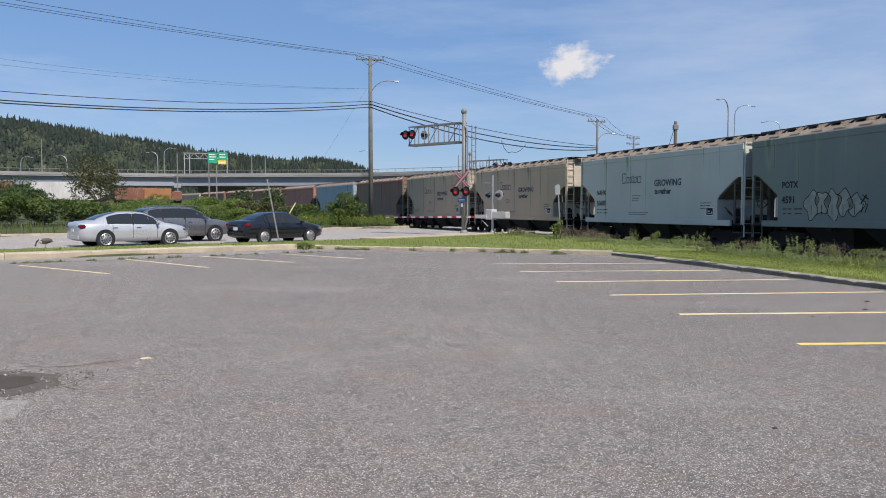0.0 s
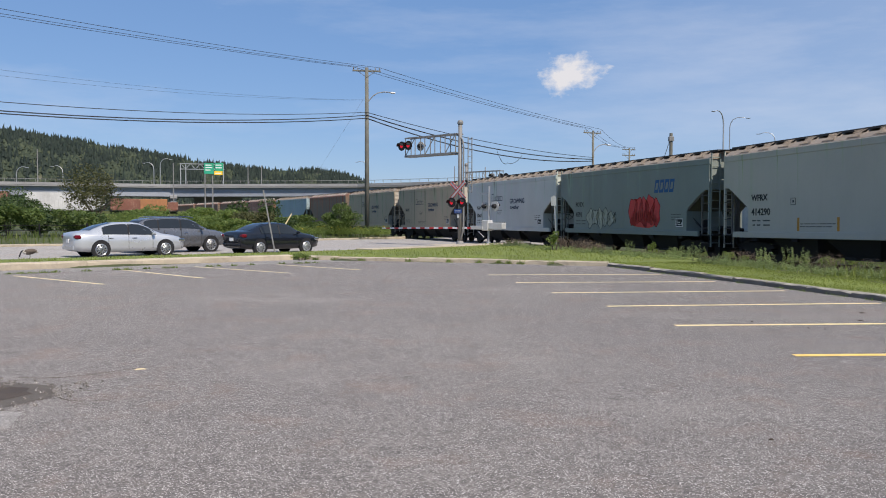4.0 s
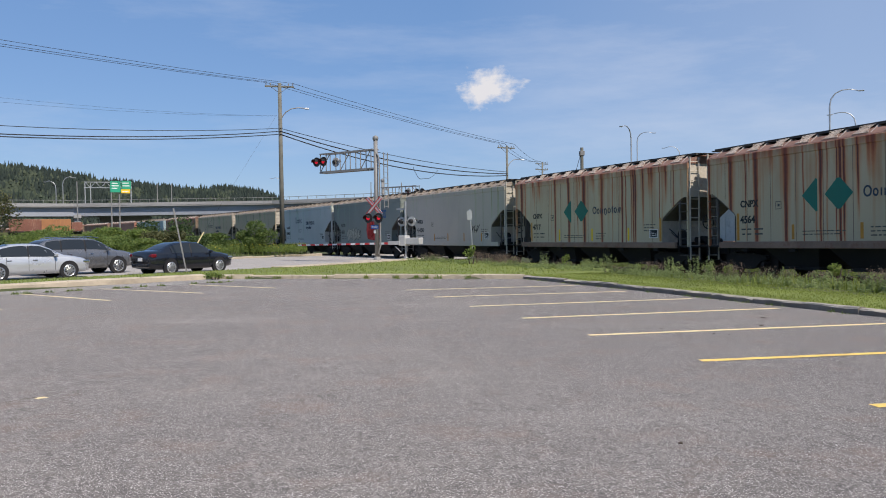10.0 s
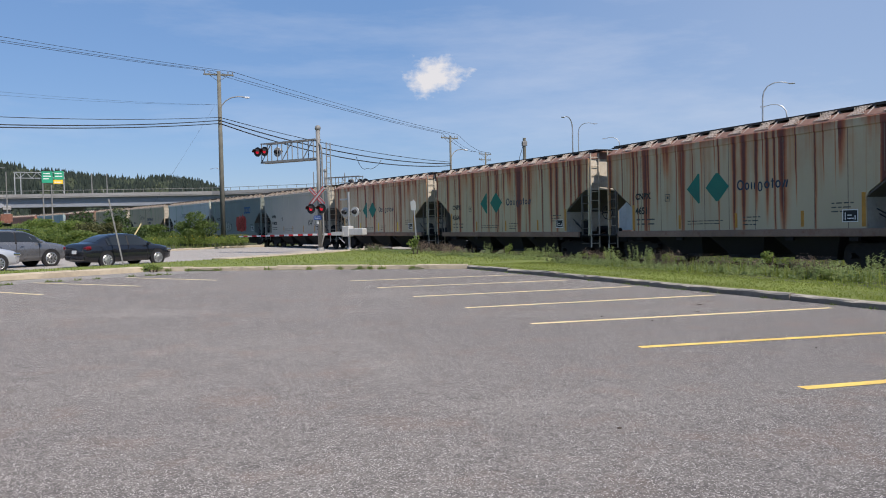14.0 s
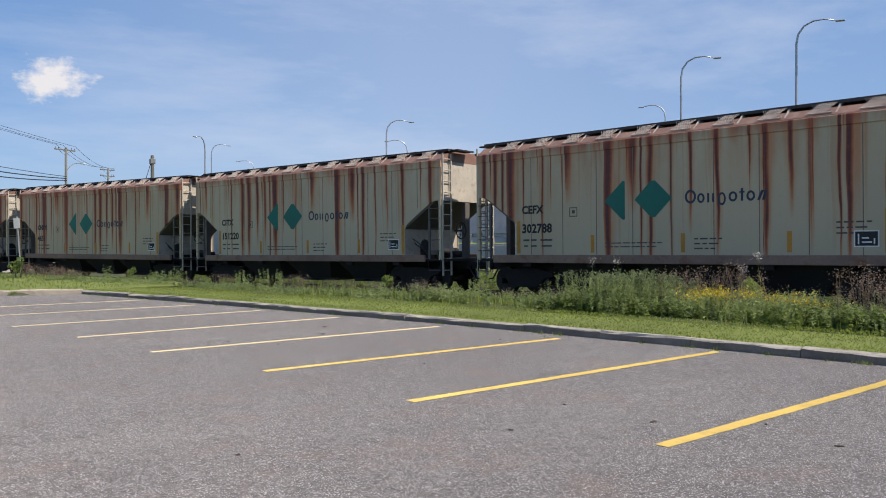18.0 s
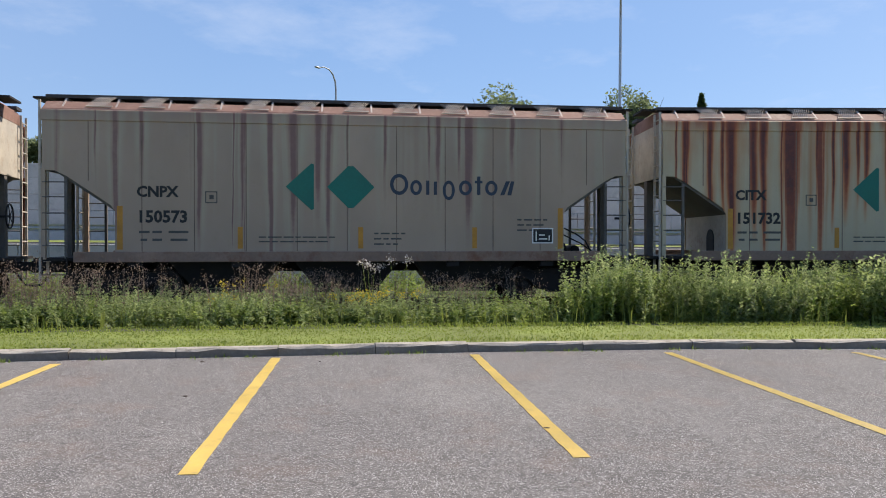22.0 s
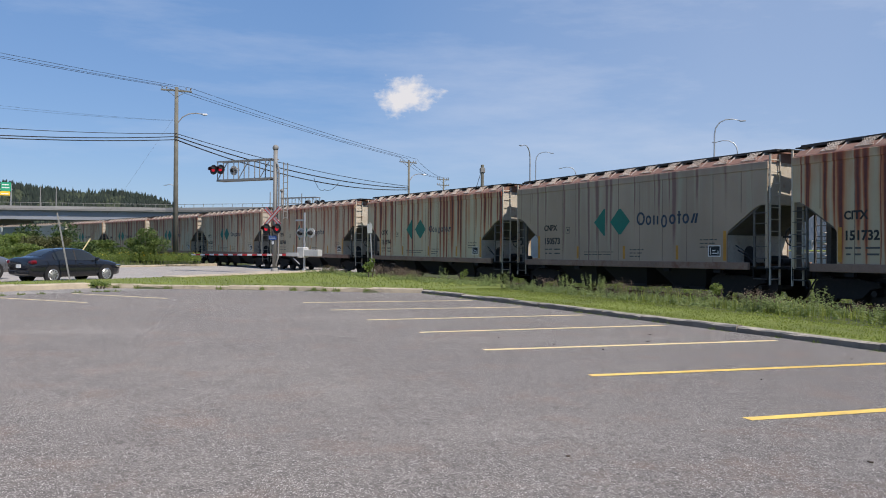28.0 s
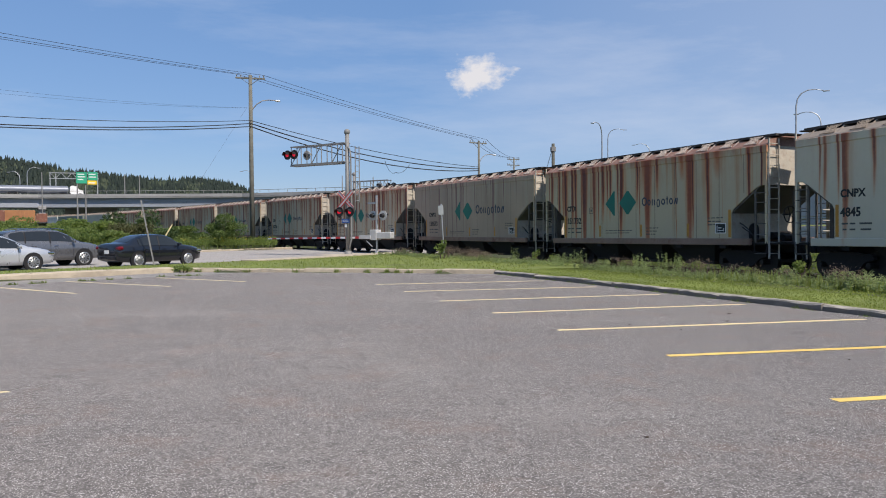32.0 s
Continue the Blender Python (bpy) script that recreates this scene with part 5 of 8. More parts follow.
# ---- poles and wires ----
def utility_pole(m, h, label, lamp=0.0, arms=1, lean_w=0.16):
    p = thing("utility_pole", label, "utility pole", m, group="utility poles")
    part("shaft", one(tube, (0, 0, -0.2), (0, 0, h), lean_w, 14, lean_w * 0.7), M["pole"], p, smooth=True)
    for k in range(arms):
        z = h - 0.25 - 0.9 * k
        part("crossarm", one(box, (0, 0.14, z), (2.4, 0.11, 0.13), bevel=0.01), M["pole"], p)
        for x in (-1.1, -0.75, 0.75, 1.1):
            bm = bmesh.new()
            tube(bm, (x, 0.14, z + 0.06), (x, 0.14, z + 0.17), 0.03, 8)
            tube(bm, (x, 0.14, z + 0.17), (x, 0.14, z + 0.27), 0.06, 8, 0.04)
            part("insulator", bm, M["mast"], p)
        bm = bmesh.new()
        for sx in (-0.7, 0.7):
            tube(bm, (0, 0.16, z - 0.55), (sx, 0.16, z - 0.06), 0.022, 6)
        part("brace", bm, M["pole"], p)
    if lamp:
        bm = bmesh.new()
        pts = [(0, 0, lamp - 1.15), (0.2, 0, lamp - 0.75), (0.5, 0, lamp - 0.38), (0.95, 0, lamp - 0.1), (1.5, 0, lamp), (2.05, 0, lamp - 0.03)]
        chain(bm, pts, 0.045, 8)
        part("lamp_arm", bm, M["mast"], p)
        bm = bmesh.new()
        box(bm, (2.22, 0, lamp - 0.06), (0.42, 0.24, 0.13), bevel=0.05)
        part("lamp_head", bm, M["white"], p, "pale street lamp head")
    return p


POLE = (-6.63, 67.6)
utility_pole(pose(*POLE, 0.33, 0, 0, 10), 14.1, "tall weathered wooden utility pole with a street lamp", 12.1, 1, 0.21)
utility_pole(pose(16.8, 90.4, 0, 0, 0, 25), 11.7, "wooden utility pole with crossarm and street lamp", 10.2)
utility_pole(pose(28.2, 121.8, 0, 0, 0, 25), 12.6, "wooden utility pole with two crossarms in the distance", 0, 2)
utility_pole(pose(-40, 26, 0, 0, 0, -38), 12.7, "wooden utility pole beside the road", 0)
stub = thing("pole_stub", "plain wooden pole with a guy wire", "utility pole", pose(23.2, 81.8, 0))
part("shaft", one(tube, (0, 0, 0), (0, 0, 10.5), 0.2, 12, 0.17), M["pole"], stub)
bm = bmesh.new()
box(bm, (0, 0, 9.9), (0.5, 0.5, 0.5), bevel=0.04)
part("cap_box", bm, M["mast"], stub)
bm = bmesh.new()
tube(bm, (0, 0, 10.2), (-3.4, -1.0, 0.0), 0.03, 5)
part("guy_wire", bm, M["cable"], stub)


def cable_run(name, a, b, sag, r, label):
    bm = bmesh.new()
    a, b = Vector(a), Vector(b)
    pts = []
    for k in range(25):
        u = k / 24
        p = a.lerp(b, u)
        p.z -= 4 * sag * u * (1 - u)
        pts.append(p)
    chain(bm, pts, r, 5)
    return tagged(finish(bm, name, M["cable"]), label, "cable", "overhead cables")


_c, _s2 = math.cos(radians(25)), math.sin(radians(25))
for k, o in enumerate((-1.1, -0.3, 1.1)):
    tx, ty = POLE[0] + o * 0.985, POLE[1] + o * 0.174
    cable_run("power_line", (tx, ty, 14.45), (16.8 + o * _c, 90.4 + o * _s2, 11.9), 0.25, 0.018, "thin overhead power line between poles")
    cable_run("power_line", (tx, ty, 14.45), (-40 + o * 0.78, 26 - o * 0.62, 12.98), 0.5, 0.015, "thin overhead power line between poles")
    cable_run("power_line", (16.8 + o * _c, 90.4 + o * _s2, 11.9), (28.2 + o * _c, 121.8 + o * _s2, 12.7), 0.7, 0.02, "thin overhead power line between poles")
for k, (z, sg) in enumerate(((10.65, 1.3), (10.4, 1.55), (10.15, 1.45))):
    cable_run("telephone_cable", (POLE[0], POLE[1] - 0.2, z), (-40, 26, z - 2.2), sg, 0.035 if k else 0.022, "sagging black telephone cable")
    cable_run("telephone_cable", (POLE[0], POLE[1] - 0.2, z), (16.8, 90.2, 8.65 - 0.2 * k), 0.55 + 0.3 * k, 0.05 if k else 0.03, "sagging black telephone cable")
for z in (10.1, 10.7):
    cable_run("power_line", (POLE[0] - 0.15, POLE[1] - 0.15, 11.69), (-40, 26, z), 1.2, 0.006, "hair-thin overhead neutral wire")
cable_run("telephone_cable", (5.2, 79.0, 8.35), (6.3, 80.0, 7.3), 0.5, 0.025, "slack loop of telephone cable")
cable_run("telephone_cable", (6.3, 80.0, 7.3), (7.9, 81.6, 8.2), 0.35, 0.025, "slack loop of telephone cable")
guy = thing("guy_guard", "pale yellow guy wire guard beside the bushes", "guy wire", pose(-13.0, 62.6, 0.3))
part("guard", one(tube, (0, 0, 0.2), (0.9, 0.1, 1.75), 0.05, 8), M["yellow_old"], guy)
bm = bmesh.new()
tube(bm, (0.9, 0.1, 1.75), (6.1, 5.0, 11.5), 0.006, 4)
part("wire", bm, M["cable"], guy)


# ---- highway: retaining walls, overpass, lamps ----
WALL = [(10.0, 151.6, 9.3), (26.0, 128.0, 8.8), (38.0, 100.0, 8.0), (43.5, 70.0, 7.1), (43.0, 45.0, 6.1), (40.0, 20.0, 5.35), (38.5, 0.0, 5.25), (38.5, -25.0, 5.2), (41.0, -60.0, 5.2)]


def along3(pts, step):
    out = []
    for a, b in zip(pts, pts[1:]):
        n = max(1, round(math.dist(a[:2], b[:2]) / step))
        out += [tuple(a[k] + (b[k] - a[k]) * i / n for k in range(3)) for i in range(n)]
    return out + [pts[-1]]


_w = along3(WALL, 2.0)
back = offset([(x, y) for x, y, z in _w], 0.5)
far_back = offset([(x, y) for x, y, z in _w], 70.0)
rows = [[(x, y, -0.4), (x, y, z - 0.25), (bx, by, z - 0.25), (fx, fy, z - 0.6)] for (x, y, z), (bx, by), (fx, fy) in zip(_w, back, far_back)]
wall = ribbon("retaining_wall", rows, M["earth"], label="earth bank behind the concrete block retaining wall", category="wall")
# blocks of the wall in five courses
_b = along3(WALL[4:], 2.3)
_course = 0.78
for (x0, y0, z0), (x1, y1, z1) in zip(_b, _b[1:]):
    ln = math.hypot(x1 - x0, y1 - y0)
    ang = math.degrees(math.atan2(y1 - y0, x1 - x0))
    for c in range(5):
        zt = 1.5 + _course * c
        hh = min(_course, z0 - zt) - 0.014
        if hh < 0.2:
            continue
        sh = ln * 0.5 * (c % 2)
        bm = bmesh.new()
        box(bm, (sh, 0.0, hh / 2), (ln - 0.014, 0.35, hh), bevel=0.01)
        o = part("block", bm, M["concrete"], wall)
        o.matrix_basis = pose((x0 + x1) / 2, (y0 + y1) / 2, zt, 0, 0, ang) @ Matrix.Translation((0, -0.2 - 0.01 * (c % 2), 0))
_far = along3(WALL[:5], 4.0)
for (x0, y0, z0), (x1, y1, z1) in zip(_far, _far[1:]):
    bm = bmesh.new()
    ln = math.hypot(x1 - x0, y1 - y0)
    box(bm, (0, 0, (z0 - 0.5) / 2), (ln - 0.04, 0.35, z0 + 0.5), bevel=0.02)
    o = part("panel", bm, M["concrete"], wall)
    o.matrix_basis = pose((x0 + x1) / 2, (y0 + y1) / 2, 0, 0, 0, math.degrees(math.atan2(y1 - y0, x1 - x0))) @ Matrix.Translation((0, -0.2, 0))
# slip road on its own low wall, with a guard rail
_low = along3([(33.5, 60.0, 1.6), (33.0, 40.0, 1.55), (31.5, 20.0, 1.5), (31.0, 0.0, 1.5), (31.0, -25.0, 1.5), (33.0, -60.0, 1.5)], 2.4)
slip = ribbon("slip_road", [[(x, y, -0.4), (x, y, z), (x + 0.4, y, z), (x + 1.6, y, z + 0.02), (x + 11.0, y, z)] for x, y, z in _low], M["road"], label="slip road behind the railway on a low concrete wall", category="road")
for (x0, y0, z0), (x1, y1, z1) in zip(_low, _low[1:]):
    ln = math.hypot(x1 - x0, y1 - y0)
    bm = bmesh.new()
    box(bm, (0, 0, 0.85), (ln - 0.03, 0.3, 1.7), bevel=0.02)
    o = part("wall_block", bm, M["concrete"], slip)
    o.matrix_basis = pose((x0 + x1) / 2 - 0.17, (y0 + y1) / 2, z0 - 1.75, 0, 0, math.degrees(math.atan2(y1 - y0, x1 - x0)))
ribbon("slip_verge", [[(x + 0.02, y, z + 0.02), (x + 0.5, y, z + 0.1), (x + 1.3, y, z + 0.03)] for x, y, z in _low], M["grass"], label="narrow grass edge of the slip road", category="grass")
rail = thing("guard_rail", "galvanised steel highway guard rail on short posts", "guard rail", kind="structure")
for (x0, y0, z0), (x1, y1, z1) in zip(_low[2:-3], _low[3:-2]):
    ln = math.hypot(x1 - x0, y1 - y0)
    bm = bmesh.new()
    prof = [(-0.04, 0.45), (0.03, 0.5), (-0.03, 0.58), (0.03, 0.66), (-0.04, 0.73)]
    a = [bm.verts.new((-ln / 2, p, q)) for p, q in prof]
    b = [bm.verts.new((ln / 2, p, q)) for p, q in prof]
    for i in range(4):
        bm.faces.new((a[i], b[i], b[i + 1], a[i + 1]))
    box(bm, (0, -0.1, 0.35), (0.12, 0.14, 0.72))
    o = part("rail_section", bm, M["steel"], rail)
    o.matrix_basis = pose((x0 + x1) / 2 + 1.2, (y0 + y1) / 2, z0, 0, 0, math.degrees(math.atan2(y1 - y0, x1 - x0)))

# overpass
DECK = [(-210.0, 95.0, 9.2), (-150.0, 128.0, 9.25), (-90.7, 159.5, 9.3), (-59.6, 172.0, 9.3), (-18.5, 168.0, 9.3), (10.0, 151.6, 9.3)]
bridge = thing("overpass", "long concrete highway overpass on girders", "bridge", kind="structure")
_d = along3(DECK, 6.0)
_l2 = [(x, y) for x, y, z in _d]
_in, _o1, _o2 = offset(_l2, 0.35), offset(_l2, 11.0), offset(_l2, 11.4)
ribbon("deck_slab", [[(a[0], a[1], 8.35), (a[0], a[1], 8.62), (*b, 8.62), (*c, 8.62), (*c, 8.35), (a[0], a[1], 8.35)] for a, b, c in zip(_d, _in, _o2)], M["bridge"], bridge)
ribbon("parapet", [[(a[0], a[1], 8.5), (a[0], a[1], 9.15), (*b, 9.15), (*b, 8.5)] for a, b in zip(_d, _in)], M["bridge"], bridge, label="grey concrete parapet")
ribbon("far_parapet", [[(*a, 8.5), (*a, 9.3), (*b, 9.3), (*b, 8.5)] for a, b in zip(_o1, _o2)], M["concrete"], bridge)
for k in range(4):
    g = offset(_l2, 0.8 + 3.1 * k)
    g2 = offset(_l2, 1.1 + 3.1 * k)
    ribbon("girder", [[(*a, 8.4), (*a, 6.5), (*b, 6.5), (*b, 8.4)] for a, b in zip(g, g2)], M["girder"], bridge, label="blue-grey steel girder")
for (x, y) in ((-112.0, 150.5), (-58.8, 173.4), (-20.5, 172.0), (-160.0, 125.0)):
    bm = bmesh.new()
    for k in (1.2, 5.5, 9.8):
        box(bm, (0, k, 3.0), (1.3, 1.3, 6.6), bevel=0.1)
    box(bm, (0, 5.5, 6.4), (1.5, 11.0, 0.75), bevel=0.08)
    o = part("pier", bm, M["bridge"], bridge)
    o.matrix_basis = pose(x, y - 1.5, 0, 0, 0, -8 if x > -40 else 20)
bm = bmesh.new()
box(bm, (0, 0, 3.2), (11.0, 0.8, 6.8), bevel=0.05)
part("abutment_wall", bm, M["bridge"], bridge).matrix_basis = pose(-51.5, 180.0, 0, 0, 0, -5)
bm = bmesh.new()
for i in range(0, len(_d) - 1):
    a, b = Vector(_d[i]), Vector(_d[i + 1])
    for j in range(3):
        p = a.lerp(b, j / 3)
        tube(bm, (p.x, p.y + 0.2, 9.25), (p.x, p.y + 0.2, 9.85), 0.05, 5)
    tube(bm, (a.x, a.y + 0.2, 9.8), (b.x, b.y + 0.2, 9.8), 0.05, 5)
tagged(part("hand_rail", bm, M["mast"], bridge), kind="stuff")


def street_lamp(x, y, z, h, turn, label="tall curved galvanised street lamp", reach=2.6):
    p = thing("street_lamp", label, "street lamp", pose(x, y, z, 0, 0, turn), group="street lamps")
    bm = bmesh.new()
    pts = [(0, 0, 0), (0, 0, h * 0.5), (0, 0, h - 1.6), (0.12, 0, h - 0.9), (0.5, 0, h - 0.35), (1.1, 0, h - 0.05), (reach * 0.7, 0, h), (reach, 0, h - 0.18)]
    chain(bm, pts, 0.1, 10, 0.04)
    part("column", bm, M["steel"], p, smooth=True)
    bm = bmesh.new()
    box(bm, (reach + 0.25, 0, h - 0.22), (0.65, 0.28, 0.11), Matrix.Identity(4), bevel=0.05)
    part("lantern", bm, M["steel"], p, "flat lantern head")
    part("base_plate", one(box, (0, 0, 0.1), (0.4, 0.4, 0.2), bevel=0.02), M["steel"], p)


# beside the highway behind the train
for x, y, z, top, turn in ((54.6, 31.6, 4.5, 17.6, -60), (54.9, 41.9, 4.5, 17.0, -55), (78.4, 62.2, 5.0, 18.4, 130), (69.8, 6.9, 4.5, 16.5, 153), (49.6, -12.9, 4.6, 17.3, 165), (68.3, -47.7, 4.5, 17.4, -170), (47.5, 76.4, 6.0, 15.6, -25), (60.5, 91.9, 6.0, 15.9, 150), (34.6, 99.1, 6.5, 15.0, 226), (47.1, 131.9, 7.0, 18.5, -20), (58.0, 140.0, 7.0, 17.0, 160)):
    street_lamp(x, y, z, top - z, turn)
# on the overpass
for x, y, top, turn in ((-80.8, 168.0, 12.9, 180), (-88.5, 164.0, 12.4, 0), (-65.2, 178.0, 14.3, 180), (-62.4, 174.2, 14.9, 10), (-16.5, 169.5, 14.0, 180)):
    street_lamp(x, y, 9.0, top - 9.0, turn, "street lamp standing on the overpass", 2.0)
for x, y, z, top in ((-84.4, 164.6, 8.0, 16.0), (-44.5, 179.6, 8.5, 13.8), (-41.6, 180.2, 8.5, 13.7), (-48.5, 141.9, 0.0, 11.6), (-34.7, 114.9, 0.0, 8.1), (-33.7, 115.2, 0.0, 7.9), (-105.0, 152.0, 8.0, 13.0), (8.0, 158.0, 8.5, 12.0), (2.0, 163.0, 8.5, 12.5)):
    p = thing("steel_pole", "slim plain steel pole by the overpass", "pole", pose(x, y, z), group="steel poles")
    part("shaft", one(tube, (0, 0, 0), (0, 0, top - z), 0.13, 8, 0.08), M["mast"], p)
    part("foot", one(box, (0, 0, 0.08), (0.4, 0.4, 0.16)), M["mast"], p)

gantry = thing("sign_gantry", "steel truss gantry with green highway signs over the overpass", "sign gantry", pose(-59.0, 177.4, 8.6, 0, 0, 17))
for x in (0.0, 1.1, 9.2):
    part("leg", one(box, (x, 0, 2.6), (0.18, 0.18, 5.2)), M["steel"], gantry)
bm = bmesh.new()
for z in (4.2, 5.4):
    for y in (0.0, 0.8):
        box(bm, (4.6, y, z), (9.6, 0.1, 0.1))
for k in range(9):
    tube(bm, (k * 1.05, 0, 4.2 if k % 2 else 5.4), ((k + 1) * 1.05, 0, 5.4 if k % 2 else 4.2), 0.06, 6)
part("truss", bm, M["steel"], gantry)
for x, w, z, h, mt in ((5.0, 2.1, 3.2, 2.4, "green_sign"), (7.3, 1.9, 3.9, 1.8, "green_sign"), (7.2, 1.8, 3.0, 0.85, "amber_sign")):
    part("sign_panel", one(box, (x + w / 2, -0.2, z + h / 2), (w, 0.08, h), bevel=0.02), M[mt], gantry, "green highway sign panel" if mt == "green_sign" else "amber exit panel")
bm = bmesh.new()
for x, z, w in ((5.3, 5.15, 1.3), (5.3, 4.6, 1.5), (5.3, 4.05, 1.1), (7.5, 5.2, 1.3), (7.5, 4.6, 1.4), (7.4, 3.35, 1.3)):
    box(bm, (x + w / 2, -0.25, z), (w, 0.02, 0.2))
part("sign_print", bm, M["white"], gantry)

# freight standing on the bank beyond
bank = ribbon("far_bank", [[(x, 119.0 + (x + 75) * 0.36, -0.3), (x, 122.0 + (x + 75) * 0.36, 2.9), (x, 129.0 + (x + 75) * 0.36, 2.9), (x, 138.0 + (x + 75) * 0.36, -0.3)] for x in range(-120, -29, 6)], M["earth"], label="scrubby bank below the overpass", category="ground")
M["box_white"] = plain("white_container", (0.52, 0.52, 0.51), 0.6, 0, 0.2, 0.6, 8, 0.1, (0.4, 0.38, 0.35), 0.4)
M["box_rust"] = plain("rust_red_container", (0.19, 0.075, 0.05), 0.7, 0, 0.25, 0.6, 8, 0.1, (0.42, 0.28, 0.2), 0.6)
M["box_orange"] = plain("orange_container", (0.36, 0.16, 0.065), 0.7, 0, 0.2, 0.6, 8, 0.1, (0.3, 0.12, 0.06), 0.5)
for x, ln, h, mt, lb in ((-60.8, 11.5, 2.9, "box_white", "white hopper wagon standing on the far bank"), (-52.2, 5.2, 1.9, "box_rust", "rust-red freight container on the far bank"), (-48.4, 4.2, 1.9, "box_orange", "orange freight container on the far bank"), (-45.6, 1.6, 1.4, "box_rust", "small rust-red container on the far bank"), (-74.0, 11.5, 2.9, "box_rust", "rust-red freight container on the far bank")):
    c = thing("freight_container", lb, "container", pose(x, 126.0 + (x + 65) * 0.36, 2.9, 0, 0, 20), group="freight containers")
    if mt == "box_white":
        # a hopper wagon: sloping ends and a flat middle
        part("body", one(prism, [(-ln / 2, 0.9), (-ln / 2 + 1.2, 0.1), (ln / 2 - 2.0, 0.1), (ln / 2, 1.0), (ln / 2, 1.7), (ln / 2 - 2.6, h), (-ln / 2 + 0.5, h), (-ln / 2, h - 0.5)], "y", -1.2, 1.2), M[mt], c)
    else:
        part("body", one(box, (0, 0, h / 2 + 0.1), (ln, 2.4, h), bevel=0.04), M[mt], c)
    bm = bmesh.new()
    for k in range(int((ln - 5.0 * (mt == "box_white")) / 0.6)):
        box(bm, (-ln / 2 + 0.3 + 2.0 * (mt == "box_white") + 0.6 * k, -1.21, h / 2 + 0.1), (0.12, 0.06, h - 0.3))
    part("corrugation", bm, M[mt], c)
    for sx in (-1, 1):
        part("corner_casting", one(box, (sx * (ln / 2 - 0.1), -1.15, 0.1), (0.22, 0.22, 0.22)), M["black"], c)


# ---- vegetation ----
def quads(rng, pts, size, flat=0.35):
    """Pointed leaves at the points, each turned at random."""
    n = len(pts)
    a = rng.normal(size=(n, 3))
    a[:, 2] *= flat + 0.3
    a /= np.linalg.norm(a, axis=1)[:, None]
    b = np.cross(a, rng.normal(size=(n, 3)))
    b /= np.linalg.norm(b, axis=1)[:, None]
    s = size * rng.uniform(0.6, 1.4, (n, 1))
    v = np.stack([pts - a * s, pts + b * s * 0.5, pts + a * s, pts - b * s * 0.5], 1).reshape(-1, 3)
    return v, np.arange(4 * n).reshape(n, 4)


def blades(rng, base, h, w, lean=0.35):
    n = len(base)
    d = rng.uniform(0, math.tau, n)
    side = np.stack([np.cos(d), np.sin(d), 0 * d], 1)
    away = np.stack([-np.sin(d), np.cos(d), 0 * d], 1) * (rng.uniform(0.0, lean, n) * h)[:, None]
    up = np.stack([0 * d, 0 * d, h], 1)
    ww = (w * rng.uniform(0.7, 1.3, n))[:, None]
    v = np.stack([base - side * ww, base + side * ww, base + side * ww * 0.8 + up * 0.55 + away * 0.3, base - side * ww * 0.8 + up * 0.55 + away * 0.3, base + up * 0.98 + away], 1).reshape(-1, 3)
    i = 5 * np.arange(n)[:, None]
    return v, np.concatenate([i + [0, 1, 2, 3]], 1), np.concatenate([i + [3, 2, 4]], 1)


def add_leaves(name, v, f, mat, parent=None, kind="", label="", category=""):
    return mesh_np(name, v.tolist(), [list(map(int, q)) for q in f], mat, parent, kind, label, category)


def add_blades(name, rng, base, h, w, mat, label, category="grass", lean=0.35, parent=None):
    v, f4, f3 = blades(rng, base, h, w, lean)
    return mesh_np(name, v.tolist(), f4.tolist() + f3.tolist(), mat, parent, "stuff", label, category)


def clump_points(rng, n, rx, ry, h, lumps, low=0.12):
    """Points of an uneven crown: shells of several lumps."""
    c = rng.normal(size=(lumps, 3))
    c /= np.linalg.norm(c, axis=1)[:, None]
    c *= rng.uniform(0.25, 0.75, (lumps, 1))
    r = rng.uniform(0.28, 0.5, lumps)
    k = rng.integers(0, lumps, n)
    d = rng.normal(size=(n, 3))
    d /= np.linalg.norm(d, axis=1)[:, None]
    p = c[k] + d * (r[k] * rng.uniform(0.55, 1.05, n))[:, None]
    p[:, 2] = p[:, 2] * 0.5 + 0.5
    p = p * [rx, ry, h]
    p[:, 2] = np.maximum(p[:, 2], low * h * rng.uniform(0, 1, n))
    return p


def shrub(x, y, z, r, h, n, leaf, mat, label, seed, lumps=9):
    rng = np.random.default_rng(seed)
    t = thing("shrub", label, "shrub", pose(x, y, z), group="shrubs")
    v, f = quads(rng, clump_points(rng, n, r, r, h, lumps), leaf)
    add_leaves("crown", v, f, M[mat], t)
    for k in range(5):
        bm = bmesh.new()
        a = rng.uniform(0, math.tau)
        tube(bm, (0.05 * math.cos(a), 0.05 * math.sin(a), -0.15), (r * 0.5 * math.cos(a), r * 0.5 * math.sin(a), h * 0.65), 0.035, 5, 0.012)
        part("stem", bm, M["bark"], t)
    return t


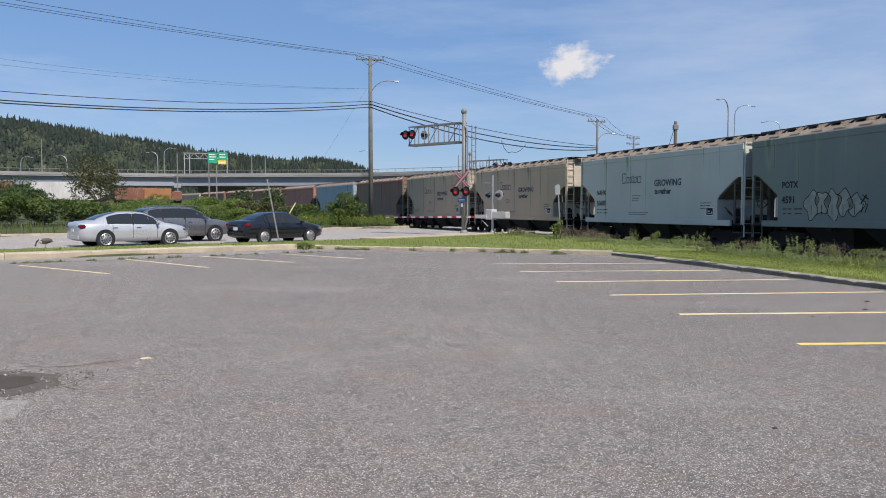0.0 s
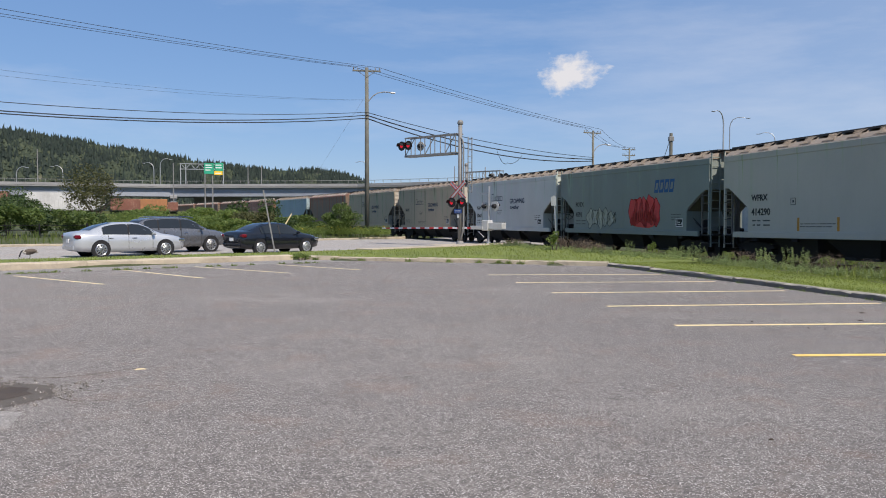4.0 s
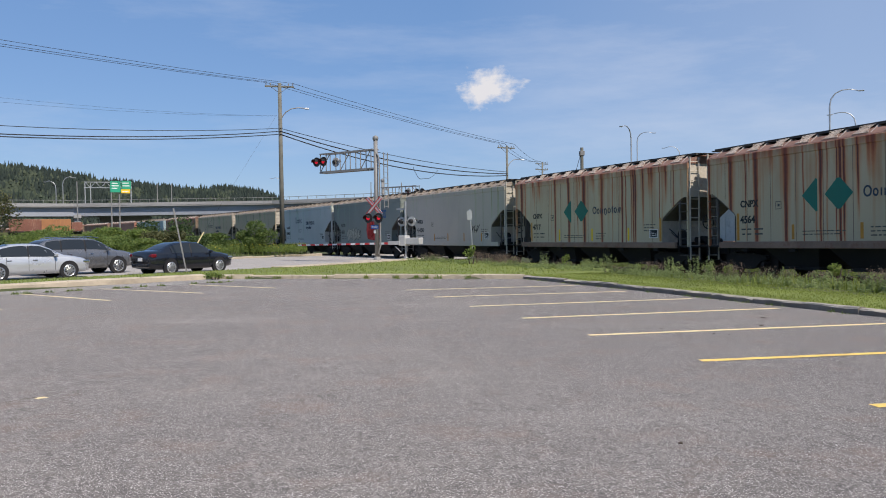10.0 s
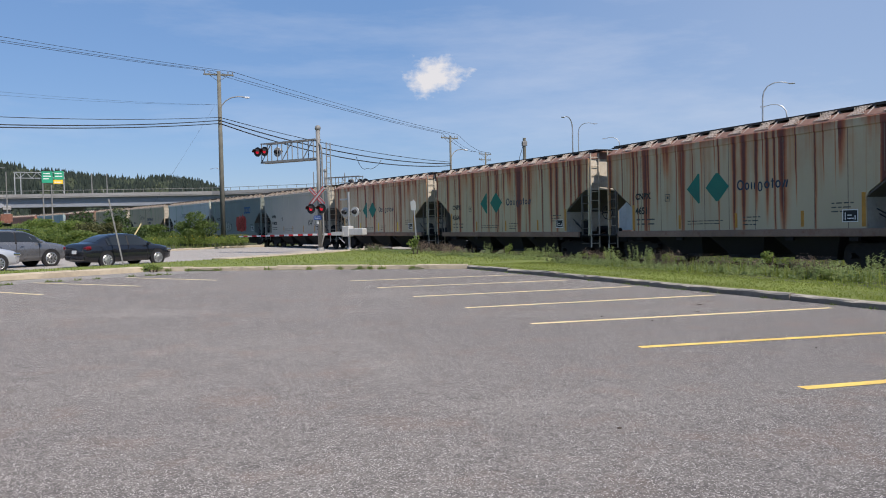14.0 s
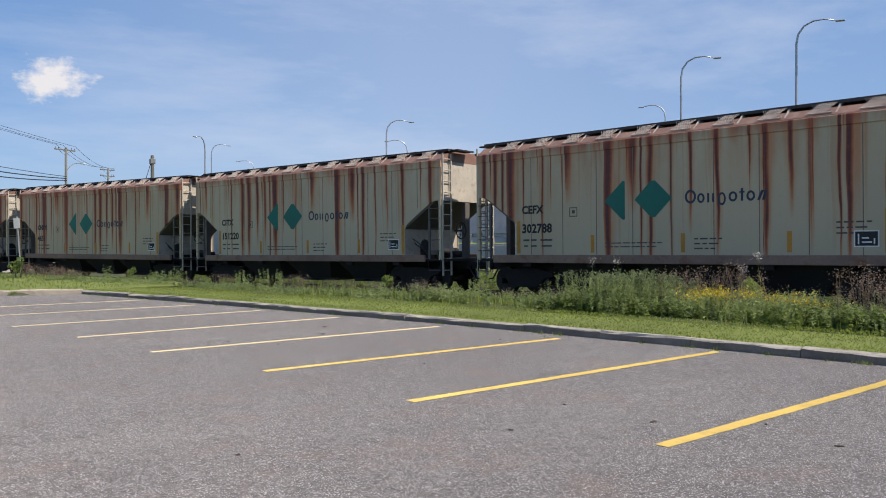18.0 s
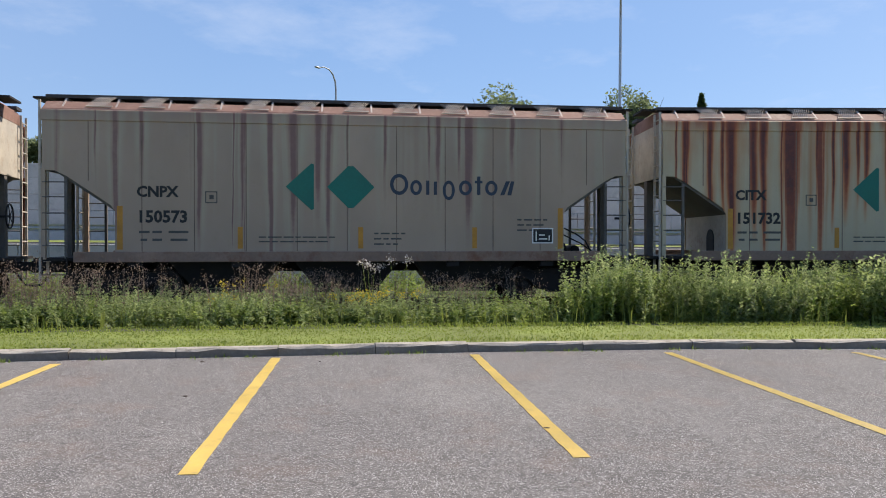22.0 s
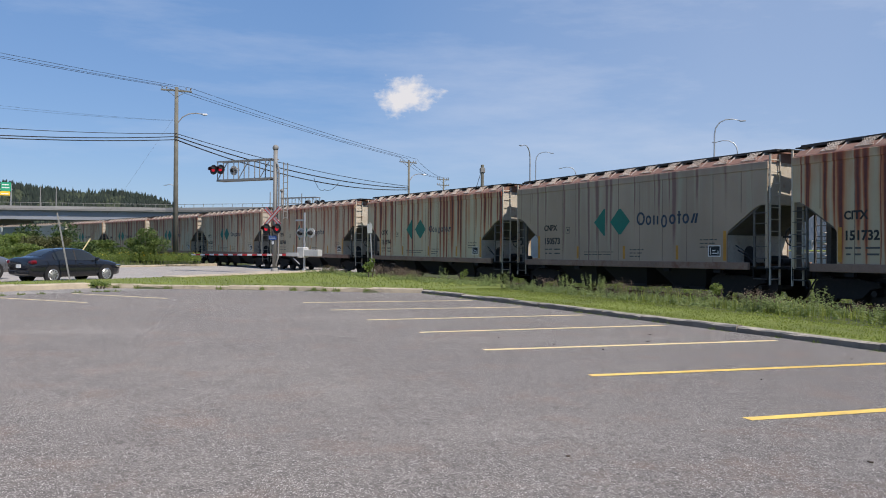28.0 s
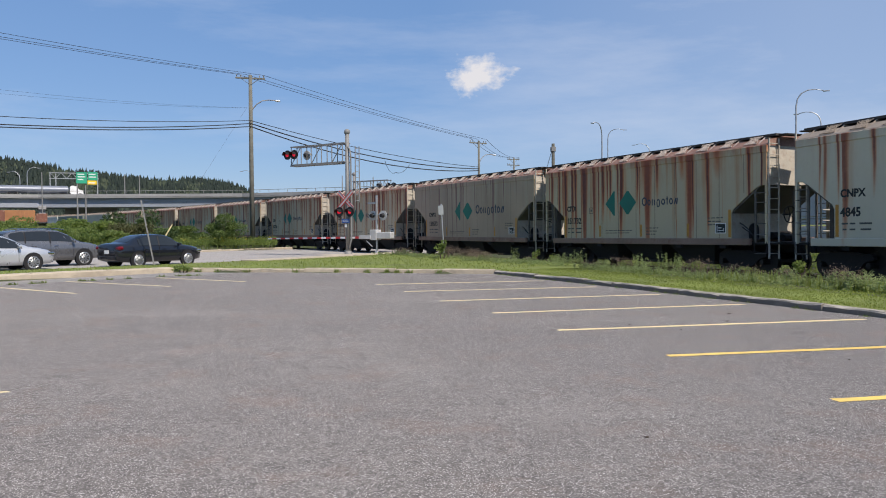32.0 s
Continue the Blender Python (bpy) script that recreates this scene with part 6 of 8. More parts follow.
def tree(x, y, z, r, h, trunk, n, leaf, mat, label, seed, lumps=14):
    rng = np.random.default_rng(seed)
    t = thing("tree", label, "tree", pose(x, y, z), group="trees")
    bm = bmesh.new()
    tube(bm, (0, 0, -0.2), (0.1, 0, trunk), min(0.16, h * 0.018), 8, min(0.1, h * 0.012))
    part("trunk", bm, M["bark"], t)
    for k in range(7):
        a, q = rng.uniform(0, math.tau), rng.uniform(0.5, 0.9)
        b = bmesh.new()
        p0, p1 = Vector((0.08, 0, trunk * rng.uniform(0.7, 1.0))), Vector((r * q * math.cos(a), r * q * math.sin(a), trunk + (h - trunk) * rng.uniform(0.3, 0.85)))
        mid = p0.lerp(p1, 0.5) + Vector((0, 0, 0.2))
        chain(b, [p0, mid, p1], min(0.06, h * 0.008), 6, min(0.015, h * 0.003))
        part("limb", b, M["bark"], t)
    pts = clump_points(rng, n, r, r, h - trunk * 0.8, lumps)
    pts[:, 2] += trunk * 0.8
    v, f = quads(rng, pts, leaf)
    add_leaves("crown", v, f, M[mat], t)
    return t


rng = np.random.default_rng(5)

# weeds between the mown strip and the track
def weed_zone(n, s0, s1, l0, l1, rng):
    s, l = rng.uniform(s0, s1, n), rng.uniform(min(l0, l1), max(l0, l1), n)
    p = np.array([on_line(a, b)[:] for a, b in zip(s, l)])
    p[:, 2] = ground_z(p[:, 0], p[:, 1]) - 0.02
    return p


for k, (n, s0, s1, l0, l1, h0, h1, mt, lb) in enumerate((
    (1200, -14, -2.5, 2.3, 5.0, 0.3, 0.7, "blade", "rough grass beside the track"),
    (5000, -3, 48, 3.2, 5.4, 0.05, 0.2, "blade", "short rough grass between the weeds"),
    (1700, 5, 24, 3.4, 5.3, 0.15, 0.45, "blade", "wispy tall grass among the weeds"),
    (900, -3, 6, 3.2, 5.0, 0.15, 0.42, "blade", "wispy tall grass among the weeds"),
    (3500, -34, -14, 2.3, 6.5, 0.5, 1.1, "blade", "tall rough grass beside the track"),
    (6000, -34, 45, -2.4, -9.0, 0.3, 0.8, "blade", "rough grass beyond the track"),
    (5000, -34, 45, 1.9, 2.6, 0.08, 0.3, "blade_dark", "grass growing on the edge of the ballast"),
)):
    b = weed_zone(n, s0, s1, l0, l1, rng)
    add_blades("weeds", rng, b, rng.uniform(h0, h1, n), 0.011, M[mt], lb)


def verge_spots(n, s0, s1, l0, l1, clump=10, loose=0.3, edge=3.05):
    """Clumped places between the track and the mown strip, none on the strip."""
    m = max(4, n // clump)
    seeds = weed_zone(m, s0, s1, l0, l1, rng)
    pick = rng.integers(0, m, n * 2)
    p = seeds[pick] + rng.normal(size=(n * 2, 3)) * [loose, loose, 0]
    ok = (far_from(p[:, 0], p[:, 1], KERB_R) > edge + rng.uniform(-0.1, 0.55, n * 2)) & (far_from(p[:, 0], p[:, 1], RAIL_PLAN) > 1.9)
    p, pick = p[ok][:n], pick[ok][:n]
    p[:, 2] = ground_z(p[:, 0], p[:, 1]) - 0.02
    return p, rng.uniform(0, 1, m)[pick]


def stems(name, spots, h0, h1, leaves, length, width, mat, label, rise=0.6, low=0.1, tip="", heads=14, head_size=0.022, spread=0.06, stem_mat=""):
    """Plants with an upright stem and pointed leaves set round it, shorter towards the top."""
    base, tall = spots
    n = len(base)
    h = h0 + (h1 - h0) * np.clip(tall * 0.65 + rng.uniform(0, 0.45, n), 0, 1.1)
    lean = rng.normal(size=(n, 2)) * 0.12
    k = low + (1 - low) * rng.uniform(0, 1, (n, leaves)) ** 0.8
    a = rng.uniform(0, math.tau, (n, leaves))
    up = rise + 0.5 * rng.normal(size=(n, leaves)) * 0.5
    d = np.stack([np.cos(a), np.sin(a), up], -1)
    d /= np.linalg.norm(d, axis=-1)[..., None]
    side = np.stack([-np.sin(a), np.cos(a), 0.5 * rng.normal(size=a.shape)], -1)
    ln = (length * (1.15 - 0.65 * k) * rng.uniform(0.6, 1.3, k.shape))[..., None]
    root = base[:, None, :] + np.concatenate([lean[:, None, :] * (k * h[:, None])[..., None], (k * h[:, None])[..., None]], -1)
    mid = root + d * ln * 0.5
    end = root + d * ln - np.array([0, 0, 1.0]) * ln * 0.18
    v = np.stack([root, mid + side * ln * width, end, mid - side * ln * width], 2).reshape(-1, 3)
    f = np.arange(len(v)).reshape(-1, 4)
    add_leaves(name, v, f, M[mat], kind="stuff", label=label, category="weeds")
    top = base + np.concatenate([lean * h[:, None], h[:, None]], 1)
    if stem_mat:
        o = np.array([0.007, 0.0, 0.0])
        o2 = np.array([0.0, 0.007, 0.0])
        v = np.stack([base - o, base + o, top + o * 0.4, top - o * 0.4, base - o2, base + o2, top + o2 * 0.4, top - o2 * 0.4], 1).reshape(-1, 3)
        add_leaves(name + "_stems", v, np.arange(len(v)).reshape(-1, 4), M[stem_mat], kind="stuff", label="stems of the " + label, category="weeds")
    if tip:
        q = np.repeat(top, heads, 0) + rng.normal(size=(n * heads, 3)) * [spread, spread, spread * 0.8]
        v, f = quads(rng, q, head_size, 0.9)
        add_leaves(name + "_heads", v, f, M[tip], kind="stuff", label="heads of the " + label, category="flowers")


# low leafy plants behind the mown strip, tall brown seeding ones nearer to the track
stems("herbs", verge_spots(1500, -3, 14.5, 2.9, 5.3, 16, 0.4), 0.12, 0.6, 34, 0.09, 0.24, "leaf", "dense low leafy plants behind the mown strip", 0.35)
stems("herbs", verge_spots(1700, -3, 14.5, 3.2, 5.3, 28, 0.36), 0.1, 0.66, 36, 0.085, 0.22, "leaf_light", "pale leafy plants beside the track", 0.5)
stems("herbs", verge_spots(900, -3, 13.5, 2.3, 4.0, 22, 0.34), 0.25, 0.8, 30, 0.11, 0.18, "leaf_light", "tall pale leafy plants close to the track", 0.6)
stems("herbs", verge_spots(500, -3, 14.5, 3.2, 5.4, 14, 0.3), 0.1, 0.4, 16, 0.16, 0.3, "leaf_mid", "broad dark green leaves among the weeds", 0.25)
stems("seeding_weeds", verge_spots(400, -2.5, 13, 2.2, 4.1, 12, 0.34), 0.55, 1.2, 18, 0.07, 0.16, "dry", "tall brown seeding weeds beside the track", 0.9, 0.3, "dry", 22, 0.018, 0.075, "dry")
stems("seeding_weeds", verge_spots(500, -2.5, 14, 2.3, 4.4, 14, 0.4), 0.45, 0.95, 34, 0.08, 0.15, "leaf_grey", "grey-green seeding weeds beside the track", 0.9, 0.2, "dry", 10, 0.016, 0.06)
stems("umbels", verge_spots(11, -2, 15, 2.6, 4.2, 1, 0.2), 1.05, 1.42, 6, 0.10, 0.2, "leaf", "tall plants with white umbel flowers", 0.6, 0.1, "umbel", 46, 0.02, 0.06, "leaf")
stems("tall_weeds", verge_spots(420, 11.8, 14.4, 2.8, 5.0, 14, 0.26), 0.6, 0.95, 46, 0.11, 0.13, "leaf_light", "feathery pale green weeds", 1.1, 0.05, "leaf_grey", 10, 0.03, 0.05)
stems("goldenrod", verge_spots(110, 8.4, 11.4, 3.4, 4.9, 12, 0.3), 0.35, 0.65, 26, 0.1, 0.14, "leaf_light", "yellow goldenrod beside the track", 0.8, 0.1, "flower", 16, 0.02, 0.06)
stems("goldenrod", verge_spots(40, -2, 6, 3.0, 4.8, 6, 0.3), 0.45, 0.8, 20, 0.1, 0.12, "leaf_light", "yellow goldenrod beside the track", 0.8, 0.1, "flower", 16, 0.02, 0.05)
stems("tall_weeds", verge_spots(1500, -14.8, -3.4, 2.5, 5.2, 24, 0.32, 2.9), 0.5, 1.5, 60, 0.12, 0.17, "leaf_light", "dense tall pale green weeds beside the track", 0.8, 0.02)
stems("tall_weeds", verge_spots(900, -14.8, -3.0, 2.6, 5.4, 20, 0.34, 2.9), 0.35, 1.3, 50, 0.12, 0.2, "leaf", "dense green weeds beside the track", 0.7, 0.02)
stems("tall_weeds", verge_spots(500, -14.8, -3.2, 3.4, 5.4, 20, 0.34, 2.9), 0.3, 0.9, 40, 0.12, 0.2, "leaf_grey", "grey-green weeds at the edge of the mown strip", 0.7, 0.02)
stems("tall_weeds", verge_spots(1500, -32, -14, 2.8, 7.5, 12, 0.35, 1.5), 0.8, 1.55, 46, 0.14, 0.18, "leaf", "dense tall green weeds at the end of the verge", 0.8, 0.05)
stems("goldenrod", verge_spots(60, -20, -12, 3.5, 6.0, 6, 0.3, 2.0), 0.9, 1.4, 16, 0.12, 0.14, "leaf", "yellow goldenrod beside the track", 0.8, 0.1, "flower", 22, 0.025, 0.07)
# thinner, patchy growth towards the crossing
stems("herbs", verge_spots(2000, 14, 50, 3.1, 5.4, 24, 0.45), 0.05, 0.30, 20, 0.10, 0.22, "leaf_light", "patchy low plants between mown grass and track", 0.5)
stems("herbs", verge_spots(450, 13, 21, 2.6, 5.2, 14, 0.4), 0.12, 0.5, 24, 0.12, 0.2, "leaf_light", "loose pale plants behind the mown strip", 0.5)
stems("herbs", verge_spots(520, 14, 50, 2.9, 4.8, 20, 0.3), 0.15, 0.5, 26, 0.10, 0.16, "leaf_grey", "patchy grey-green weeds beside the track", 0.8, 0.1, "dry", 8, 0.02, 0.06)
stems("seeding_weeds", verge_spots(200, 15, 46, 2.8, 4.4, 18, 0.22), 0.35, 0.75, 12, 0.07, 0.16, "dry", "brown seeding weeds beside the track", 0.9, 0.3, "dry", 20, 0.018, 0.07, "dry")
stems("tall_weeds", verge_spots(130, 15, 44, 2.7, 4.3, 13, 0.12), 0.4, 0.95, 44, 0.10, 0.2, "leaf_light", "tall leafy weeds standing above the grass", 0.5, 0.15)
# beyond the track
_b = weed_zone(2200, -24, 46, -2.5, -5.5, rng)
stems("far_weeds", (_b, rng.uniform(0, 1, len(_b))), 0.45, 1.1, 22, 0.17, 0.2, "leaf", "green weeds beyond the track", 0.7)
for k, s in enumerate((22, 26, 30.5, 36, 41)):
    p = on_line(s, 3.2 + 0.4 * (k % 2))
    shrub(p.x, p.y, 0.0, 0.32, 0.5 + 0.25 * (k % 3 == 0), 260, 0.045, "leaf", "small leafy sapling among the weeds", 60 + k, 5)
shrub(15.2, -9.5, 0.0, 0.8, 1.5, 2600, 0.045, "leaf_light", "loose pale green shrub beside the track", 71, 12)
shrub(15.5, -12.3, 0.0, 0.9, 1.8, 3000, 0.045, "leaf_light", "loose pale green shrub beside the track", 77, 12)
shrub(14.7, -13.3, 0.0, 1.1, 1.6, 4200, 0.045, "leaf", "dense green shrub at the end of the verge", 72, 14)
shrub(13.9, -15.5, 0.0, 1.6, 1.7, 5200, 0.05, "leaf", "dense green shrub at the end of the verge", 73)
shrub(15.9, -14.6, 0.0, 1.2, 2.1, 4200, 0.045, "leaf_light", "dense pale shrub at the end of the verge", 74)
tree(15.6, -10.9, 0.05, 0.85, 2.95, 1.0, 2300, 0.05, "leaf_light", "slender young tree among the weeds", 75, 9)
p = (5.3, 38.3)
shrub(*p, 0.1, 0.4, 1.0, 260, 0.06, "leaf", "leafy weed climbing a sign post", 76, 5)

shrub(-5.6, 31.0, 0.0, 0.4, 0.3, 260, 0.05, "leaf", "leafy weed in the gap between two kerbs", 79, 7)

# mown grass blades on the verges
n = 52000
u = rng.uniform(0, 1, n)
kr = np.array(resample(KERB_R, 0.25))
i = (u * (len(kr) - 1)).astype(int)
fr = (u * (len(kr) - 1) - i)[:, None]
kp = kr[i] * (1 - fr) + kr[np.minimum(i + 1, len(kr) - 1)] * fr
t = kr[np.minimum(i + 1, len(kr) - 1)] - kr[np.maximum(i - 1, 0)]
t /= np.linalg.norm(t, axis=1)[:, None]
w = rng.uniform(0.18, 2.9, n) + 0.25 * rng.normal(size=n) * (rng.uniform(0, 1, n) > 0.7)
w = np.maximum(w, 0.17)
b = np.stack([kp[:, 0] - t[:, 1] * w, kp[:, 1] + t[:, 0] * w, np.full(n, 0.13)], 1)
add_blades("mown_blades", rng, b, rng.uniform(0.012, 0.034, n) * np.where(w < 0.3, 1.4, 1.0), 0.009, M["blade"], "short mown grass on the verge", lean=0.8)
n = 45000
gx, gy = rng.uniform(-28, 9, n), rng.uniform(14, 46, n)
ok = inside(gx, gy, [(5.9, 27.2), (9.0, 30.5), (8.2, 38.0), (5.6, 44.5), (2.6, 46.0), (0.4, 43.9), (-6.0, 36.7), (-16.2, 28.5), (-30.0, 17.0), (-26.2, 13.8), (-14.0, 24.7), (-6.1, 31.7), (0.6, 29.65)])
b = np.stack([gx[ok], gy[ok], np.full(ok.sum(), 0.125)], 1)
add_blades("mown_blades", rng, b, rng.uniform(0.03, 0.09, len(b)), 0.012, M["blade"], "short mown grass on the island", lean=0.8)
# tufts in the kerb joints and the crack before the road kerb
def tufts(pts, n, h, name="kerb_tufts", label="weeds growing in the kerb joints"):
    c = np.array([pts[k] for k in rng.integers(0, len(pts), n)])
    b = np.stack([c[:, 0] + rng.normal(size=n) * 0.07, c[:, 1] + rng.normal(size=n) * 0.07, np.full(n, 0.0)], 1)
    add_blades(name, rng, b, rng.uniform(0.2, 1, n) ** 2 * h, 0.009, M["leaf"], label, "weeds", 1.1)


_e = offset(resample(KERB_R, 0.4), -0.03)
tufts([q for q in _e if rng.uniform() < 0.5], 1500, 0.07)
tufts([q for q in offset(resample(KERB_F, 0.4), 0.05) if rng.uniform() < 0.25], 900, 0.2)
tufts([q for q in resample([(-12.6, 22.9), (-5.6, 28.6), (-3.6, 29.6)], 0.3) if rng.uniform() < 0.6], 1300, 0.10, "crack_weeds", "weeds growing in a long asphalt crack")
tufts([(12.3, -9.2), (11.6, -9.0), (11.0, -8.8), (10.2, -8.6), (9.4, -8.3), (8.8, -8.1)], 900, 0.25)
tufts(resample([(12.3, -9.3), (8.9, -8.05), (6.0, -7.9)], 0.2), 2600, 0.2)
n = 12000
gx, gy = rng.uniform(0, 16, n), rng.uniform(-15, -8, n)
ok = inside(gx, gy, END_GRASS)
add_blades("mown_blades", rng, np.stack([gx[ok], gy[ok], np.full(ok.sum(), 0.12)], 1), rng.uniform(0.04, 0.1, ok.sum()), 0.009, M["blade"], "short mown grass at the end of the car park", lean=0.8)

# beyond the road: verge, bushes, tree
n = 26000
gx, gy = rng.uniform(-60, 0, n), rng.uniform(17, 80, n)
d = far_from(gx, gy, ROAD_FAR)
ok = (d < 7) & inside(gx, gy, ROAD_FAR + [(20, 120), (-90, 120), (-90, 17)]) & (far_from(gx, gy, RAIL_PLAN) > 2.6)
b = np.stack([gx[ok], gy[ok], ground_z(gx[ok], gy[ok])], 1)
add_blades("verge_grass", rng, b, rng.uniform(0.2, 0.6, len(b)), 0.03, M["blade_dark"], "rough grass on the far verge of the road")
spots = [(-31.5, 49.0, 2.2, 3.0), (-28.5, 51.8, 2.0, 2.5), (-25.5, 55.0, 1.8, 2.2), (-30.0, 58.0, 2.4, 3.0), (-35.0, 44.5, 2.4, 3.4), (-38.0, 40.0, 2.4, 3.6), (-50, 33, 3.0, 3.2), (-45, 38, 3.2, 3.8), (-41, 42.5, 3.0, 3.6), (-37.5, 47, 2.8, 3.4), (-33.5, 50, 2.6, 3.6), (-31, 53.5, 2.2, 2.6), (-33.0, 57.0, 3.0, 3.6), (-26.5, 57.5, 2.2, 2.1), (-23.0, 60.5, 2.2, 2.4), (-24.5, 65.0, 2.8, 2.9), (-19.5, 62.5, 2.2, 2.5), (-20.5, 69.0, 2.6, 3.0), (-16.5, 65.5, 2.0, 2.0), (-17.5, 73.5, 2.4, 2.3), (-13.8, 67.5, 1.8, 1.5), (-15.0, 79.0, 2.4, 1.7), (-12.0, 72.0, 1.6, 1.3), (-22.0, 78.0, 3.0, 3.8), (-28.0, 72.0, 3.0, 3.2), (-21.0, 88.0, 3.2, 4.0), (-28.0, 90.0, 3.5, 4.4), (-36.0, 96.0, 4.0, 4.6), (-40.0, 70.0, 3.6, 3.6), (-48.0, 62.0, 4.0, 4.2), (-46.0, 84.0, 4.0, 4.4), (-58.0, 74.0, 4.5, 4.6), (-58.0, 50.0, 4.0, 4.4), (-70.0, 62.0, 5.0, 5.0), (-62.0, 98.0, 4.0, 4.2), (-80.0, 84.0, 5.0, 4.6)]
for k, (x, y, r, h) in enumerate(spots):
    if -24 < math.degrees(math.atan2(x, y)) < -13.5 and y > 58:
        h *= 0.66
    green = "leaf" if -24 < math.degrees(math.atan2(x, y)) < -13.5 else ("leaf_dark", "leaf_mid", "leaf_mid", "leaf_dark", "leaf_olive")[k % 5]
    shrub(x, y, float(ground_z(x, y)), r, h, 3400, 0.1 if y < 75 else 0.14, "leaf_dark" if x < -29 and y < 64 else green, "dense green bushes on the far verge", 100 + k, 10)
shrub(-8.3, 65.9, 0.3, 2.0, 2.6, 5600, 0.085, "leaf_mid", "rounded leafy bush beside the tracks", 140, 9)
b = np.array([(rng.uniform(-12.5, -4.5), rng.uniform(63.5, 67.5), 0.3) for _ in range(700)])
stems("verge_weeds", (b, rng.uniform(0, 1, len(b))), 0.35, 0.85, 20, 0.16, 0.2, "leaf", "green weeds at the foot of the pole", 0.6)
b = b[:110]
q = b + rng.normal(size=b.shape) * [0.1, 0.1, 0.12] + [0, 0, 0.6]
v, f = quads(rng, q, 0.06)
add_leaves("goldenrod", v, f, M["flower"], kind="stuff", label="yellow goldenrod at the foot of the pole", category="flowers")
tree(-29.0, 65.8, 0.3, 2.7, 6.0, 1.5, 4600, 0.095, "leaf_olive", "open small tree with thin foliage beyond the road", 150, 14)
fence = thing("verge_fence", "low dark wire fence along the far verge", "fence")
_fp = resample([(-42.0, 33.5), (-28.6, 49.6), (-22.0, 55.6)], 2.6)
for (x0, y0), (x1, y1) in zip(_fp, _fp[1:]):
    part("post", one(box, (x0, y0, 0.75), (0.08, 0.08, 1.1)), M["black"], fence)
    bm = bmesh.new()
    for z in (0.55, 0.85, 1.18):
        tube(bm, (x0, y0, z), (x1, y1, z), 0.02, 5)
    part("wire", bm, M["black"], fence)

# trees behind the retaining wall
for k, (x, y, top, r) in enumerate(((58.0, 0.5, 11.4, 3.4), (57.0, -1.8, 10.4, 2.6), (61.9, -6.9, 14.6, 3.8), (60.1, -16.4, 14.0, 3.0), (61.6, 8.4, 10.6, 3.6), (58.0, 5.0, 9.4, 3.2), (54.8, -6.9, 11.8, 3.4), (55.0, -2.5, 9.0, 3.0), (64.0, -29.0, 12.4, 2.4), (66.0, -33.0, 12.2, 2.4), (58.0, 14.0, 9.0, 3.2), (52.0, 24.0, 8.8, 3.0), (50.0, -24.0, 9.8, 2.6), (56.0, -45.0, 10.0, 3.4))):
    tree(x, y, 4.6, r, top - 4.6, 2.2, 6500, 0.15, "leaf_grey", "broad leafy tree behind the retaining wall", 200 + k, 12)
fir = thing("fir_tree", "narrow dark fir behind the retaining wall", "tree", pose(58.5, -21.3, 4.6))
part("trunk", one(tube, (0, 0, -0.2), (0, 0, 6.6), 0.14, 8, 0.05), M["bark"], fir)
k = rng.uniform(0.12, 1, 3600)
a = rng.uniform(0, math.tau, 3600)
rad = np.minimum(1.7, 0.05 + (1 - k) * 2.8) * rng.uniform(0.1, 1, 3600) * (0.75 + 0.25 * np.sin(k * 50))
v, f = quads(rng, np.stack([rad * np.cos(a), rad * np.sin(a), k * 8.2 - rad * 0.3], 1), 0.2)
add_leaves("crown", v, f, M["leaf_dark"], fir)

# ---- the wooded hill ----
HILL = [(-75, 57), (-50, 56), (-36, 58), (-30, 55), (-23, 46), (-16, 36.5), (-12, 32.5), (-9.5, 33.5), (-7.5, 31.5), (-6.2, 28), (-5.0, 21), (-3.5, 12), (-1.0, 5), (4, 4), (14, 4)]


def hill_z(az, d):
    ridge = np.interp(np.degrees(az), [a for a, _ in HILL], [h for _, h in HILL]) - 5
    k = np.clip((d - 300) / 240, 0, 1)
    return np.maximum(0, ridge) * (k * k * (3 - 2 * k)) * np.clip((900 - d) / 300, 0, 1) + 1.5


_az, _dd = np.radians(np.linspace(-75, 14, 120)), np.linspace(280, 900, 32)
ga, gd = np.meshgrid(_az, _dd)
hz = hill_z(ga, gd) + 1.5 * np.sin(ga * 90) * np.sin(gd * 0.05)
verts = np.stack([np.sin(ga) * gd, np.cos(ga) * gd, hz], -1).reshape(-1, 3)
idx = np.arange(verts.shape[0]).reshape(gd.shape)
faces = np.stack([idx[:-1, :-1], idx[:-1, 1:], idx[1:, 1:], idx[1:, :-1]], -1).reshape(-1, 4)
mesh_np("hillside", verts.tolist(), faces.tolist(), M["hillside"], kind="structure", label="wooded hillside beyond the highway", category="hill")


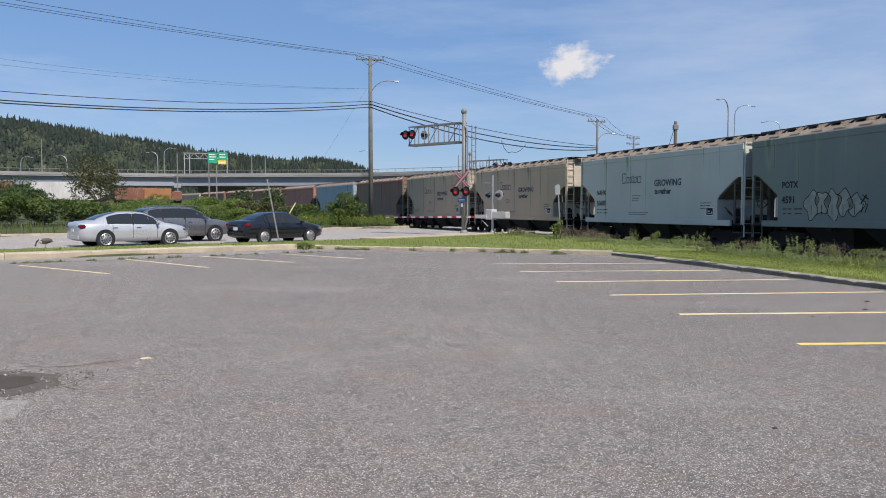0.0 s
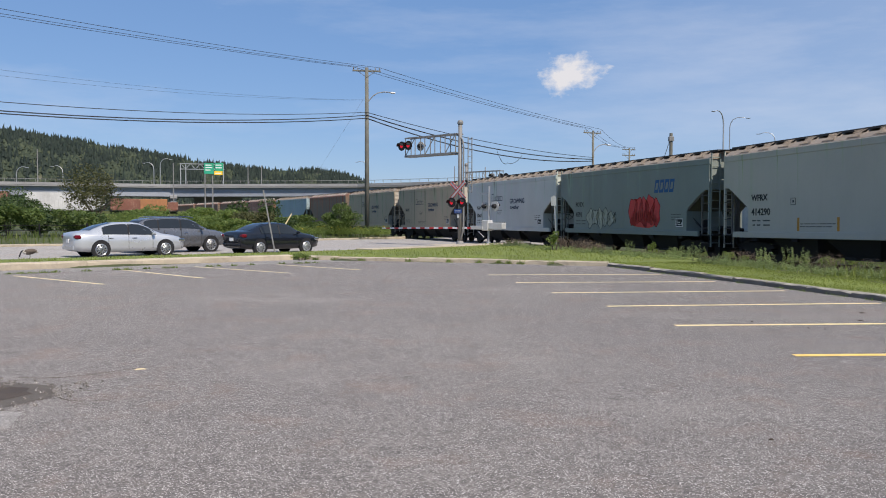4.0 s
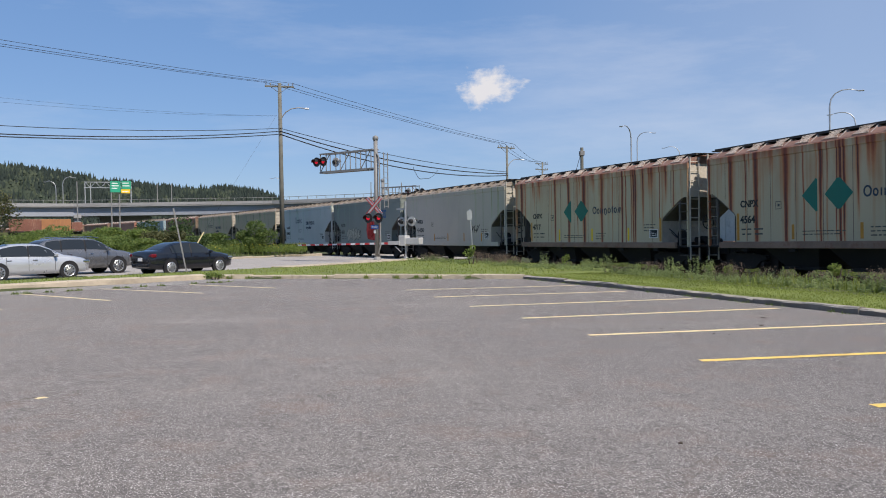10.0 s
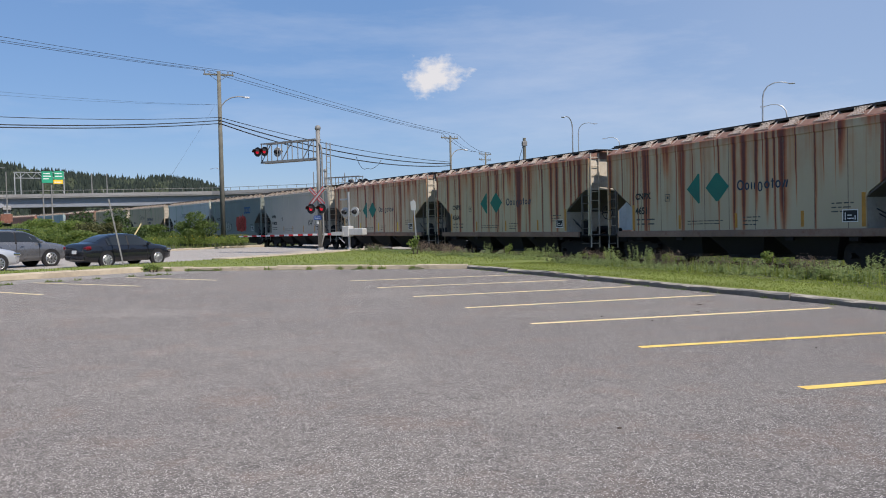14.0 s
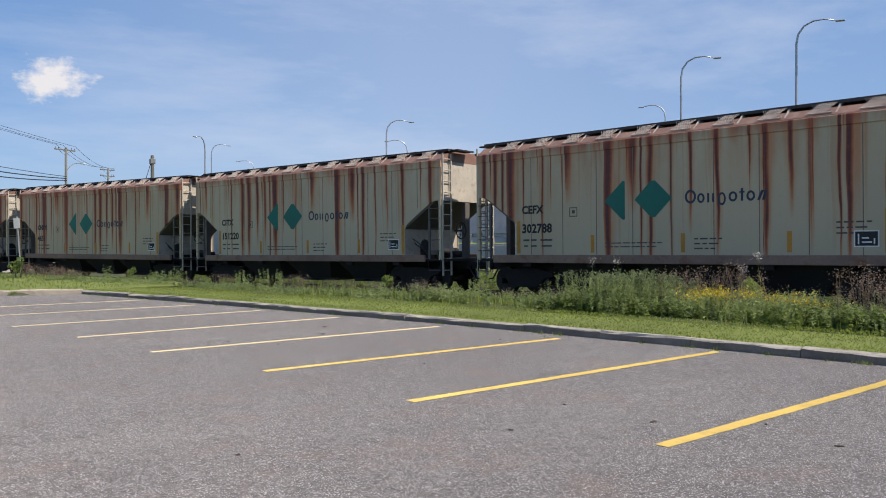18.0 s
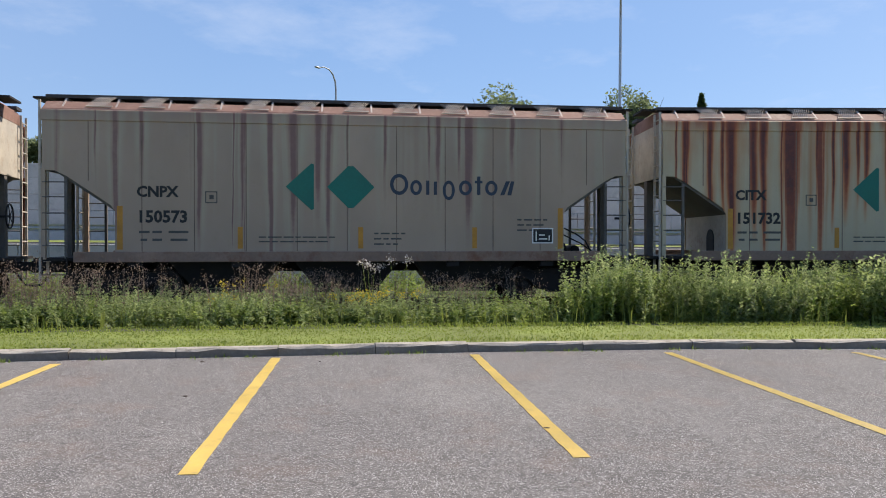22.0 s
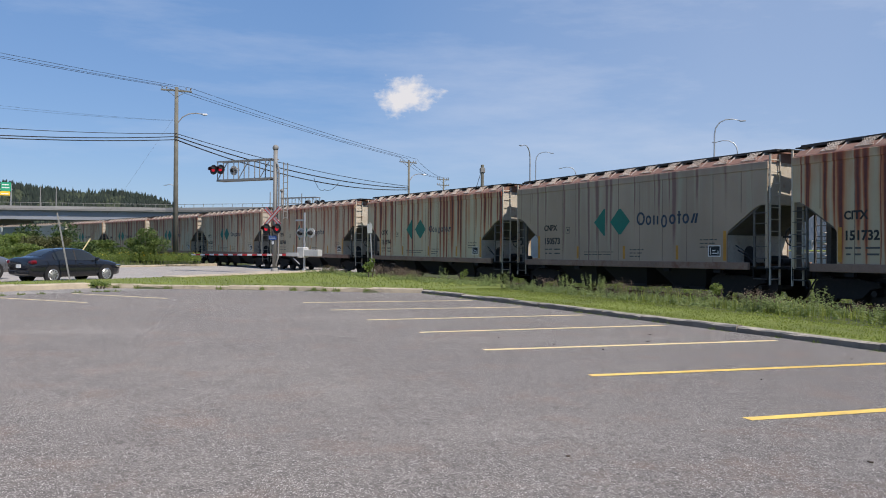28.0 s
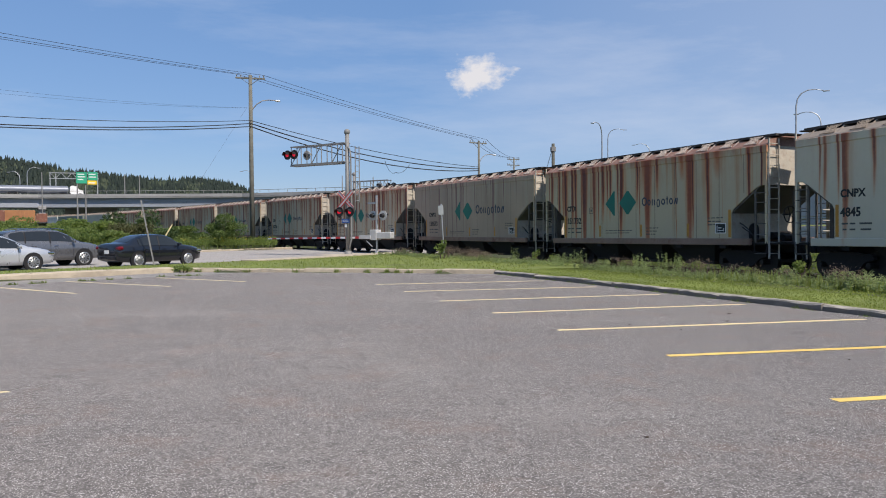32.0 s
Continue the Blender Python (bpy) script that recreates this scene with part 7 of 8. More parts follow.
def far_woods(name, n, mat, tall, wide, layers, label, seed, where):
    r = np.random.default_rng(seed)
    az, d = np.radians(r.uniform(-44, 2, n)), r.uniform(310, 575, n)
    z = hill_z(az, d)
    stand = np.sin(az * 61 + d * 0.021) + np.sin(az * 117 - d * 0.047 + 1.3) + 0.8 * np.sin(az * 31 + d * 0.09 + 4.0)
    keep = (z > 4) & (where * stand + r.normal(size=n) * 0.55 > -0.15)
    az, d, z = az[keep], d[keep], z[keep]
    m = len(az)
    h = tall * r.uniform(0.55, 1.25, m)
    seg = 6
    vs, fs = [], []
    ang = np.arange(seg) * math.tau / seg
    for k in range(layers):
        lo, hi = (k * 0.8 / layers, min(1.0, k * 0.8 / layers + 0.45))
        rad = wide * (1 - 0.75 * k / layers)
        ring_r = rad * r.uniform(0.6, 1.3, (m, seg))
        base = np.stack([np.sin(az) * d, np.cos(az) * d, z], 1)
        a = ang[None] + r.uniform(0, 1, (m, 1))
        ring_v = base[:, None] + np.stack([ring_r * np.cos(a), ring_r * np.sin(a), (lo * h)[:, None] + r.uniform(-0.4, 0.4, (m, seg))], -1)
        apex = base + np.stack([r.normal(size=m) * 0.2, r.normal(size=m) * 0.2, hi * h], 1)
        o = sum(len(q) for q in vs)
        vs.append(np.concatenate([ring_v, apex[:, None]], 1).reshape(-1, 3))
        i = o + np.arange(m)[:, None] * (seg + 1)
        for s in range(seg):
            fs.append(np.concatenate([i + s, i + (s + 1) % seg, i + seg], 1))
    mesh_np(name, np.concatenate(vs).tolist(), np.concatenate(fs).tolist(), mat, None, "stuff", label, "forest")


far_woods("hill_conifers", 17000, M["conifer"], 5.7, 1.5, 3, "dark conifers covering parts of the hill", 11, 1.0)
far_woods("hill_conifers", 2600, M["conifer"], 6.2, 1.25, 3, "scattered tall conifers on the hill", 13, 0.0)
far_woods("hill_broadleaf", 14000, M["hillwood"], 3.8, 2.3, 3, "broadleaf trees between the conifers on the hill", 12, -1.0)


# ---- cars waiting at the crossing ----
def car_paint(name, col, metal=0.5, rough=0.3):
    m = plain(name, col, rough, metal, 0.05, 1.0, 30, 0)
    m.node_tree.nodes["Principled BSDF"].inputs["Coat Weight"].default_value = 0.6
    return m


M["silver"] = car_paint("silver_paint", (0.58, 0.60, 0.62))
M["gunmetal"] = car_paint("gunmetal_paint", (0.19, 0.195, 0.205), 0.6, 0.26)
M["blackpaint"] = car_paint("black_paint", (0.012, 0.014, 0.02), 0.2, 0.2)
M["tail"] = plain("tail_lamp_red", (0.13, 0.004, 0.01), 0.2, 0, 0.1, 4, 20, 0)
M["chrome"] = plain("chrome", (0.6, 0.6, 0.6), 0.15, 1.0, 0.05, 4, 20, 0)


def motor_car(name, label, paint, st, cabin, wheels, wr, m, extras):
    """st: rows of x, sill, belt, top, half width, half width of the top, from tail to nose. cabin: the x ranges of the side, rear and front windows."""
    car = thing(name, label, "car", m, group="cars waiting at the crossing")
    rings = []
    for x, z0, zb, zt, w, wt in st:
        half = [(w * 0.55, z0), (w * 0.93, z0 + 0.03), (w, z0 + 0.22), (w * 1.0, (z0 + zb) / 2 + 0.08), (w * 0.985, zb - 0.05), (w * 0.95, zb), (wt + 0.02, zt - 0.05 if zt - zb > 0.1 else zt - 0.01), (wt * 0.86, zt), (wt * 0.45, zt + 0.018)]
        rings.append([(x, y, z) for y, z in half] + [(x, 0, zt + 0.022)] + [(x, -y, z) for y, z in reversed(half)])
    n = len(rings[0])
    body = bmesh.new()
    bv = [[body.verts.new(p) for p in r] for r in rings]
    for i in range(len(rings) - 1):
        for j in range(n):
            body.faces.new((bv[i][j], bv[i + 1][j], bv[i + 1][(j + 1) % n], bv[i][(j + 1) % n]))
    body.faces.new(bv[0])
    body.faces.new(list(reversed(bv[-1])))
    bmesh.ops.recalc_face_normals(body, faces=body.faces)
    part("body", body, M[paint], car, smooth=True)

    def ring_at(x):
        for p, q in zip(rings, rings[1:]):
            if p[0][0] <= x <= q[0][0]:
                k = (x - p[0][0]) / (q[0][0] - p[0][0])
                return [Vector(u).lerp(Vector(v), k) for u, v in zip(p, q)]

    def pane(name, rows):
        bm = bmesh.new()
        vs = [[bm.verts.new(p) for p in r] for r in rows]
        for i in range(len(vs) - 1):
            for j in range(len(vs[0]) - 1):
                bm.faces.new((vs[i][j], vs[i + 1][j], vs[i + 1][j + 1], vs[i][j + 1]))
        part(name, bm, M["glass"], car, "dark window glass", smooth=True)

    # side windows: each pane lies on the flank, its top following the roofline
    for sy in (1, -1):
        for x0, x1 in cabin[0]:
            rows = []
            for i in range(9):
                x = x0 + (x1 - x0) * i / 8
                r = ring_at(x)
                lo, hi = r[5], r[6]
                k = 0.9 if 0 < i < 8 else 0.84
                rows.append([Vector((x, sy * (lo.lerp(hi, u).y + 0.012), lo.lerp(hi, u).z + 0.004)) for u in (extras.get("sill", 0.03), 0.5, k + 0.07)])
            pane("side_window", rows)
    for name, (x0, x1) in (("rear_window", cabin[1]), ("windscreen", cabin[2])):
        rows = []
        for i in range(7):
            r = ring_at(x0 + (x1 - x0) * i / 6)
            side, mid = r[7], r[n // 2]
            rows.append([Vector((mid.x, side.y * f, side.z + (mid.z - side.z) * (1 - abs(f)) + 0.014)) for f in (-0.93, -0.5, 0, 0.5, 0.93)])
        pane(name, rows)
    w = max(s[4] for s in st)
    for x in wheels:
        for sy in (1, -1):
            part("wheel_arch", one(tube, (x, sy * (w - 0.12), wr + 0.02), (x, sy * (w + 0.004), wr + 0.02), wr + 0.07, 28), M["black"], car)
            wh = part("wheel", one(tube, (x, sy * (w - 0.2), wr), (x, sy * (w + 0.012), wr), wr, 28), M["tyre"], car)
            part("rim", one(tube, (x, sy * (w - 0.05), wr), (x, sy * (w + 0.018), wr), wr * 0.72, 24), M["black"], wh)
            bm = bmesh.new()
            for k in range(10):
                a = k * math.tau / 10
                tube(bm, (x, sy * (w + 0.02), wr), (x + wr * 0.68 * math.cos(a), sy * (w + 0.02), wr + wr * 0.68 * math.sin(a)), 0.034, 6)
            tube(bm, (x, sy * (w + 0.0), wr), (x, sy * (w + 0.032), wr), wr * 0.16, 12)
            chain(bm, [(x + wr * 0.7 * math.cos(k * math.tau / 24), sy * (w + 0.02), wr + wr * 0.7 * math.sin(k * math.tau / 24)) for k in range(25)], 0.02, 5)
            part("spokes", bm, M["alloy"], wh, "bright alloy spokes")
    for px, pz in extras["pillars"]:
        for sy in (1, -1):
            bm = bmesh.new()
            tube(bm, (px, sy * (w * 0.955), extras["belt"]), (px + 0.05, sy * (extras["roof_w"] + 0.035), pz), 0.035, 6)
            part("pillar", bm, M["black"], car)
    xs, xe = st[0][0], st[-1][0]
    for sy in (1, -1):
        bm = bmesh.new()
        box(bm, (xs + 0.15, sy * (w * 0.81), extras["tail_z"]), (0.27, 0.28, 0.17), bevel=0.05)
        part("tail_lamp", bm, M["tail"], car, "red tail lamp")
        bm = bmesh.new()
        box(bm, (xe - 0.22, sy * (w * 0.78), extras["head_z"]), (0.32, 0.3, 0.13), bevel=0.04)
        part("headlamp", bm, M["chrome"], car)
        bm = bmesh.new()
        box(bm, (extras["mirror"], sy * (w + 0.09), extras["belt"] + 0.06), (0.12, 0.2, 0.13), bevel=0.035)
        part("mirror", bm, M[paint], car)
        for x in extras["handles"]:
            part("door_handle", one(box, (x, sy * (w + 0.004), extras["belt"] - 0.14), (0.2, 0.03, 0.035), bevel=0.008), M["chrome"] if paint != "blackpaint" else M[paint], car)
        for x in extras["seams"]:
            part("door_seam", one(box, (x, sy * (w - 0.004), (0.35 + extras["belt"]) / 2), (0.012, 0.012, extras["belt"] - 0.38)), M["black"], car)
    part("bumper_trim", one(box, (xs + 0.02, 0, 0.42), (0.06, w * 1.5, 0.16), bevel=0.02), M[extras.get("bumper", paint)], car)
    part("number_plate", one(box, (xs - 0.005, 0, extras["tail_z"] - 0.16), (0.02, 0.3, 0.15)), M["white"], car)
    if extras.get("rails"):
        for sy in (1, -1):
            bm = bmesh.new()
            chain(bm, [(-1.6, sy * 0.56, 1.66), (-1.3, sy * 0.56, 1.73), (0.2, sy * 0.56, 1.74), (0.6, sy * 0.56, 1.68)], 0.022, 6)
            part("roof_rail", bm, M["chrome"], car)
    return car


SEDAN = [(-2.40, 0.45, 0.86, 0.92, 0.62, 0.56), (-2.34, 0.30, 0.92, 1.02, 0.80, 0.68), (-2.1, 0.24, 0.96, 1.07, 0.87, 0.72), (-1.75, 0.22, 0.96, 1.10, 0.90, 0.72), (-1.55, 0.21, 0.95, 1.20, 0.905, 0.66), (-1.2, 0.20, 0.95, 1.34, 0.91, 0.62), (-0.8, 0.20, 0.95, 1.43, 0.91, 0.60), (-0.4, 0.2, 0.94, 1.46, 0.91, 0.60), (0.0, 0.2, 0.93, 1.465, 0.91, 0.60), (0.35, 0.2, 0.92, 1.43, 0.91, 0.61), (0.75, 0.2, 0.92, 1.27, 0.905, 0.64), (1.05, 0.2, 0.91, 1.10, 0.905, 0.68), (1.3, 0.2, 0.90, 0.98, 0.90, 0.72), (1.75, 0.21, 0.84, 0.92, 0.89, 0.70), (2.1, 0.24, 0.76, 0.84, 0.85, 0.66), (2.32, 0.28, 0.66, 0.73, 0.76, 0.56), (2.40, 0.36, 0.58, 0.62, 0.58, 0.46)]
SUV = [(-2.33, 0.5, 0.98, 1.06, 0.70, 0.62), (-2.27, 0.36, 1.04, 1.25, 0.82, 0.68), (-2.1, 0.30, 1.08, 1.48, 0.89, 0.66), (-1.85, 0.28, 1.10, 1.60, 0.91, 0.64), (-1.4, 0.26, 1.10, 1.66, 0.92, 0.63), (-0.8, 0.26, 1.09, 1.68, 0.92, 0.63), (-0.2, 0.26, 1.08, 1.68, 0.92, 0.63), (0.3, 0.26, 1.07, 1.64, 0.92, 0.63), (0.75, 0.26, 1.06, 1.46, 0.915, 0.65), (1.05, 0.26, 1.05, 1.26, 0.91, 0.69), (1.3, 0.26, 1.03, 1.12, 0.91, 0.72), (1.75, 0.28, 0.97, 1.06, 0.89, 0.71), (2.1, 0.30, 0.88, 0.97, 0.86, 0.68), (2.28, 0.34, 0.76, 0.84, 0.78, 0.6), (2.34, 0.42, 0.66, 0.72, 0.62, 0.5)]


def beside(rear, front, base, half):
    """The pose of a car from where its two right-hand wheels stand."""
    a, b = Vector((*rear, 0)), Vector((*front, 0))
    d = (b - a).normalized()
    c = (a + b) / 2 + Vector((-d.y, d.x, 0)) * half
    return pose(c.x, c.y, -0.01, 0, 0, math.degrees(math.atan2(d.y, d.x)))


motor_car("sedan", "silver sedan car waiting on the road", "silver", SEDAN, (((-1.26, -0.19), (-0.14, 1.0)), (-1.72, -0.8), (0.4, 1.22)), (-1.36, 1.42), 0.325, beside((-14.42, 33.05), (-12.34, 35.0), 2.78, 0.88), {"pillars": ((-0.19, 1.38),), "belt": 0.94, "roof_w": 0.6, "tail_z": 0.86, "head_z": 0.68, "mirror": 0.85, "handles": (-0.95, 0.05), "seams": (-0.2, 0.85, -1.05)})
motor_car("suv", "dark grey crossover SUV waiting on the road", "gunmetal", SUV, (((-1.98, -1.32), (-1.27, -0.2), (-0.14, 1.02)), (-2.26, -1.94), (0.38, 1.22)), (-1.34, 1.38), 0.36, beside((-13.55, 37.2), (-11.55, 39.3), 2.7, 0.88), {"pillars": ((-0.2, 1.6), (-1.32, 1.58)), "belt": 1.09, "sill": 0.17, "roof_w": 0.63, "tail_z": 1.02, "head_z": 0.84, "mirror": 0.85, "handles": (-0.95, 0.05), "seams": (-0.2, 0.85, -1.05), "rails": True})
motor_car("sedan", "black compact sedan waiting on the road", "blackpaint", [(x * 0.945, a, b * 0.985, c * 0.98, d * 0.97, e * 0.97) for x, a, b, c, d, e in SEDAN], (((-1.2, -0.19), (-0.13, 0.94)), (-1.64, -0.76), (0.38, 1.14)), (-1.30, 1.36), 0.315, beside((-8.5, 36.4), (-6.75, 38.4), 2.7, 0.86), {"pillars": ((-0.18, 1.35),), "belt": 0.925, "roof_w": 0.58, "tail_z": 0.85, "head_z": 0.66, "mirror": 0.8, "handles": (-0.9, 0.05), "seams": (-0.2, 0.8, -1.0)})

# ---- goose on the verge ----
goose = thing("goose", "brown and black goose grazing at the kerb", "goose", pose(-15.9, 31.0, 0.12, 0, 0, 200))
M["goose_brown"] = plain("brown_feathers", (0.12, 0.095, 0.075), 0.9, 0, 0.35, 6, 40, 0.2)
M["goose_pale"] = plain("pale_feathers", (0.5, 0.46, 0.4), 0.9, 0, 0.2, 6, 40, 0.1)


def egg(m, seg=14):
    bm = bmesh.new()
    bmesh.ops.create_uvsphere(bm, u_segments=seg, v_segments=10, radius=1, matrix=m)
    return bm


part("body", egg(Matrix.Translation((0, 0, 0.38)) @ Matrix.Rotation(0.12, 4, "Y") @ Matrix.Diagonal((0.36, 0.17, 0.17, 1))), M["goose_brown"], goose, smooth=True)
part("wing", egg(Matrix.Translation((-0.05, 0.1, 0.42)) @ Matrix.Diagonal((0.34, 0.09, 0.12, 1))), M["goose_brown"], goose, smooth=True)
part("wing", egg(Matrix.Translation((-0.05, -0.1, 0.42)) @ Matrix.Diagonal((0.34, 0.09, 0.12, 1))), M["goose_brown"], goose, smooth=True)
part("breast", egg(Matrix.Translation((0.2, 0, 0.36)) @ Matrix.Diagonal((0.17, 0.15, 0.14, 1))), M["goose_pale"], goose, "pale breast", smooth=True)
part("rump", egg(Matrix.Translation((-0.32, 0, 0.37)) @ Matrix.Diagonal((0.13, 0.1, 0.08, 1))), M["goose_pale"], goose, "white rump", smooth=True)
bm = bmesh.new()
chain(bm, [(0.26, 0, 0.42), (0.36, 0, 0.44), (0.45, 0, 0.36), (0.5, 0, 0.2)], 0.05, 8, 0.035)
part("neck", bm, M["black"], goose, "black neck")
bm = egg(Matrix.Translation((0.52, 0, 0.15)) @ Matrix.Diagonal((0.05, 0.035, 0.055, 1)))
tube(bm, (0.53, 0, 0.12), (0.57, 0, 0.04), 0.02, 6, 0.008)
part("head", bm, M["black"], goose)
for sy in (0.06, -0.06):
    bm = bmesh.new()
    chain(bm, [(0.0, sy, 0.25), (-0.02, sy, 0.1), (0.0, sy, 0.01)], 0.012, 6)
    box(bm, (0.04, sy, 0.008), (0.11, 0.07, 0.012))
    part("leg", bm, M["black"], goose)

goose.scale = (0.66, 0.66, 0.66)

# ---- lorry on the overpass ----
lorry = thing("lorry", "lorry with a white cab and grey tank trailer on the overpass", "lorry", pose(-66, 172, 8.65, 0, 0, 18))
M["trailer"] = plain("grey_tank_trailer", (0.17, 0.19, 0.23), 0.45, 0.3, 0.15, 0.5, 6, 0)
bm = bmesh.new()
prism(bm, [(0.0, 0.5), (-2.6, 0.5), (-2.6, 2.3), (-2.2, 2.55), (-1.3, 2.4), (-0.95, 1.75), (-0.1, 1.5)], "y", -1.2, 1.2)
part("cab", bm, M["white"], lorry, "white cab")
part("windscreen", one(box, (-1.1, 0, 2.05), (0.12, 2.0, 0.5)), M["glass"], lorry)
part("trailer", one(tube, (-2.9, 0, 1.62), (-16.0, 0, 1.62), 0.85, 18), M["trailer"], lorry)
part("chassis", one(box, (-7.5, 0, 0.95), (13.5, 1.0, 0.25)), M["black"], lorry)
for x in (-0.7, -2.8, -4.0, -12.6, -13.9):
    for sy in (1.05, -1.05):
        part("wheel", one(tube, (x, sy - 0.15, 0.5), (x, sy + 0.15, 0.5), 0.5, 16), M["tyre"], lorry)

# ---- surface marks of the car park ----
def sheet(name, pts, z, mat, label, category):
    bm = bmesh.new()
    f = bm.faces.new([bm.verts.new((x, y, z)) for x, y in pts])
    bmesh.ops.recalc_face_normals(bm, faces=[f])
    if f.normal.z < 0:
        f.normal_flip()
    bmesh.ops.triangulate(bm, faces=[f])
    return tagged(finish(bm, name, mat), label, category, kind="structure")


M["silt"] = plain("dried_silt", (0.19, 0.18, 0.175), 0.95, 0, 0.25, 1.5, 25, 0.5, (0.2, 0.18, 0.16), 0.5)
M["mud"] = plain("dark_mud", (0.075, 0.058, 0.045), 0.92, 0, 0.35, 3.0, 25, 0.4)
M["damp"] = plain("damp_silt", (0.11, 0.095, 0.08), 0.92, 0, 0.3, 2.0, 25, 0.4)


def pool(scale, seed):
    pts = [(6.55, -4.75), (6.25, -4.33), (5.85, -4.12), (5.4, -3.9), (4.95, -3.68), (4.5, -3.55), (4.0, -3.7), (3.6, -4.3), (3.5, -5.2), (3.9, -6.1), (4.7, -6.7), (5.6, -6.75), (6.3, -6.4), (6.72, -5.8), (6.72, -5.2)]
    c = (5.2, -5.2)
    out = []
    n = len(pts)
    for i in range(n):
        for k in range(4):
            u = k / 4
            p0, p1, p2, p3 = pts[i - 1], pts[i], pts[(i + 1) % n], pts[(i + 2) % n]
            q = [0.5 * (2 * p1[a] + (p2[a] - p0[a]) * u + (2 * p0[a] - 5 * p1[a] + 4 * p2[a] - p3[a]) * u * u + (3 * p1[a] - p0[a] - 3 * p2[a] + p3[a]) * u ** 3) for a in (0, 1)]
            wob = 1 + 0.012 * math.sin(i * 2.7 + k * 1.9 + seed) + 0.01 * math.sin(i * 5.1 + k)
            out.append((c[0] + (q[0] - c[0]) * scale * wob, c[1] + (q[1] - c[1]) * scale * wob))
    return out


sheet("silt_rim", pool(1.09, 1), 0.004, M["silt"], "pale dried silt round the puddle", "silt")
sheet("puddle_edge", pool(1.02, 2), 0.008, M["damp"], "damp dark edge of the puddle", "puddle")
sheet("puddle", pool(1.0, 2), 0.012, M["water"], "still rain puddle reflecting train and sky", "puddle")

hole = [(-3.58, 6.95), (-3.5, 7.15), (-3.66, 7.32), (-3.72, 7.55), (-4.0, 7.62), (-4.3, 7.7), (-4.7, 7.6), (-4.8, 7.1), (-4.5, 6.75), (-4.2, 6.6), (-3.95, 6.68), (-3.75, 6.62)]
sheet("pothole", hole, 0.003, M["damp"], "shallow broken pothole with damp silt", "pothole")
sheet("pothole_water", [(-4.4 + (x + 4.4) * 0.7, 7.25 + (y - 7.25) * 0.62) for x, y in hole], 0.006, M["mud"], "dark damp mud in the pothole", "pothole")
sheet("silt_patch", [(-3.82, 6.55), (-3.5, 6.5), (-3.36, 6.1), (-3.33, 5.7), (-3.22, 5.2), (-3.16, 4.8), (-3.3, 4.6), (-3.45, 5.1), (-3.6, 5.6), (-3.78, 6.0)], 0.0035, M["strip"], "pale dried silt along a crack beside the pothole", "silt")
_r = random.Random(3)
rub = thing("pothole_rubble", "broken asphalt lumps round the pothole", "rubble", kind="stuff")
bm = bmesh.new()
for k in range(170):
    x, y = _r.choice(hole + [(-3.5, 7.6)])
    x, y = x + _r.gauss(0, 0.08), y + _r.gauss(0, 0.1)
    s = _r.uniform(0.006, 0.03)
    bmesh.ops.create_icosphere(bm, subdivisions=1, radius=s, matrix=Matrix.Translation((x, y, s * 0.3)) @ Euler((_r.random() * 3, _r.random() * 3, 0)).to_matrix().to_4x4() @ Matrix.Diagonal((1, 0.8, 0.5, 1)))
part("lumps", bm, M["lot"], rub)


def crack(pts, w, seed):
    r = random.Random(seed)
    ps = resample(pts, 0.12)
    rows = []
    for i, (x, y) in enumerate(ps):
        a, b = Vector(ps[max(0, i - 1)]), Vector(ps[min(len(ps) - 1, i + 1)])
        t = (b - a).normalized()
        j, q = r.gauss(0, 0.025), w * r.uniform(0.2, 1.3)
        c = Vector((x - t.y * j, y + t.x * j))
        rows.append([(c.x - t.y * q, c.y + t.x * q, 0.002), (c.x + t.y * q, c.y - t.x * q, 0.002)])
    ribbon("crack", rows, M["tie"], label="ragged dark crack in the asphalt", category="crack")


crack([(-4.3, 7.9), (-3.85, 7.95), (-3.4, 8.3), (-2.9, 8.9)], 0.014, 1)
crack([(-3.7, 7.3), (-3.3, 7.35), (-2.95, 7.6), (-2.6, 7.62)], 0.011, 7)
crack([(-3.6, 7.0), (-3.2, 6.9), (-2.9, 7.0)], 0.009, 8)
crack([(-3.6, 6.6), (-3.45, 6.1), (-3.3, 5.6), (-3.25, 4.9)], 0.018, 2)
crack([(-13.0, 22.7), (-9.0, 25.9), (-5.6, 28.7), (-3.4, 29.8)], 0.05, 3)
crack([(-4.8, 7.6), (-7.5, 8.8), (-10.5, 9.6)], 0.015, 4)
# small dark litter
for k in range(26):
    x, y = _r.uniform(1.5, 11), _r.uniform(-4, 14)
    bm = bmesh.new()
    bmesh.ops.create_icosphere(bm, subdivisions=1, radius=1, matrix=Matrix.Translation((x, y, 0.006)) @ Euler((0, 0, _r.random() * 6)).to_matrix().to_4x4() @ Matrix.Diagonal((_r.uniform(0.015, 0.06), _r.uniform(0.01, 0.025), 0.008, 1)))
    tagged(finish(bm, "twig", M["tie"]), "small dark twig lying on the asphalt", "debris", "debris on the car park")
sheet("paint_patch", blob(-3.25, 8.4, 0.06, 0.05, 3, 16, 0.3), 0.003, M["yellow_old"], "worn scrap of yellow paint", "road marking")

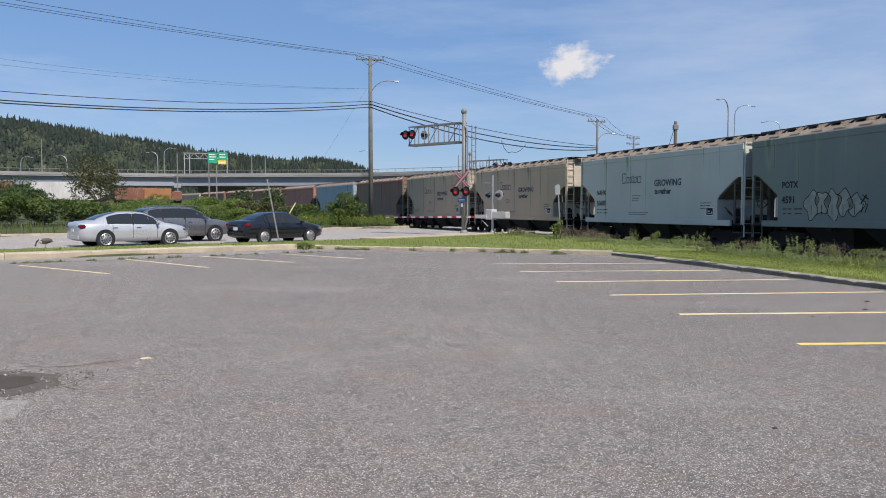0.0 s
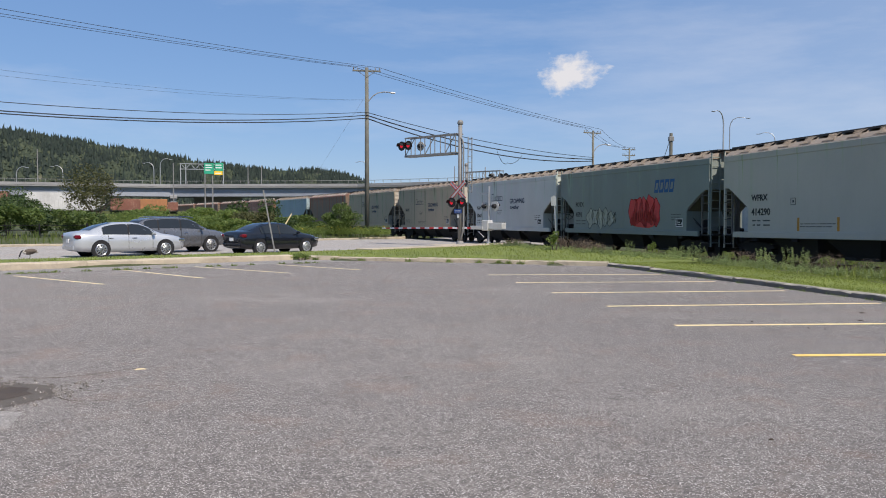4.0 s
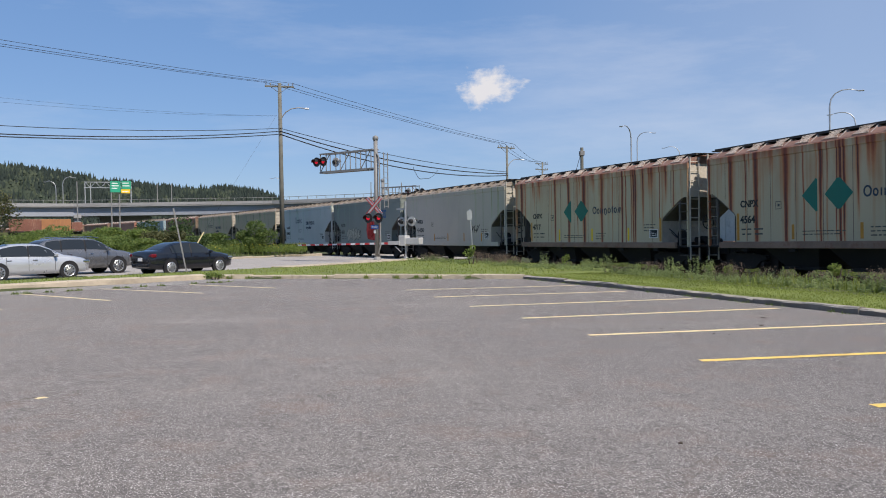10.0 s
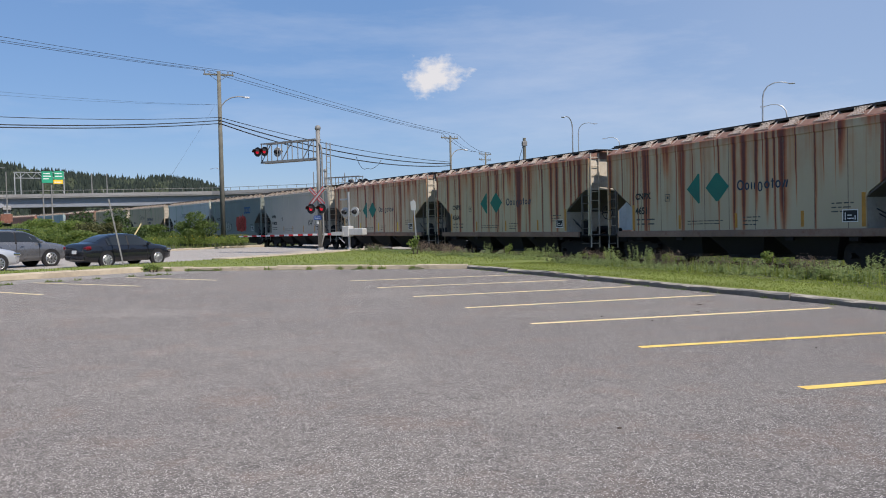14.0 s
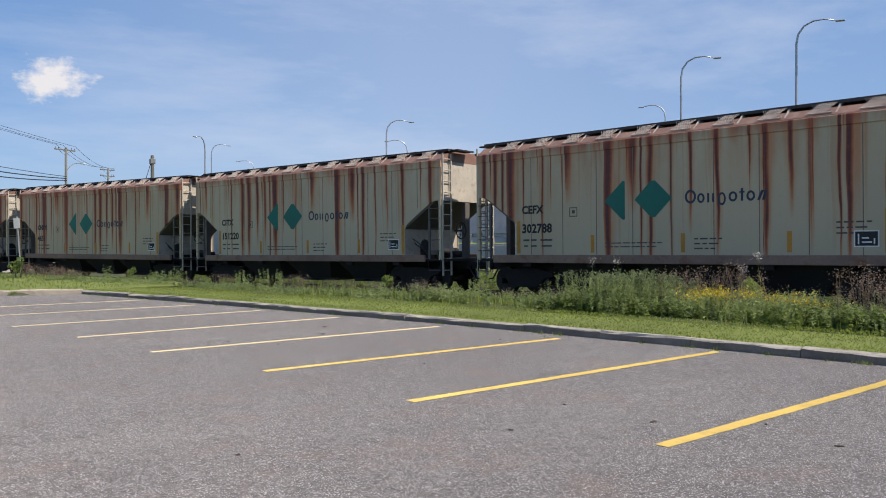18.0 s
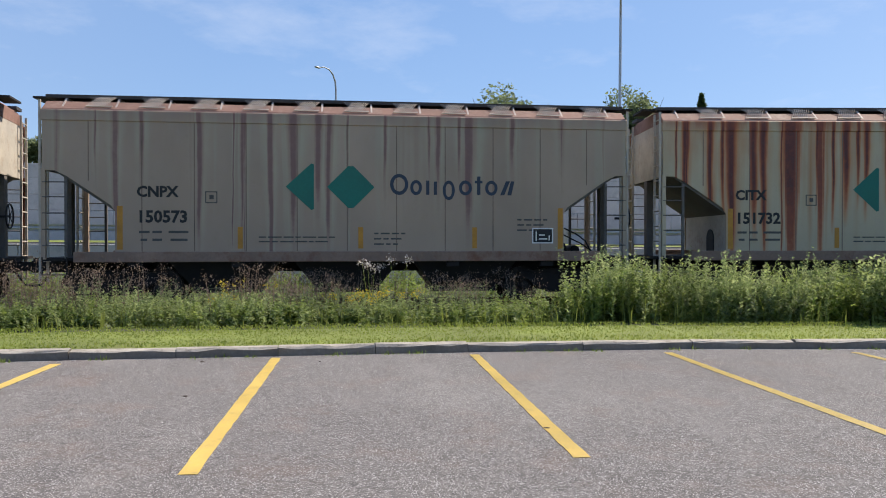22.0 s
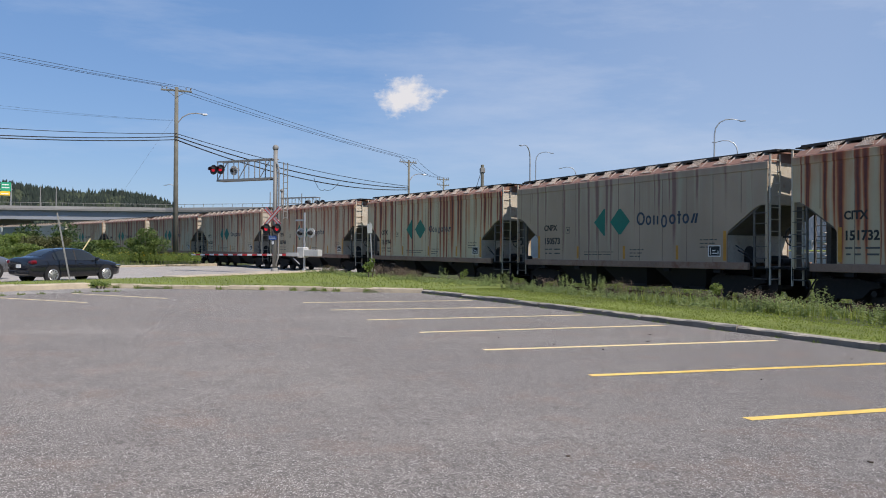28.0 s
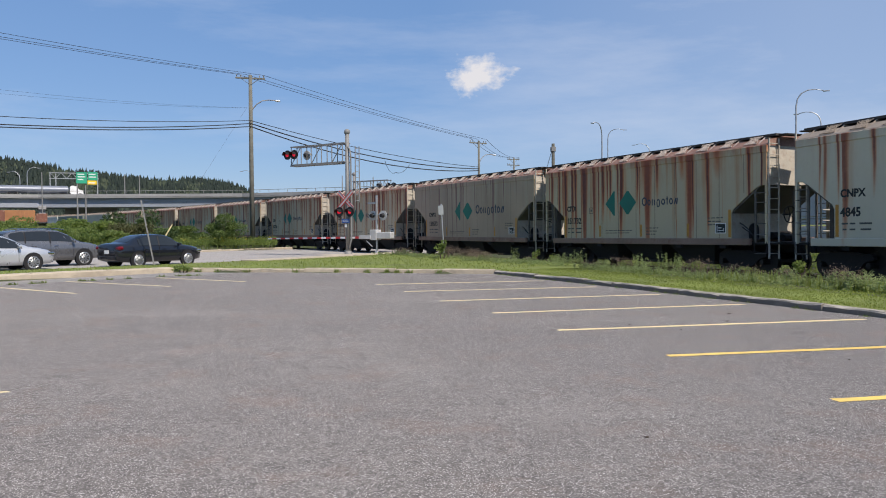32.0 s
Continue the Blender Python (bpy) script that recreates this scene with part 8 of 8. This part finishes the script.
# ---- small white cloud, far off ----
m, n, l, b = nodes_of("cloud_vapour")
co = n.new("ShaderNodeTexCoord")
mp = n.new("ShaderNodeMapping")
mp.inputs["Scale"].default_value = (1 / 69, 1 / 69, 1 / 44)
l.new(co.outputs["Object"], mp.inputs["Vector"])
ns = noise_node(n, l, mp.outputs[0], 1.5, 9, 0.6)
ln = n.new("ShaderNodeVectorMath")
ln.operation = "LENGTH"
l.new(mp.outputs[0], ln.inputs[0])
dens = math_node(n, l, "SUBTRACT", math_node(n, l, "MULTIPLY", ns, 2.3), ln.outputs["Value"])
alpha = range_node(n, l, dens, 0.30, 0.85, 0.0, 0.96)
em = n.new("ShaderNodeEmission")
em.inputs["Color"].default_value = (0.97, 0.98, 1.0, 1)
em.inputs["Strength"].default_value = 0.8
tr = n.new("ShaderNodeBsdfTransparent")
mx = n.new("ShaderNodeMixShader")
l.new(alpha, mx.inputs[0])
l.new(tr.outputs[0], mx.inputs[1])
l.new(em.outputs[0], mx.inputs[2])
l.new(mx.outputs[0], n["Material Output"].inputs["Surface"])
bm = bmesh.new()
bmesh.ops.create_grid(bm, x_segments=8, y_segments=8, size=1, matrix=Matrix.Rotation(radians(90), 4, "X") @ Matrix.Diagonal((120, 90, 1, 1)))
cloud = tagged(finish(bm, "cloud_backdrop", m), "small white fair-weather cloud", "cloud", kind="structure")


def motions():
    # the train rolls on at four metres a second
    for car, off in TRAIN:
        walk(car, [(t, car_pose(lead(t) - off - HALF)) for t in LEAD_T])
    # the goose grazes along the verge
    walk(goose, [(0.0, pose(-15.5, 30.35, 0.1, 0, 0, 205)), (1.5, pose(-15.6, 30.28, 0.1, 0, 3, 200)), (3.0, pose(-15.72, 30.2, 0.1, 0, -2, 207)), (4.5, pose(-15.85, 30.12, 0.1, 0, 2, 203)), (8.0, pose(-16.05, 30.0, 0.1, 0, 0, 204)), (12.0, pose(-16.5, 29.7, 0.1, 0, 0, 205)), (32.0, pose(-17.1, 29.3, 0.1, 0, 0, 200))])
    # the lorry drives over the overpass
    way = Vector((31.1, 12.5, 0)).normalized()
    turn = math.degrees(math.atan2(way.y, way.x))
    end = Vector((-52.6, 178.0, 8.65))
    walk(lorry, [(t, pose(*(end - way * (6.6 * (32.0 - t))), 0, 0, turn)) for t in (0.0, 8.0, 16.0, 24.0, 32.0)])
    # the cloud drifts
    walk(cloud, [(t, pose(225 + 47 * t / 32, 1483 - 8 * t / 32, 272 + 20 * t / 32, 0, 0, -9.5)) for t in (0.0, 16.0, 32.0)])


motions()
